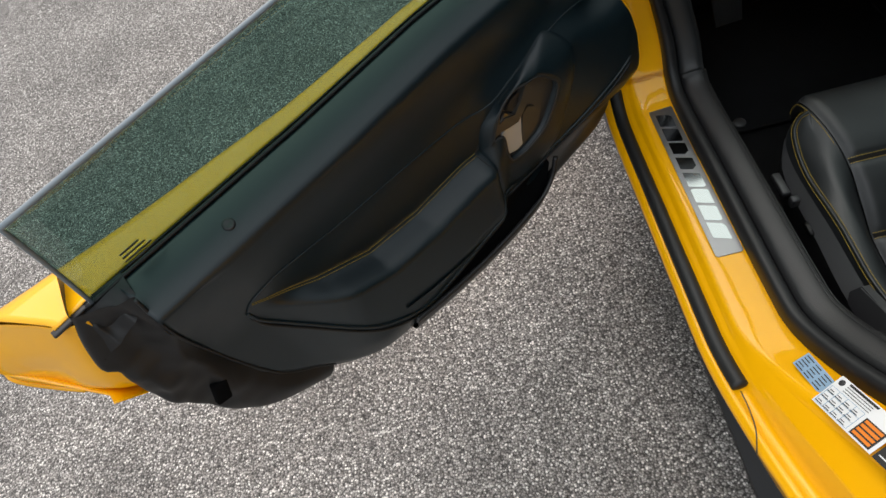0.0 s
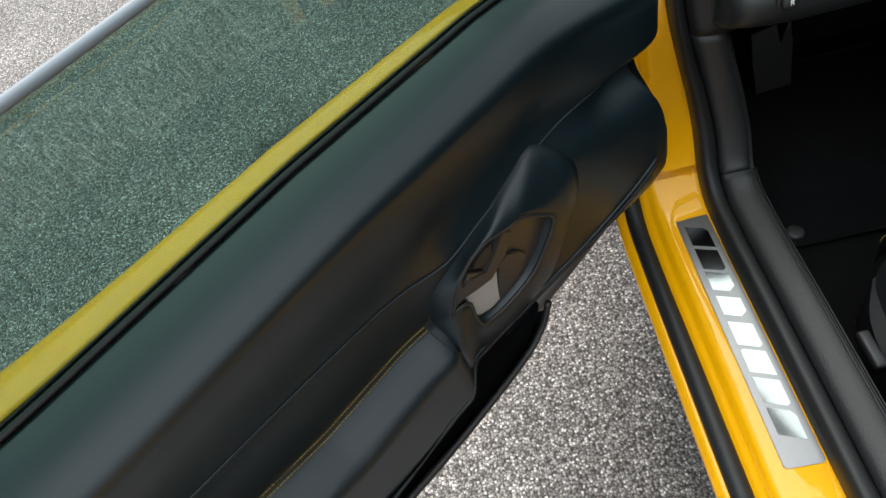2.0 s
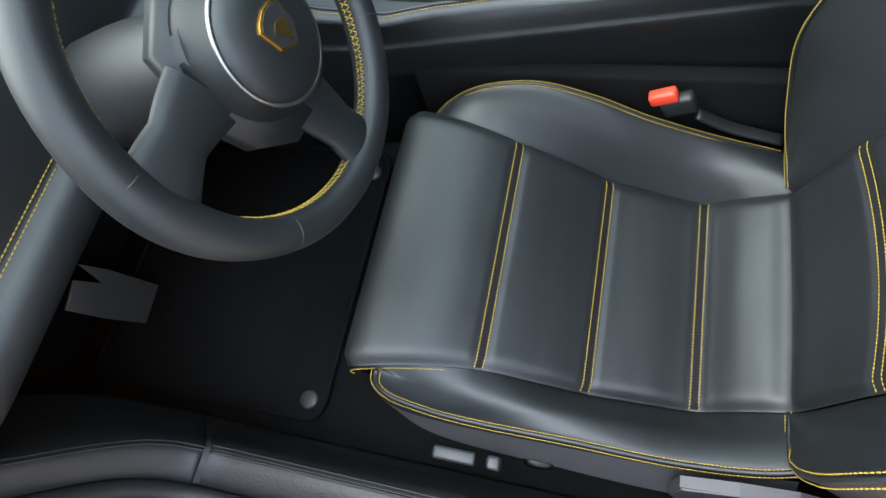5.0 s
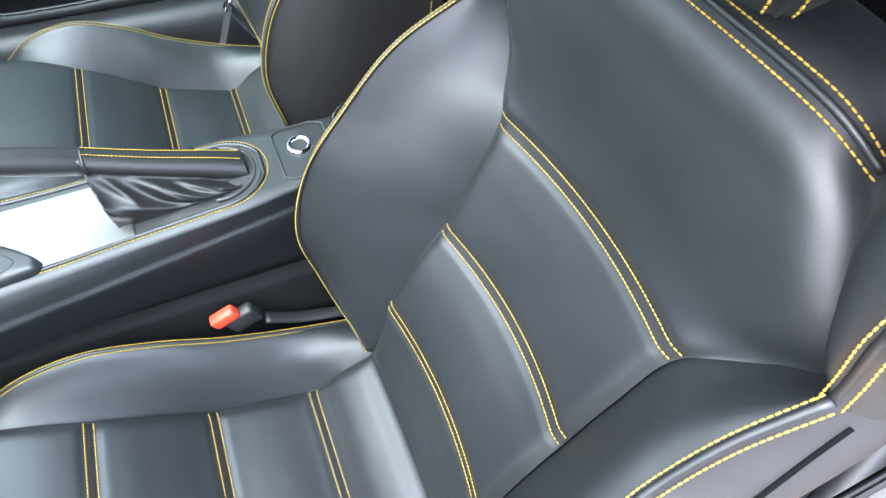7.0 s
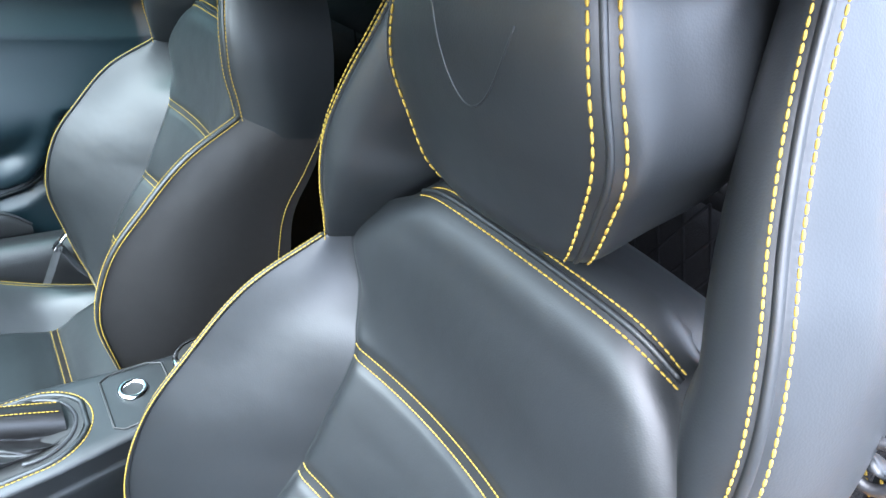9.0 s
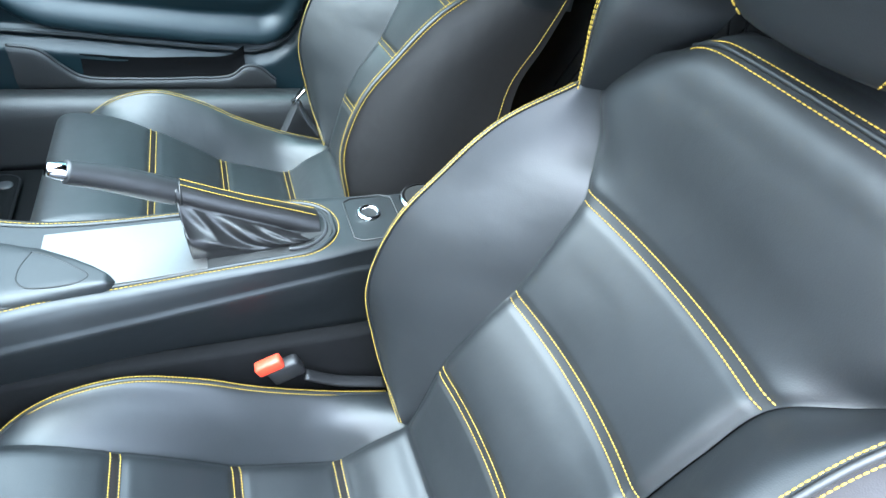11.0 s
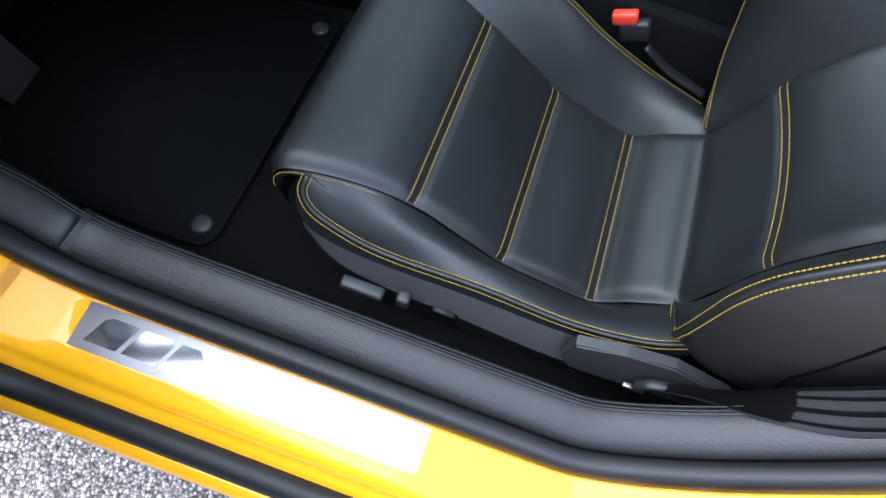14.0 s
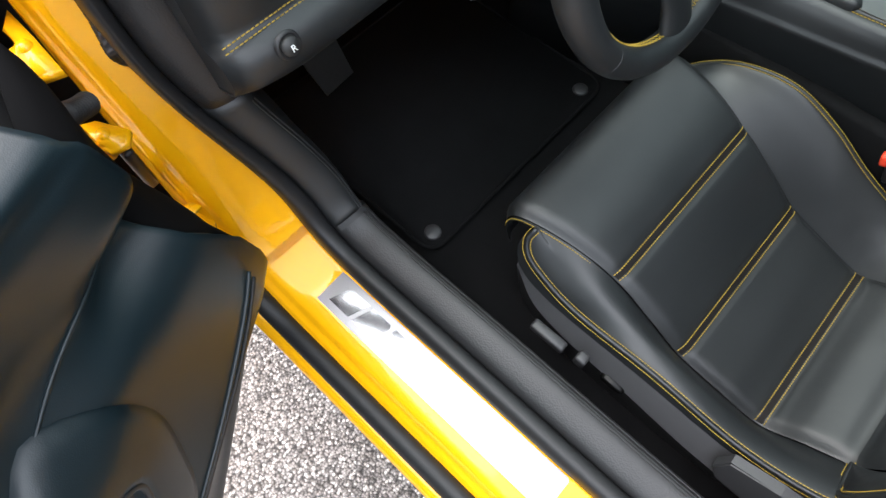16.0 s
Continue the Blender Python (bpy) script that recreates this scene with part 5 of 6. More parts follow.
for a0, a1 in ((20, 100), (108, 175), (-100, -20), (-175, -108)):
    xs = []
    for i in range(int(abs(a1 - a0) / 2.6)):
        a = math.radians(a0 + 2.6 * i)
        for d in (1, -1):
            arc_x = [wheel_pt(a + d * 0.018 * q, WR + 0.0190 * math.cos(b), 0.0205 * math.sin(b)) for q, b in zip((-1, 0, 1), (radians(163), radians(178), radians(193)))]
            xs.append((arc_x[:2], lambda p: (WC - p)))
            xs.append((arc_x[1:], lambda p: (WC - p)))
    part("cross_stitching", stitches(xs, 0.0050, 0.0048, 0.0007, 0.0004), STITCH, rimo, "yellow cross stitching")
hub = part("airbag_cover", lathe([(0, 0.052), (0.026, 0.051), (0.048, 0.046), (0.056, 0.038), (0.059, 0.026), (0.070, 0.010), (0.068, -0.03)], WM, 48), LEATHER, wheel, "black leather airbag cover")
part("hub_ring", tube([wheel_pt(a, 0.0575, 0.036) for a in np.linspace(0, 2 * math.pi, 60)], 0.0024, 90, 8), SATIN, hub, "satin metal ring")
lowp = [(0.082, -0.005), (0.075, -0.05), (0.045, -0.085), (0, -0.095), (-0.045, -0.085), (-0.075, -0.05), (-0.082, -0.005), (-0.06, 0.06), (0, 0.083), (0.06, 0.06)]
part("hub_shell", prism(lowp, 0.030, WM @ Matrix.Translation((0, 0, -0.018)), 0.010), LEATHER, wheel)
for sgn in (-1, 1):
    sp = grid([[tuple(WM @ Vector((sgn * (0.065 + 0.095 * i / 10), (0.016 + 0.004 * math.sin(i / 3)) + (0.026 + 0.010 * abs(i - 5) / 5) * math.cos(b), 0.004 + 0.011 * math.sin(b)))) for b in [2 * math.pi * j / 14 for j in range(14)]] for i in range(11)], closed_v=True)
    part("spoke", sp, LEATHER, wheel)
sp = grid([[tuple(WM @ Vector(((0.026 + 0.010 * abs(i - 6) / 6) * math.cos(c), -0.060 - 0.108 * i / 10, 0.002 + 0.011 * math.sin(c)))) for c in [2 * math.pi * j / 18 for j in range(18)]] for i in range(11)], closed_v=True)
part("spoke", sp, LEATHER, wheel)
sh = [(0.0, -0.026), (0.020, -0.012), (0.023, 0.016), (0.014, 0.021), (0, 0.0235), (-0.014, 0.021), (-0.023, 0.016), (-0.020, -0.012)]
em = part("emblem_border", prism([(x, y + 0.004) for x, y in [(p * 0.85, q * 0.85) for p, q in sh]], 0.004, WM @ Matrix.Translation((0, 0.0, 0.050)), 0.001), GOLD, hub, "gold bordered black shield", smooth=False)
part("emblem_field", prism([(x * 0.73, y * 0.73 + 0.004) for x, y in sh], 0.001, WM @ Matrix.Translation((0, 0.0, 0.054))), BLACKPRINT, em, smooth=False)
part("emblem_figure", prism([(x, y + 0.002) for x, y in [(-0.010, 0.004), (-0.002, 0.008), (0.008, 0.005), (0.010, -0.001), (0.004, -0.004), (0.003, -0.012), (-0.003, -0.010), (-0.004, -0.003)]], 0.001, WM @ Matrix.Translation((0, 0.0, 0.0551))), GOLD, em, smooth=False)
part("column", tube([tuple(WM @ Vector((0, 0, -0.02))), tuple(WM @ Vector((0, 0.0, -0.30)))], 0.05, 10, 20, radii=[0.045, 0.06, 0.06]), PLASTIC, wheel)
# column stalk
stalk = thing("column_stalk", (0.90, 1.03, 0.72), "black column stalk with round metal tip", "stalk")
sa, sb = Vector((0.905, 1.06, 0.72)), Vector((0.868, 1.075, 0.662))
part("arm", tube([tuple(sa), tuple(sa.lerp(sb, 0.5)), tuple(sb)], 0.011, 16, 12, radii=[0.008, 0.010, 0.012]), PLASTIC, stalk)
part("tip", lathe([(0, 0.004), (0.0125, 0.003), (0.014, 0.0)], basis(sb, (1, 0.1, -0.4), (0, 1, 0.1)), 20), GREYPLASTIC, stalk)
part("print_bar", box(0, 0, 0, 0.012, 0.002, 0.004, m=None), WHITE, stalk).data.transform(Matrix.Translation(sa.lerp(sb, 0.75) + Vector((-0.006, -0.011, 0.0))))

# ---- dashboard ----
dash = thing("dashboard", (1.2, 1.3, 0.6), "black leather dashboard with yellow stitched lower edge", "dashboard")
rows = []
for i in range(60):
    f = i / 59
    x = 0.556 + 1.66 * f
    end = min(1, f * 22) ** 0.5
    dp = 0.02 * (1 - end)
    rows.append([(x, y + dp, z) for y, z in spline([(1.30, 0.93), (1.20, 0.92), (1.155, 0.88), (1.135, 0.83), (1.128, 0.775), (1.126, 0.76), (1.106, 0.750), (1.098, 0.728), (1.106, 0.704), (1.135, 0.690), (1.22, 0.665), (1.34, 0.66)], 40)])
part("dash_skin", grid(rows), LEATHER, dash, solid=0.004)
bmq = bmesh.new()
pr2 = spline([(1.30, 0.93), (1.20, 0.92), (1.155, 0.88), (1.135, 0.83), (1.128, 0.775), (1.126, 0.76), (1.106, 0.750), (1.098, 0.728), (1.106, 0.704), (1.135, 0.690), (1.22, 0.665), (1.34, 0.66)], 40)
bmq.faces.new([bmq.verts.new((0.557, y + 0.02, z)) for y, z in pr2])
part("dash_end", bmq, LEATHER, dash)
dl = [(x, 1.1255, 0.7655) for x in np.linspace(0.565, 0.93, 80)]
part("dash_stitching", stitches([(dl, (0, -1, 0.2)), ([(a, b - 0.001, c - 0.007) for a, b, c in dl], (0, -1, 0.2))], 0.0058, 0.0046, 0.0009, 0.0006), STITCH, dash)
kn = part("release_knob", lathe([(0, 0.008), (0.0095, 0.007), (0.0105, 0.004), (0.011, 0.0)], basis((0.622, 1.101, 0.745), (1, 0, 0), (0, 0.3, 0.95)) @ Matrix.Diagonal((1, 1, 1, 1)), 28), BLACKPRINT, dash, "round black release knob")
part("knob_ring", lathe([(0.011, 0.001), (0.0135, 0.003), (0.0155, -0.002)], basis((0.622, 1.101, 0.745), (1, 0, 0), (0, 0.3, 0.95)), 28), PLASTIC, kn)
fc = bpy.data.curves.new("letter", "FONT")
fc.body = "R"
fc.size = 0.0105
fc.extrude = 0.0006
fc.align_x, fc.align_y = "CENTER", "CENTER"
fo = new("letter", fc)
fo.data.materials.append(WHITE)
fo.matrix_world = basis((0.622, 1.0915, 0.7475), (1, 0, 0), (0, 0.3, 0.95))
bpy.context.view_layer.update()
me = bpy.data.meshes.new_from_object(fo.evaluated_get(bpy.context.evaluated_depsgraph_get()))
me.transform(fo.matrix_world)
bpy.data.objects.remove(fo)
lt = new("letter", me)
lt.parent = kn
# round vent
vm = basis((0.655, 1.141, 0.8465), (1, 0, 0), (0, 0.35, 0.93))
vent = part("air_vent", lathe([(0.030, 0.004), (0.033, 0.008), (0.037, 0.006), (0.039, 0.0)], vm, 40), CHROME, dash, "chrome ringed round air vent")
part("vent_core", lathe([(0, 0.001), (0.020, 0.0015), (0.031, 0.004)], vm, 30), MATTBLACK, vent)
for k in (-1, 0, 1):
    part("vane", box(0, k * 0.014, 0.0055, 0.056 - abs(k) * 0.01, 0.003, 0.006, 0.001), PLASTIC, vent).data.transform(vm)
# small switch block beside the wheel
KM = pose(1.318, 1.075, 0.600, 38, 0, 0)
blk = part("switch_block", box(0, 0, -0.016, 0.078, 0.060, 0.032, 0.005), PLASTIC, dash, "black switch block on the centre stack")
blk.data.transform(KM)
part("rotary_knob", lathe([(0, 0.016), (0.013, 0.0155), (0.015, 0.013), (0.0165, 0.004), (0.019, 0.003), (0.021, 0.0)], KM @ Matrix.Translation((0.010, 0.002, 0.0)), 32), PLASTIC, blk)
for k in (-1, 0, 1):
    part("push_button", box(-0.027, k * 0.018, 0.001, 0.018, 0.015, 0.005, 0.0015), GREYPLASTIC, blk).data.transform(KM)
    part("print_bar", box(-0.027, k * 0.018, 0.0038, 0.007, 0.004, 0.0006), WHITE, blk).data.transform(KM)
K2 = pose(1.342, 0.972, 0.592, 14, 0, 0)
blk2 = part("switch_block", box(0, 0, -0.006, 0.085, 0.036, 0.016, 0.004), GREYPLASTIC, dash, "grey switch strip on the console")
blk2.data.transform(K2)
for k in (0, 1):
    part("push_button", box(0.022 + 0.018 * k, 0, 0.003, 0.015, 0.022, 0.004, 0.001), PLASTIC, blk2).data.transform(K2)
    part("print_bar", box(0.022 + 0.018 * k, 0, 0.0053, 0.005, 0.005, 0.0005), WHITE, blk2).data.transform(K2)
part("toggle", tube([tuple(K2 @ Vector((-0.018, 0, 0.0))), tuple(K2 @ Vector((-0.022, -0.003, 0.018)))], 0.005, 12, 10, radii=[0.006, 0.006, 0.008, 0.006]), PLASTIC, blk2)
# driver's side trim between dash and front post
post = thing("front_post_trim", (0.54, 1.25, 0.4), "black plastic trim on the front door post", "trim panel")
part("trim", swept(spline([(0.585, 0.040), (0.591, 0.053), (0.606, 0.061), (0.630, 0.064), (0.656, 0.058), (0.690, 0.030), (0.71, -0.03)], 24), 150, 0.868, 1.0), GRAINED, post, solid=0.003)

# its outer edge laps over the painted post in a scallop
O = opening(500)
rows = []
for i in range(40):
    f = 0.8955 + 0.050 * i / 39
    y, z, t, up = O[int(f * 499)]
    xo = float(np.interp(f, [0.8955, 0.898, 0.901, 0.905, 0.909, 0.916, 0.923, 0.932, 0.95], [0.5585, 0.556, 0.542, 0.536, 0.5365, 0.546, 0.553, 0.557, 0.5585]))
    rows.append([(x + front_shift(x, y, z), y + up.y * h, z + up.z * h) for x, h in ((xo, 0.0102), (xo * 0.6 + 0.5595 * 0.4, 0.0135), (0.5595, 0.016))])
part("lapped_edge", grid(rows), PLASTIC, post, "black scalloped trim edge", solid=0.0015)

# ---- far door and sill, seen across the cabin ----
far = thing("passenger_door", (2.25, 0.7, 0.3), "closed passenger door with black leather panel and pocket", "door")


def far_arm(y):
    return float(np.interp(y, [0.29, 0.313, 0.344, 0.375, 0.42, 0.564, 0.716, 0.816, 0.902, 0.95, 1.0], [0.68, 0.633, 0.566, 0.530, 0.513, 0.515, 0.527, 0.534, 0.545, 0.565, 0.61]))


def far_lip(y):
    return float(np.interp(y, [0.24, 0.281, 0.351, 0.39, 0.44, 0.566, 0.721, 0.863, 0.995, 1.2], [0.70, 0.622, 0.526, 0.498, 0.484, 0.491, 0.503, 0.516, 0.524, 0.53]))


def far_off(y, z):
    al, lp = far_arm(y), far_lip(y)
    o = 2.262
    o -= 0.050 * ease((z - al + 0.010) / 0.022) * ease((0.84 - z) / 0.20)
    o += 0.022 * math.exp(-((z - al - 0.075) / 0.030) ** 2) * ease((y - 0.33) / 0.08)
    o -= 0.010 * math.exp(-((z - lp) / 0.008) ** 2) - 0.006 * math.exp(-((z - lp + 0.014) / 0.005) ** 2)
    o -= 0.014 * ease((lp - 0.02 - z) / 0.03)
    o += 0.06 * max(0, z - 0.84) / 0.12
    return o


rows = []
for i in range(110):
    y = 0.06 + 1.16 * i / 109
    rows.append([(far_off(y, 0.345 + 0.585 * j / 109) + 0.02 * (1 - min((y - 0.06) / 0.05, 1)), y, 0.345 + 0.585 * j / 109) for j in range(110)])
far_panel = part("door_panel", grid(rows), DOORSKIN, far, solid=0.005)
arc_pts = [(2.238, 1.05, 0.690), (2.238, 0.70, 0.680), (2.240, 0.46, 0.690), (2.247, 0.34, 0.73), (2.262, 0.24, 0.80)]
part("door_stitching", stitches([([(far_off(y, z) - 0.001, y, z) for x, y, z in even(arc_pts, 100)], (-1, 0, 0.3)), ([(far_off(y, z - 0.007) - 0.001, y, z - 0.007) for x, y, z in even(arc_pts, 100)], (-1, 0, 0.3))], 0.0058, 0.0046, 0.0010, 0.002), STITCH, far)
part("pad_joint", tube([(far_off(0.735, z) - 0.001, 0.735 - 0.01 * (0.62 - z), z) for z in np.linspace(0.535, 0.68, 14)], 0.0015, 30, 6), RUBBER, far_panel)
for dz, rr in ((0.0, 0.0045), (-0.017, 0.0035)):
    part("door_lip", tube([(far_off(y, far_lip(y) + dz) - 0.002, y, far_lip(y) + dz) for y in np.linspace(0.26, 1.18, 60)], rr, 90, 8), LEATHER, far_panel)
PK = [(0.985, 0.507), (0.925, 0.497), (0.886, 0.460), (0.850, 0.433), (0.732, 0.426), (0.606, 0.429), (0.506, 0.436), (0.468, 0.463), (0.436, 0.460), (0.393, 0.425)]
pk = part("door_pocket", loft([[(2.206, y, z) for y, z in PK], [(2.200, y, z - 0.012) for y, z in PK], [(2.205, y, min(z - 0.02, 0.40)) for y, z in PK], [(2.235, y, 0.385) for y, z in PK]], 70, 14), GRAINED, far, "black door pocket")
part("pocket_lip", tube([(2.206, y, z) for y, z in PK], 0.0038, 90, 8), PLASTIC, pk)
# matt black sheet stands in for the shade within the pocket
part("pocket_shade", loft([[(2.244, y, z + 0.04) for y, z in PK[3:8]], [(2.238, y, z) for y, z in PK[3:8]], [(2.215, y, z - 0.02) for y, z in PK[3:8]]], 30, 6), MATTBLACK, pk)
fs = thing("passenger_sill_trim", (2.15, 0.6, 0.25), "black leather trim along the passenger sill", "sill trim")
rows = []
for i in range(40):
    y = 0.0 + 1.25 * i / 39
    rows.append([(x, y, z + 0.35 * max(0, 0.3 - y) ** 1.4) for x, z in spline([(2.24, 0.36), (2.22, 0.39), (2.19, 0.405), (2.15, 0.41), (2.125, 0.39), (2.11, 0.30), (2.10, 0.24)], 18)])
part("cover", grid(rows), GRAINED, fs, solid=0.004)
part("kick_side", box(2.17, 1.36, 0.45, 0.04, 0.40, 0.42, 0.01), GRAINED, fs)
fbelt = thing("passenger_belt_tongue", (2.06, 0.33, 0.40), "seat belt tongue lying on the passenger seat edge", "seat belt")
part("tongue", box(2.08, 0.352, 0.440, 0.018, 0.006, 0.050, 0.002, m=pose(0, 0, 0, 42, 0, 10)), CHROME, fbelt)
for k in (0, 1):
    part("webbing", tube([(2.075, 0.355, 0.43), (2.06, 0.33 + 0.05 * k, 0.38), (2.05, 0.30 + 0.10 * k, 0.34)], 0.012, 20, 8, flat=0.15), BEIGE, fbelt)

# black waist trim between the passenger window and its door panel
part("waist_trim", loft([[(2.252, 1.24, 0.912), (2.267, 0.55, 0.942), (2.237, -0.20, 0.962)], [(2.300, 1.24, 0.925), (2.303, 0.55, 0.940), (2.295, -0.20, 0.945)], [(2.330, 1.24, 0.908), (2.332, 0.55, 0.910), (2.330, -0.20, 0.910)]], 30, 8), PLASTIC, far, "black trim below the passenger window", solid=0.003)

# net behind the seats
net = thing("wind_net", (1.0, -0.05, 0.6), "black mesh net behind the seats", "net")
bmn = bmesh.new()
for k in range(26):
    x = 0.70 + k * 0.030
    tube([(x, -0.07, 0.70), (x + 0.15, -0.08, 1.02)], 0.0016, smooth=False, seg=5, bm=bmn)
    tube([(x + 0.15, -0.07, 0.70), (x, -0.08, 1.02)], 0.0016, smooth=False, seg=5, bm=bmn)
part("mesh", bmn, MATTBLACK, net)
part("frame", tube([(0.68, -0.08, 1.03), (1.0, -0.085, 1.04), (1.40, -0.085, 1.04)], 0.007, 20, 8), PLASTIC, net)

# ---- driver's door, standing open ----
HINGE = Vector((0.45, 1.15, 0))
DS, DN = Vector((-0.73, -0.68, 0)).normalized(), Vector((0.68, -0.73, 0)).normalized()


def dr(s, off, z):
    return tuple(HINGE + DS * s + DN * off + Vector((0, 0, z)))


door = thing("open_door", dr(0.1, -0.05, 0.3), "open yellow car door with black leather inner panel", "door")


def belt_z(s):
    return float(np.interp(s, [0.0, 0.10, 0.30, 0.55, 0.80, 1.15], [0.885, 0.905, 0.935, 0.955, 0.962, 0.982]))


def low_z(s):
    return float(np.interp(s, [-0.05, 0.0, 0.06, 0.10, 0.36, 0.55, 0.70, 0.80, 0.88, 0.97, 1.05, 1.11, 1.14], [0.40, 0.33, 0.30, 0.285, 0.30, 0.318, 0.340, 0.368, 0.405, 0.468, 0.545, 0.63, 0.70]))


def front_s(z):
    return float(np.interp(z, [0.26, 0.30, 0.36, 0.45, 0.53, 0.60, 0.65, 0.70, 0.75, 0.768, 0.79, 0.84, 0.88, 0.90, 0.95], [0.10, 0.07, 0.05, 0.032, 0.032, 0.048, 0.070, 0.096, 0.108, 0.100, 0.093, 0.103, 0.114, 0.120, 0.15]))


def rear_s(z):
    return float(np.interp(z, [0.50, 0.515, 0.588, 0.655, 0.79, 0.90, 0.984], [0.985, 1.0, 1.064, 1.087, 1.111, 1.114, 1.106]))


def gauss(v, c, w):
    return math.exp(-((v - c) / w) ** 2)


def arm_line(s):
    """Height of the arm rest's upper edge."""
    return float(np.interp(s, [0.2, 0.40, 0.52, 0.70, 0.82, 0.92, 1.02], [0.64, 0.625, 0.628, 0.640, 0.668, 0.725, 0.800]))


def inner_off(s, z):
    """How far the inner panel stands out."""
    d = max(belt_z(s) - z, 0.0)
    o = 0.028 - 0.040 * ease((d - 0.03) / 0.19)
    o -= 0.02 * max(0, (s - 1.0) / 0.12)
    # front part swells towards the hinge
    o += (max(0.0, min(0.075, 0.005 + 0.17 * (0.49 - s))) - o) * ease((0.80 - z) / 0.09) * ease((0.58 - s) / 0.12)
    o += (max(0.0, min(0.062, 0.005 + 0.16 * (0.46 - s))) - o) * (1 - ease((0.80 - z) / 0.09)) * ease((0.90 - z) / 0.05) * ease((0.30 - s) / 0.18)
    # arm rest
    al = arm_line(s)
    o += 0.058 * ease((al + 0.012 - z) / 0.034) * ease((s - 0.47) / 0.07) * ease((1.03 - s) / 0.14)
    # hollow under the front corner
    o -= 0.030 * gauss(z, 0.735, 0.030) * gauss(s, 0.140, 0.060)
    # lower edge turns in
    o += (0.004 - o) * ease((0.50 + 0.30 * max(0, s - 0.8) - z) / 0.15)
    o -= 0.016 * gauss(z, low_z(s), 0.02)
    return o


NS, NZ, NC = 150, 80, 16


def cap(s, c, lift=0.0):
    """A point of the sloping cap below the window, c from seal (0) to ridge (1)."""
    return dr(s, -0.039 + (0.064 + 0.022 * ease((0.28 - s) / 0.18)) * c + 0.4 * lift, belt_z(s) - 0.003 - 0.026 * c ** 1.8 + 0.9 * lift)


rows = []
for i in range(NS):
    a = i / (NS - 1)
    row = []
    for j in range(NZ):
        b = j / (NZ - 1)
        s = 1.135 * a
        z = low_z(s) + (belt_z(s) - 0.045 - low_z(s)) * b
        fs_ = front_s(z)
        s2 = fs_ + (rear_s(z) - fs_) * a
        z = low_z(s2) + (belt_z(s2) - 0.045 - low_z(s2)) * b
        row.append(dr(s2, inner_off(s2, z), z))
    s2 = front_s(0.865) + (1.110 - front_s(0.865)) * a
    row.append(dr(s2, 0.0285 + 0.026 * ease((0.28 - s2) / 0.18), belt_z(s2) - 0.036))
    for j in range(NC):
        row.append(cap(s2, 1 - j / (NC - 1)))
    rows.append(row)
inner = part("inner_panel", grid(rows), DOORSKIN, door, "black leather door panel", solid=0.006)


def on_door(s, z, lift=0.0):
    return dr(s, inner_off(s, z) + lift, z)


DOUT = tuple(DN + Vector((0, 0, 0.3)))
# raised seams of the panel
up_line = [(1.035, 0.795), (1.02, 0.815), (0.98, 0.825), (0.84, 0.792), (0.64, 0.755), (0.55, 0.738), (0.47, 0.728), (0.40, 0.742), (0.29, 0.758), (0.20, 0.765), (0.118, 0.752)]
part("panel_seam", tube([on_door(s, z, 0.0008) for s, z in spline(up_line, 80)], 0.0020, 120, 8), DOORSKIN, inner)
low_line = [(1.035, 0.795), (1.03, 0.762), (1.0, 0.71), (0.93, 0.61), (0.86, 0.53), (0.77, 0.465), (0.66, 0.455), (0.52, 0.465), (0.36, 0.478), (0.22, 0.50), (0.12, 0.53), (0.075, 0.555)]
part("panel_seam", tube([on_door(s, z, 0.001) for s, z in spline(low_line, 80)], 0.0032, 120, 8), DOORSKIN, inner)
part("panel_seam", tube([on_door(s, z - 0.018, 0.001) for s, z in spline(low_line, 80)], 0.003, 120, 8), RUBBER, inner)
al_pts = [(s, arm_line(s)) for s in np.linspace(0.525, 1.022, 60)]
part("arm_stitching", stitches([([on_door(s, z + d, 0.0) for s, z in al_pts], DOUT) for d in (0.0105, 0.0060)], 0.0050, 0.0040, 0.0008), STITCH, inner, "yellow double stitching")
# arm rest pad end by the handle
jn = [(0.50, 0.665), (0.52, 0.640), (0.525, 0.625), (0.515, 0.60), (0.49, 0.575), (0.47, 0.545)]
part("pad_joint", tube([on_door(s, z, 0.0005) for s, z in spline(jn, 30)], 0.0012, 40, 8), RUBBER, inner)
# screw cap
part("cap", lathe([(0, 0.001), (0.004, 0.001), (0.0075, 0.003), (0.009, 0.0)], basis(cap(0.965, 0.62, 0.001), DS, DN - Vector((0, 0, 0.45))), 16), PLASTIC, inner)
# pocket along the bottom: lip, face and a black sheet for the shade inside
LIP = [(0.345, 0.472), (0.365, 0.425), (0.40, 0.398), (0.47, 0.394), (0.61, 0.412), (0.75, 0.450), (0.835, 0.482)]
part("pocket_lip", tube([dr(s, 0.050, z) for s, z in LIP], 0.006, 80, 8), PLASTIC, inner, "black door pocket lip")
part("pocket_face", loft([[dr(s, 0.050, z) for s, z in LIP], [dr(s, 0.046, z - 0.025) for s, z in LIP], [dr(s, 0.018, max(z - 0.075, low_z(s) - 0.002)) for s, z in LIP], [dr(s, -0.03, low_z(s) + 0.004) for s, z in LIP]], 50, 14), PLASTIC, inner)
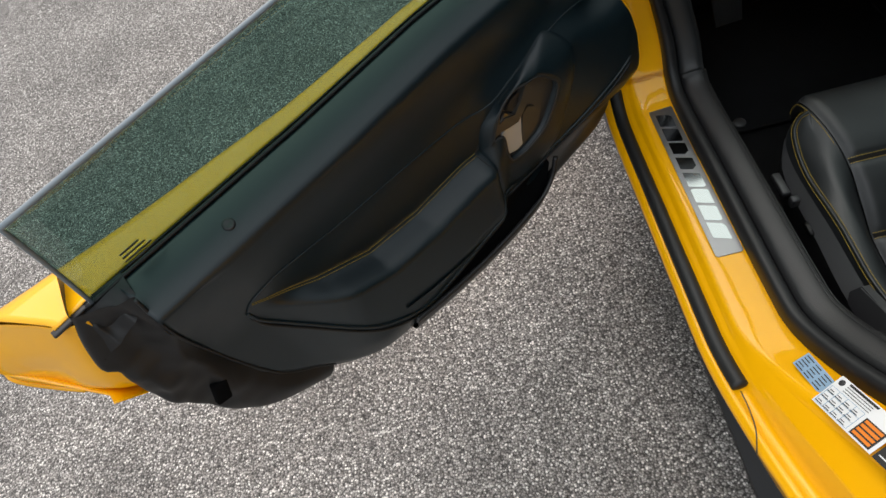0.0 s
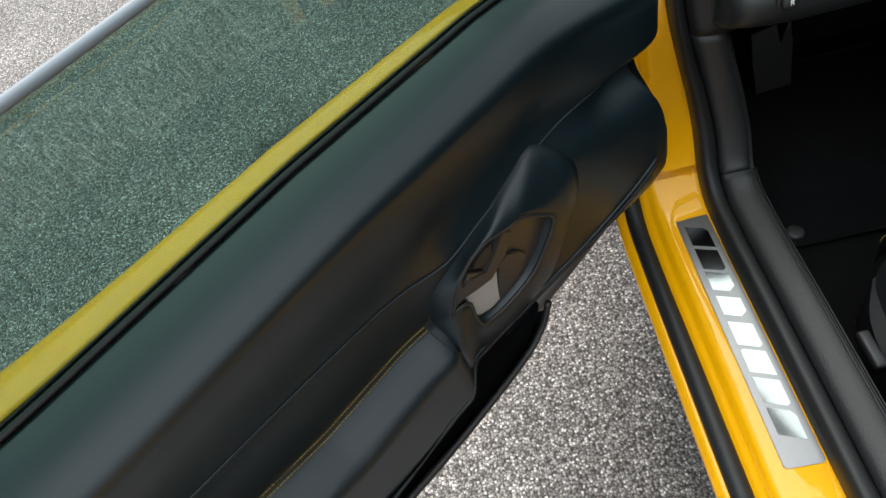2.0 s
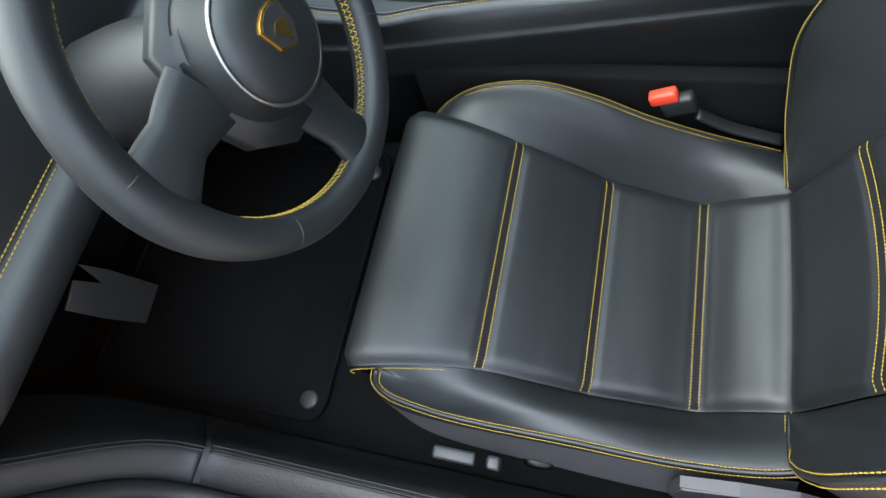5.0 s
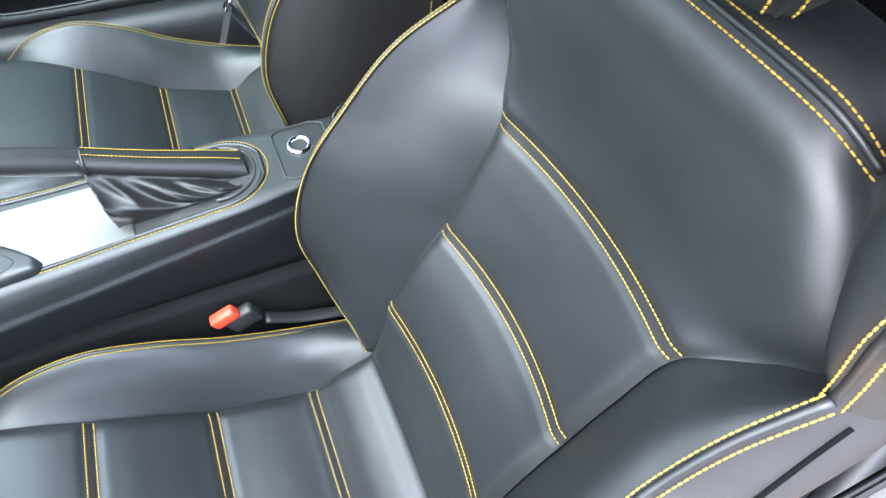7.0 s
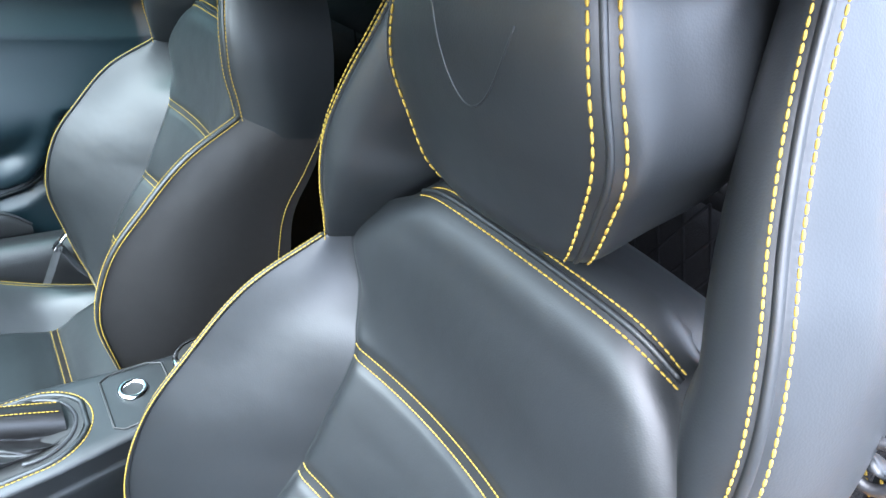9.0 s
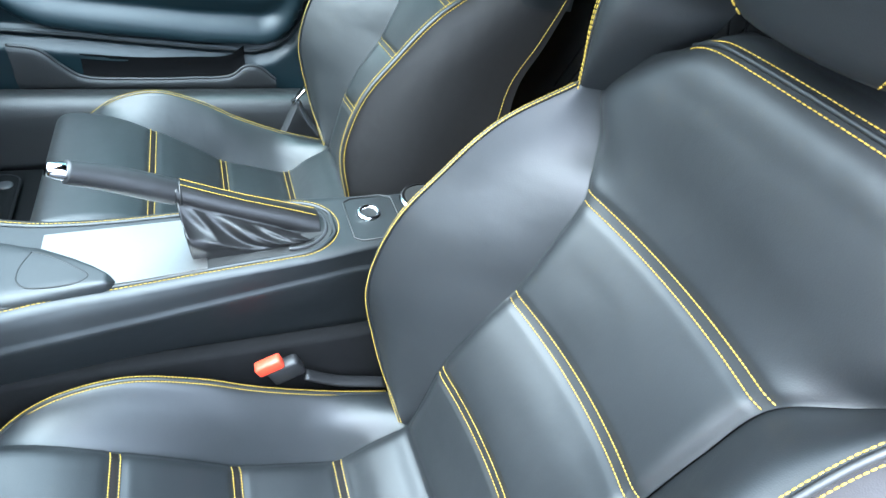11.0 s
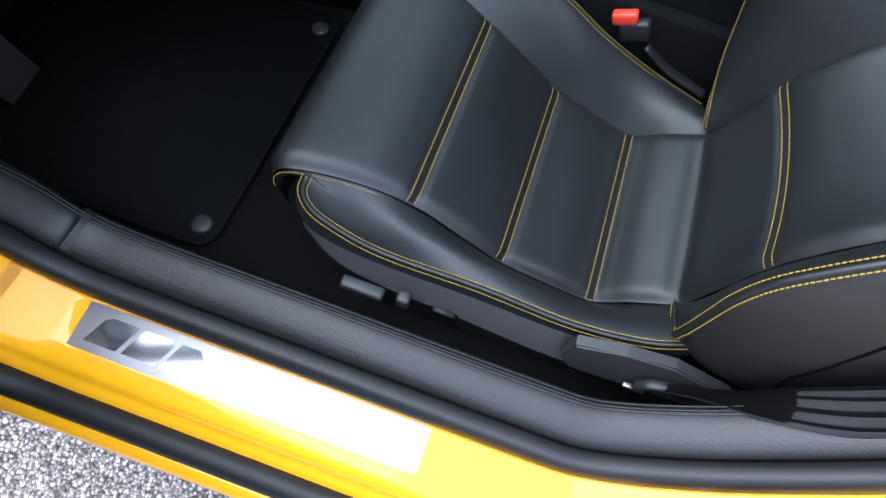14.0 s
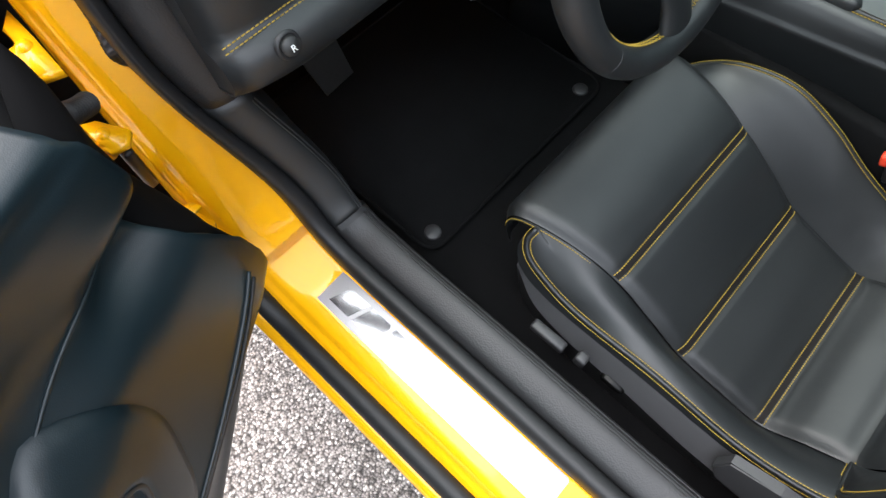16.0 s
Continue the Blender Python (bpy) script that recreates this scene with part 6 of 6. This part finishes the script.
part("pocket_shade", loft([[dr(s, inner_off(s, z + 0.05) + 0.004, z + 0.06) for s, z in LIP], [dr(s, 0.010, z + 0.01) for s, z in LIP], [dr(s, 0.03, z - 0.03) for s, z in LIP]], 40, 8), MATTBLACK, inner)

# door handle surround, cup, pull lever
SUR = [(0.512, 0.64), (0.498, 0.69), (0.455, 0.722), (0.397, 0.742), (0.339, 0.756), (0.292, 0.764), (0.262, 0.73), (0.252, 0.66), (0.275, 0.585), (0.315, 0.51), (0.37, 0.475), (0.44, 0.470), (0.50, 0.50), (0.515, 0.57)]
REC = [(0.494, 0.655), (0.471, 0.705), (0.448, 0.728), (0.422, 0.736), (0.393, 0.729), (0.367, 0.725), (0.336, 0.697), (0.315, 0.668), (0.331, 0.625), (0.363, 0.582), (0.396, 0.567), (0.426, 0.561), (0.457, 0.568), (0.466, 0.599), (0.467, 0.639), (0.472, 0.651)]
LEV = [(0.395, 0.725), (0.381, 0.711), (0.395, 0.679), (0.425, 0.651), (0.449, 0.656), (0.473, 0.664), (0.492, 0.656), (0.475, 0.696), (0.465, 0.703), (0.472, 0.681), (0.454, 0.687), (0.43, 0.674), (0.413, 0.695)]
CUP = [(0.464, 0.646), (0.45, 0.653), (0.426, 0.646), (0.409, 0.658), (0.416, 0.613), (0.417, 0.577), (0.433, 0.573), (0.455, 0.58), (0.463, 0.601), (0.467, 0.624)]


def ring_on(poly, k, lift, n=64):
    c = np.mean(np.array(poly), axis=0)
    return [on_door(c[0] + (s - c[0]) * k, c[1] + (z - c[1]) * k, lift) for s, z in even([(p[0], p[1]) for p in poly + poly[:1]], n)]


def hoff(s):
    return 0.005 + 0.17 * (0.49 - s)


def ring_h(poly, k, lift, n=64):
    c = np.mean(np.array(poly), axis=0)
    return [dr(c[0] + (s - c[0]) * k, hoff(c[0] + (s - c[0]) * k) + lift, c[1] + (z - c[1]) * k) for s, z in even([(p[0], p[1]) for p in poly + poly[:1]], n)]


def blend_rings(k, lift):
    return [tuple(Vector(a).lerp(Vector(c), k) + DN * lift) for a, c in zip(ring_on(SUR, 1, 0), ring_h(REC, 1.05, 0))]


handle = part("handle_surround", grid([ring_on(SUR, 1.01, -0.003), ring_on(SUR, 1.0, 0.004), blend_rings(0.2, 0.009), blend_rings(0.6, 0.015), blend_rings(0.92, 0.018), ring_h(REC, 1.03, 0.018), ring_h(REC, 1.0, 0.014), ring_h(REC, 0.98, 0.002)]), DOORSKIN, door, "black door handle surround")
part("handle_recess", grid([ring_h(REC, 1.0, 0.0045), ring_h(REC, 0.6, 0.0035), ring_h(REC, 0.02, 0.003)]), DARKMETAL, handle, "dark satin metal handle recess")
part("recess_rim", tube(ring_h(REC, 1.0, 0.0165), 0.0030, 90, 8), BLACKPRINT, handle)
SHD = [(0.407, 0.656), (0.392, 0.664), (0.375, 0.652), (0.36, 0.629), (0.367, 0.605), (0.39, 0.586), (0.416, 0.577), (0.415, 0.614)]
LIT = [(0.452, 0.697), (0.43, 0.674), (0.444, 0.668), (0.473, 0.678)]
LCK = [(0.432, 0.714), (0.408, 0.718), (0.413, 0.695), (0.429, 0.682), (0.446, 0.698)]


def plate_h(poly, lo, hi):
    """A flat piece of the handle standing from lo to hi over the panel."""
    bmp = bmesh.new()
    a = [bmp.verts.new(dr(s, hoff(s) + lo, z)) for s, z in poly]
    c = [bmp.verts.new(dr(s, hoff(s) + hi, z)) for s, z in poly]
    top = bmp.faces.new(c)
    for k in range(len(poly)):
        bmp.faces.new((a[k], a[(k + 1) % len(poly)], c[(k + 1) % len(poly)], c[k]))
    bmesh.ops.bevel(bmp, geom=list(top.edges), offset=0.0012, segments=2, affect="EDGES")
    return bmp


part("handle_cup", plate_h(CUP, 0.003, 0.0085), CUPMETAL, handle, "satin metal pull cup", smooth=False)
# raised dark plate stands in for the shade inside the cup
part("cup_shade", plate_h(SHD, 0.003, 0.0092), DARKMETAL, handle, smooth=False)
lev = part("pull_lever", plate_h(LEV, 0.003, 0.0150), DARKMETAL, handle, "dark metal pull lever", smooth=False)
# paler plate stands in for the bright glint along the lever
part("lever_highlight", plate_h(LIT, 0.003, 0.0120), TRAYMETAL, lev, smooth=False)
part("lock_slide", plate_h(LCK, 0.003, 0.0110), PLASTIC, lev, smooth=False)

# outer skin: the shoulder widens towards the rear
SHOULDER = ([0.02, 0.30, 0.48, 0.59, 0.70, 0.81, 0.90, 0.97, 1.055, 1.157, 1.23, 1.30], [0.083, 0.090, 0.096, 0.098, 0.106, 0.114, 0.127, 0.135, 0.147, 0.168, 0.190, 0.205])
FOLD = ([0.02, 0.76, 0.83, 0.92, 1.01, 1.13, 1.30], [0.063, 0.068, 0.075, 0.082, 0.087, 0.101, 0.130])
rows = []
for i in range(110):
    f = i / 109
    s = 0.02 + 1.21 * f
    zt = belt_z(min(s, 1.15)) + 0.002
    zl = low_z(min(s, 1.12)) if s < 1.12 else float(np.interp(s, [1.12, 1.18, 1.23], [0.70, 0.78, 0.83]))
    sh, fo = float(np.interp(s, *SHOULDER)), float(np.interp(s, *FOLD))
    prof = spline([(-0.0495, zt), (-fo, zt - 0.001), (-0.45 * fo - 0.55 * sh, zt - 0.006), (-sh, zt - 0.024), (-sh - 0.012, zt - 0.060), (-sh - 0.015, zt - 0.40 * (zt - zl)), (-sh - 0.005, zl + 0.25 * (zt - zl)), (-sh + 0.035, zl + 0.03), (-0.06, zl + 0.003), (-0.035, zl + 0.01)], 60)
    row = []
    for o, z in prof:
        end = 1.192 + 0.55 * max(0.0, -o - 0.06) + 0.045 * ease((zt - 0.03 - z) / 0.08)
        row.append(dr(0.02 + (end - 0.02) * f, o, z))
    rows.append(row)
part("outer_skin", grid(rows), YELLOW, door, "glossy yellow outer door skin", solid=0.002)
# the rear end slopes back under the shoulder and curls in at its lower lip
end_cols = [[(1.160, -0.030, 0.975), (1.172, -0.032, 0.92), (1.180, -0.030, 0.84), (1.165, -0.035, 0.78)],
            [(1.186, -0.050, 0.976), (1.202, -0.050, 0.92), (1.214, -0.045, 0.84), (1.19, -0.05, 0.80)],
            [(1.208, -0.090, 0.975), (1.229, -0.088, 0.91), (1.243, -0.085, 0.835), (1.215, -0.09, 0.81)],
            [(1.225, -0.120, 0.972), (1.251, -0.122, 0.90), (1.264, -0.130, 0.805), (1.235, -0.12, 0.795)],
            [(1.243, -0.152, 0.967), (1.273, -0.157, 0.90), (1.288, -0.165, 0.815), (1.26, -0.15, 0.80)],
            [(1.262, -0.186, 0.950), (1.298, -0.194, 0.90), (1.313, -0.200, 0.85), (1.28, -0.18, 0.81)],
            [(1.264, -0.200, 0.925), (1.300, -0.210, 0.89), (1.312, -0.212, 0.86), (1.28, -0.19, 0.82)]]
rear_end = part("rear_end", loft([[dr(*p) for p in c] for c in end_cols], 50, 30), YELLOW, door, "yellow rear end of the door", solid=0.002)
part("end_lip", tube([dr(c[2][0] + 0.001, c[2][1], c[2][2]) for c in end_cols[3:]], 0.0045, 40, 8), YELLOW, rear_end)
# front end of the door: soft cover and yellow flange
rows = []
for j in range(40):
    z = 0.33 + 0.55 * j / 39
    a, c = Vector(dr(front_s(z) + 0.004, inner_off(front_s(z) + 0.004, z) - 0.003, z)), Vector(dr(0.012, -0.030, z))
    mid = a.lerp(c, 0.5) - DS * 0.008 + DN * 0.006 * math.sin(j * 0.9)
    rows.append(spline([tuple(a), tuple(mid), tuple(c), dr(0.03, -0.10, z)], 14))
part("front_cover", grid(rows), MATTBLACK, door, "soft black cover on the door's front end", solid=0.002)
part("front_flange", grid([[dr(-0.010 + 0.002 * math.sin(j / 5), o, 0.54 + 0.245 * j / 29) for o in np.linspace(-0.063, -0.063 + 0.016 * math.sin(math.pi * (0.08 + 0.84 * j / 29)) ** 0.5, 4)] for j in range(30)]), YELLOW, door, "thin yellow door flange", solid=0.004)
part("front_gaiter", loft([[dr(0.135, -0.048, 0.908), dr(0.07, -0.052, 0.895), dr(0.0, -0.052, 0.868)], [dr(0.135, -0.012, 0.898), dr(0.06, -0.02, 0.882), dr(0.005, -0.036, 0.856)], [dr(0.135, 0.040, 0.866), dr(0.085, 0.010, 0.852), dr(0.02, -0.025, 0.830)]], 24, 18), RUBBER, door, "crumpled black rubber door cover")
# rear end cover, soft black, with a clip
TS = [(1.105, 0.984), (1.114, 0.90), (1.111, 0.79), (1.087, 0.655), (1.064, 0.588), (1.00, 0.515)]
TE = [(1.168, 0.992), (1.197, 0.925), (1.201, 0.895), (1.192, 0.868), (1.201, 0.835), (1.200, 0.785), (1.178, 0.701), (1.160, 0.622), (1.117, 0.547), (1.03, 0.475)]
lerp2 = lambda k: [((1 - k) * a[0] + k * c[0], (1 - k) * a[1] + k * c[1]) for a, c in zip(even(TS, 24), even(TE, 24))]
tail = loft([[dr(s, inner_off(s, z) - 0.002, z) for s, z in lerp2(0.0)], [dr(s, -0.012, z) for s, z in lerp2(0.35)], [dr(s, -0.018, z) for s, z in lerp2(0.75)], [dr(s, -0.030, z) for s, z in lerp2(1.0)],
             [dr(s - 0.004, -0.055, z + 0.004) for s, z in lerp2(1.0)], [dr(s - 0.03, -0.10, z + 0.02) for s, z in lerp2(1.0)]], 80, 40)
for v in tail.verts:
    sd_ = (v.co - HINGE).dot(DS)
    w = 0.020 * (0.25 - abs(noise.noise(Vector((sd_ * 16, v.co.z * 7, 2.0))))) + 0.006 * noise.noise(v.co * 30)
    v.co += (DN + DS * 0.5) * w * ease((v.co.z - 0.50) / 0.3)
part("cover_seam", tube([dr(s, inner_off(s, z) + 0.0005, z) for s, z in even(TS, 40)], 0.0026, 70, 8), RUBBER, door)
part("rear_cover", tail, RUBBER, door, "crumpled soft black end cover")
top_c = loft([[dr(1.095, -0.047, 0.981), dr(1.14, -0.050, 0.984), dr(1.176, -0.052, 0.976)], [dr(1.10, -0.020, 0.976), dr(1.145, -0.030, 0.968), dr(1.185, -0.036, 0.955)], [dr(1.106, 0.004, 0.962), dr(1.15, -0.010, 0.935), dr(1.190, -0.026, 0.915)]], 40, 40)
for v in top_c.verts:
    v.co += (DN + Vector((0, 0, 0.6))) * (0.009 * (0.5 - abs(math.sin((v.co - HINGE).dot(DS) * 95 + 3 * v.co.z))) * ease((0.978 - v.co.z) / 0.02) + 0.003 * noise.noise(v.co * 40))
part("cover_top", top_c, RUBBER, door, "folded top of the soft end cover")
clip = part("cover_clip", box(0, 0, 0, 0.014, 0.026, 0.046, 0.004), MATTBLACK, door)
clip.data.transform(basis(dr(1.148, -0.014, 0.714), DN, DS) @ pose(0, 0, 0, -22, 0, 0))
part("latch_tab", box(0, 0, 0, 0.060, 0.012, 0.005, 0.002), PLASTIC, door).data.transform(basis(dr(1.168, -0.048, 0.980), DS, DN))
# waist seal and window
bw = [(s, belt_z(s)) for s in np.linspace(0.05, 1.15, 40)]
part("waist_seal", tube([dr(s, -0.0425, z - 0.001) for s, z in bw], 0.0034, 80, 8, flat=0.9), RUBBER, door, "black rubber window seal")
part("waist_seal", tube([dr(s, -0.0485, z + 0.001) for s, z in bw], 0.0014, 80, 8), RUBBER, door)


def pane_pt(s, k, th):
    """A point of the window, k from the seal (0) to its upper edge (1)."""
    z0, z1 = belt_z(s) - 0.01, 1.160 + 0.0265 * (s - 0.3)
    return dr(s - 0.03 * k, -0.046 + (0.080 + 0.025 * (s - 0.3)) * k - 0.010 * math.sin(math.pi * k) + th, z0 + (z1 - z0) * k)


def pane_limit(s):
    return float(np.interp(s, [0.08, 0.20, 0.30, 1.2], [0.25, 0.75, 1.0, 1.0]))


S = [0.08 + (1.143 - 0.08) * i / 40 for i in range(41)]
rf = [[pane_pt(s, pane_limit(s) * j / 12, 0.002) for j in range(13)] for s in S]
rb = [[pane_pt(s, pane_limit(s) * j / 12, -0.002) for j in range(13)] for s in S]
bmg = bmesh.new()
grid(rf, bm=bmg)
grid([r[::-1] for r in rb], bm=bmg)
bmesh.ops.remove_doubles(bmg, verts=bmg.verts, dist=1e-5)
be = [e for e in bmg.edges if e.is_boundary]
bmesh.ops.bridge_loops(bmg, edges=be)
pane = part("window_pane", bmg, GLASS, door, "green tinted side window glass")
edge_l = [pane_pt(s, pane_limit(s), 0) for s in S] + [pane_pt(1.143, 1 - k / 12, 0) for k in range(1, 13)]
part("pane_edge", tube(edge_l, 0.0031, smooth=False, seg=6, flat=1.0), EDGE, pane, "ground grey glass edge")
# small print in the corner of the window
for i in range(4):
    a, b2 = pane_pt(1.085, 0.10 + 0.04 * i, 0.0032), pane_pt(1.04 + 0.006 * i, 0.10 + 0.04 * i, 0.0032)
    part("text_bar", tube([a, b2], 0.0013, smooth=False, seg=5), BLACKPRINT, pane)

# door mirror
mir = thing("door_mirror", (0.25, 1.15, 0.88), "yellow door mirror on a curved stalk", "mirror")
A0, A1 = Vector((0.222, 1.072, 0.872)), Vector((0.300, 1.134, 0.866))
secs = []
for f, cx in ((0.0, 0.0), (0.35, 0.0), (0.7, 0.0), (1.0, 0.0), (1.4, 0.0), (1.9, 0.0)):
    mid = (A0 + A1) / 2 + Vector((0.033, 0.052, 0.062)) * f
    hw = (A1 - A0) * 0.5 * (1 - 0.03 * f)
    th = 0.018
    ring = []
    for k in range(20):
        a = 2 * math.pi * k / 20
        ring.append(tuple(mid + hw * (abs(math.cos(a)) ** 0.35 * (1 if math.cos(a) > 0 else -1)) + Vector((0.0, -0.2, 1)).normalized() * th * (abs(math.sin(a)) ** 0.35 * (1 if math.sin(a) > 0 else -1))))
    secs.append(ring)
stk = part("stalk", grid(secs, closed_v=True), YELLOW, mir)
j0 = [tuple(Vector(p) + (Vector(p) - sum((Vector(q) for q in secs[3]), Vector()) / 20) * 0.02) for p in secs[3]]
part("stalk_joint", tube(j0 + j0[:1], 0.0018, smooth=False, seg=6, caps=False), BLACKPRINT, stk)
HM = basis((0.2134, 1.2337, 0.9785), (-0.892, 0.452, 0.0), (-0.040, -0.079, 0.996))
rows = []
for i, (k, d) in enumerate(((0.90, -0.010), (1.0, -0.012), (1.05, 0.0), (1.05, 0.03), (0.95, 0.06), (0.7, 0.085), (0.3, 0.098), (0.02, 0.10))):
    rows.append([tuple(HM @ Vector((0.105 * k * (abs(math.cos(a)) ** 0.75) * (1 if math.cos(a) > 0 else -1), 0.062 * k * (abs(math.sin(a)) ** 0.75) * (1 if math.sin(a) > 0 else -1), -d))) for a in [2 * math.pi * q / 36 for q in range(36)]])
flipm = (HM.to_3x3() @ Vector((0, 0, 1))).y > 0
if flipm:
    rows = [[tuple(HM @ (Matrix.Diagonal((1, 1, -1, 1)) @ (HM.inverted() @ Vector(p)))) for p in r] for r in rows]
hs = part("housing", grid(rows, closed_v=True), YELLOW, mir)
bmq = bmesh.new()
bmq.faces.new([bmq.verts.new(p) for p in rows[0]])
part("mirror_glass", bmq, MIRROR, hs, "bluish mirror glass", smooth=False)
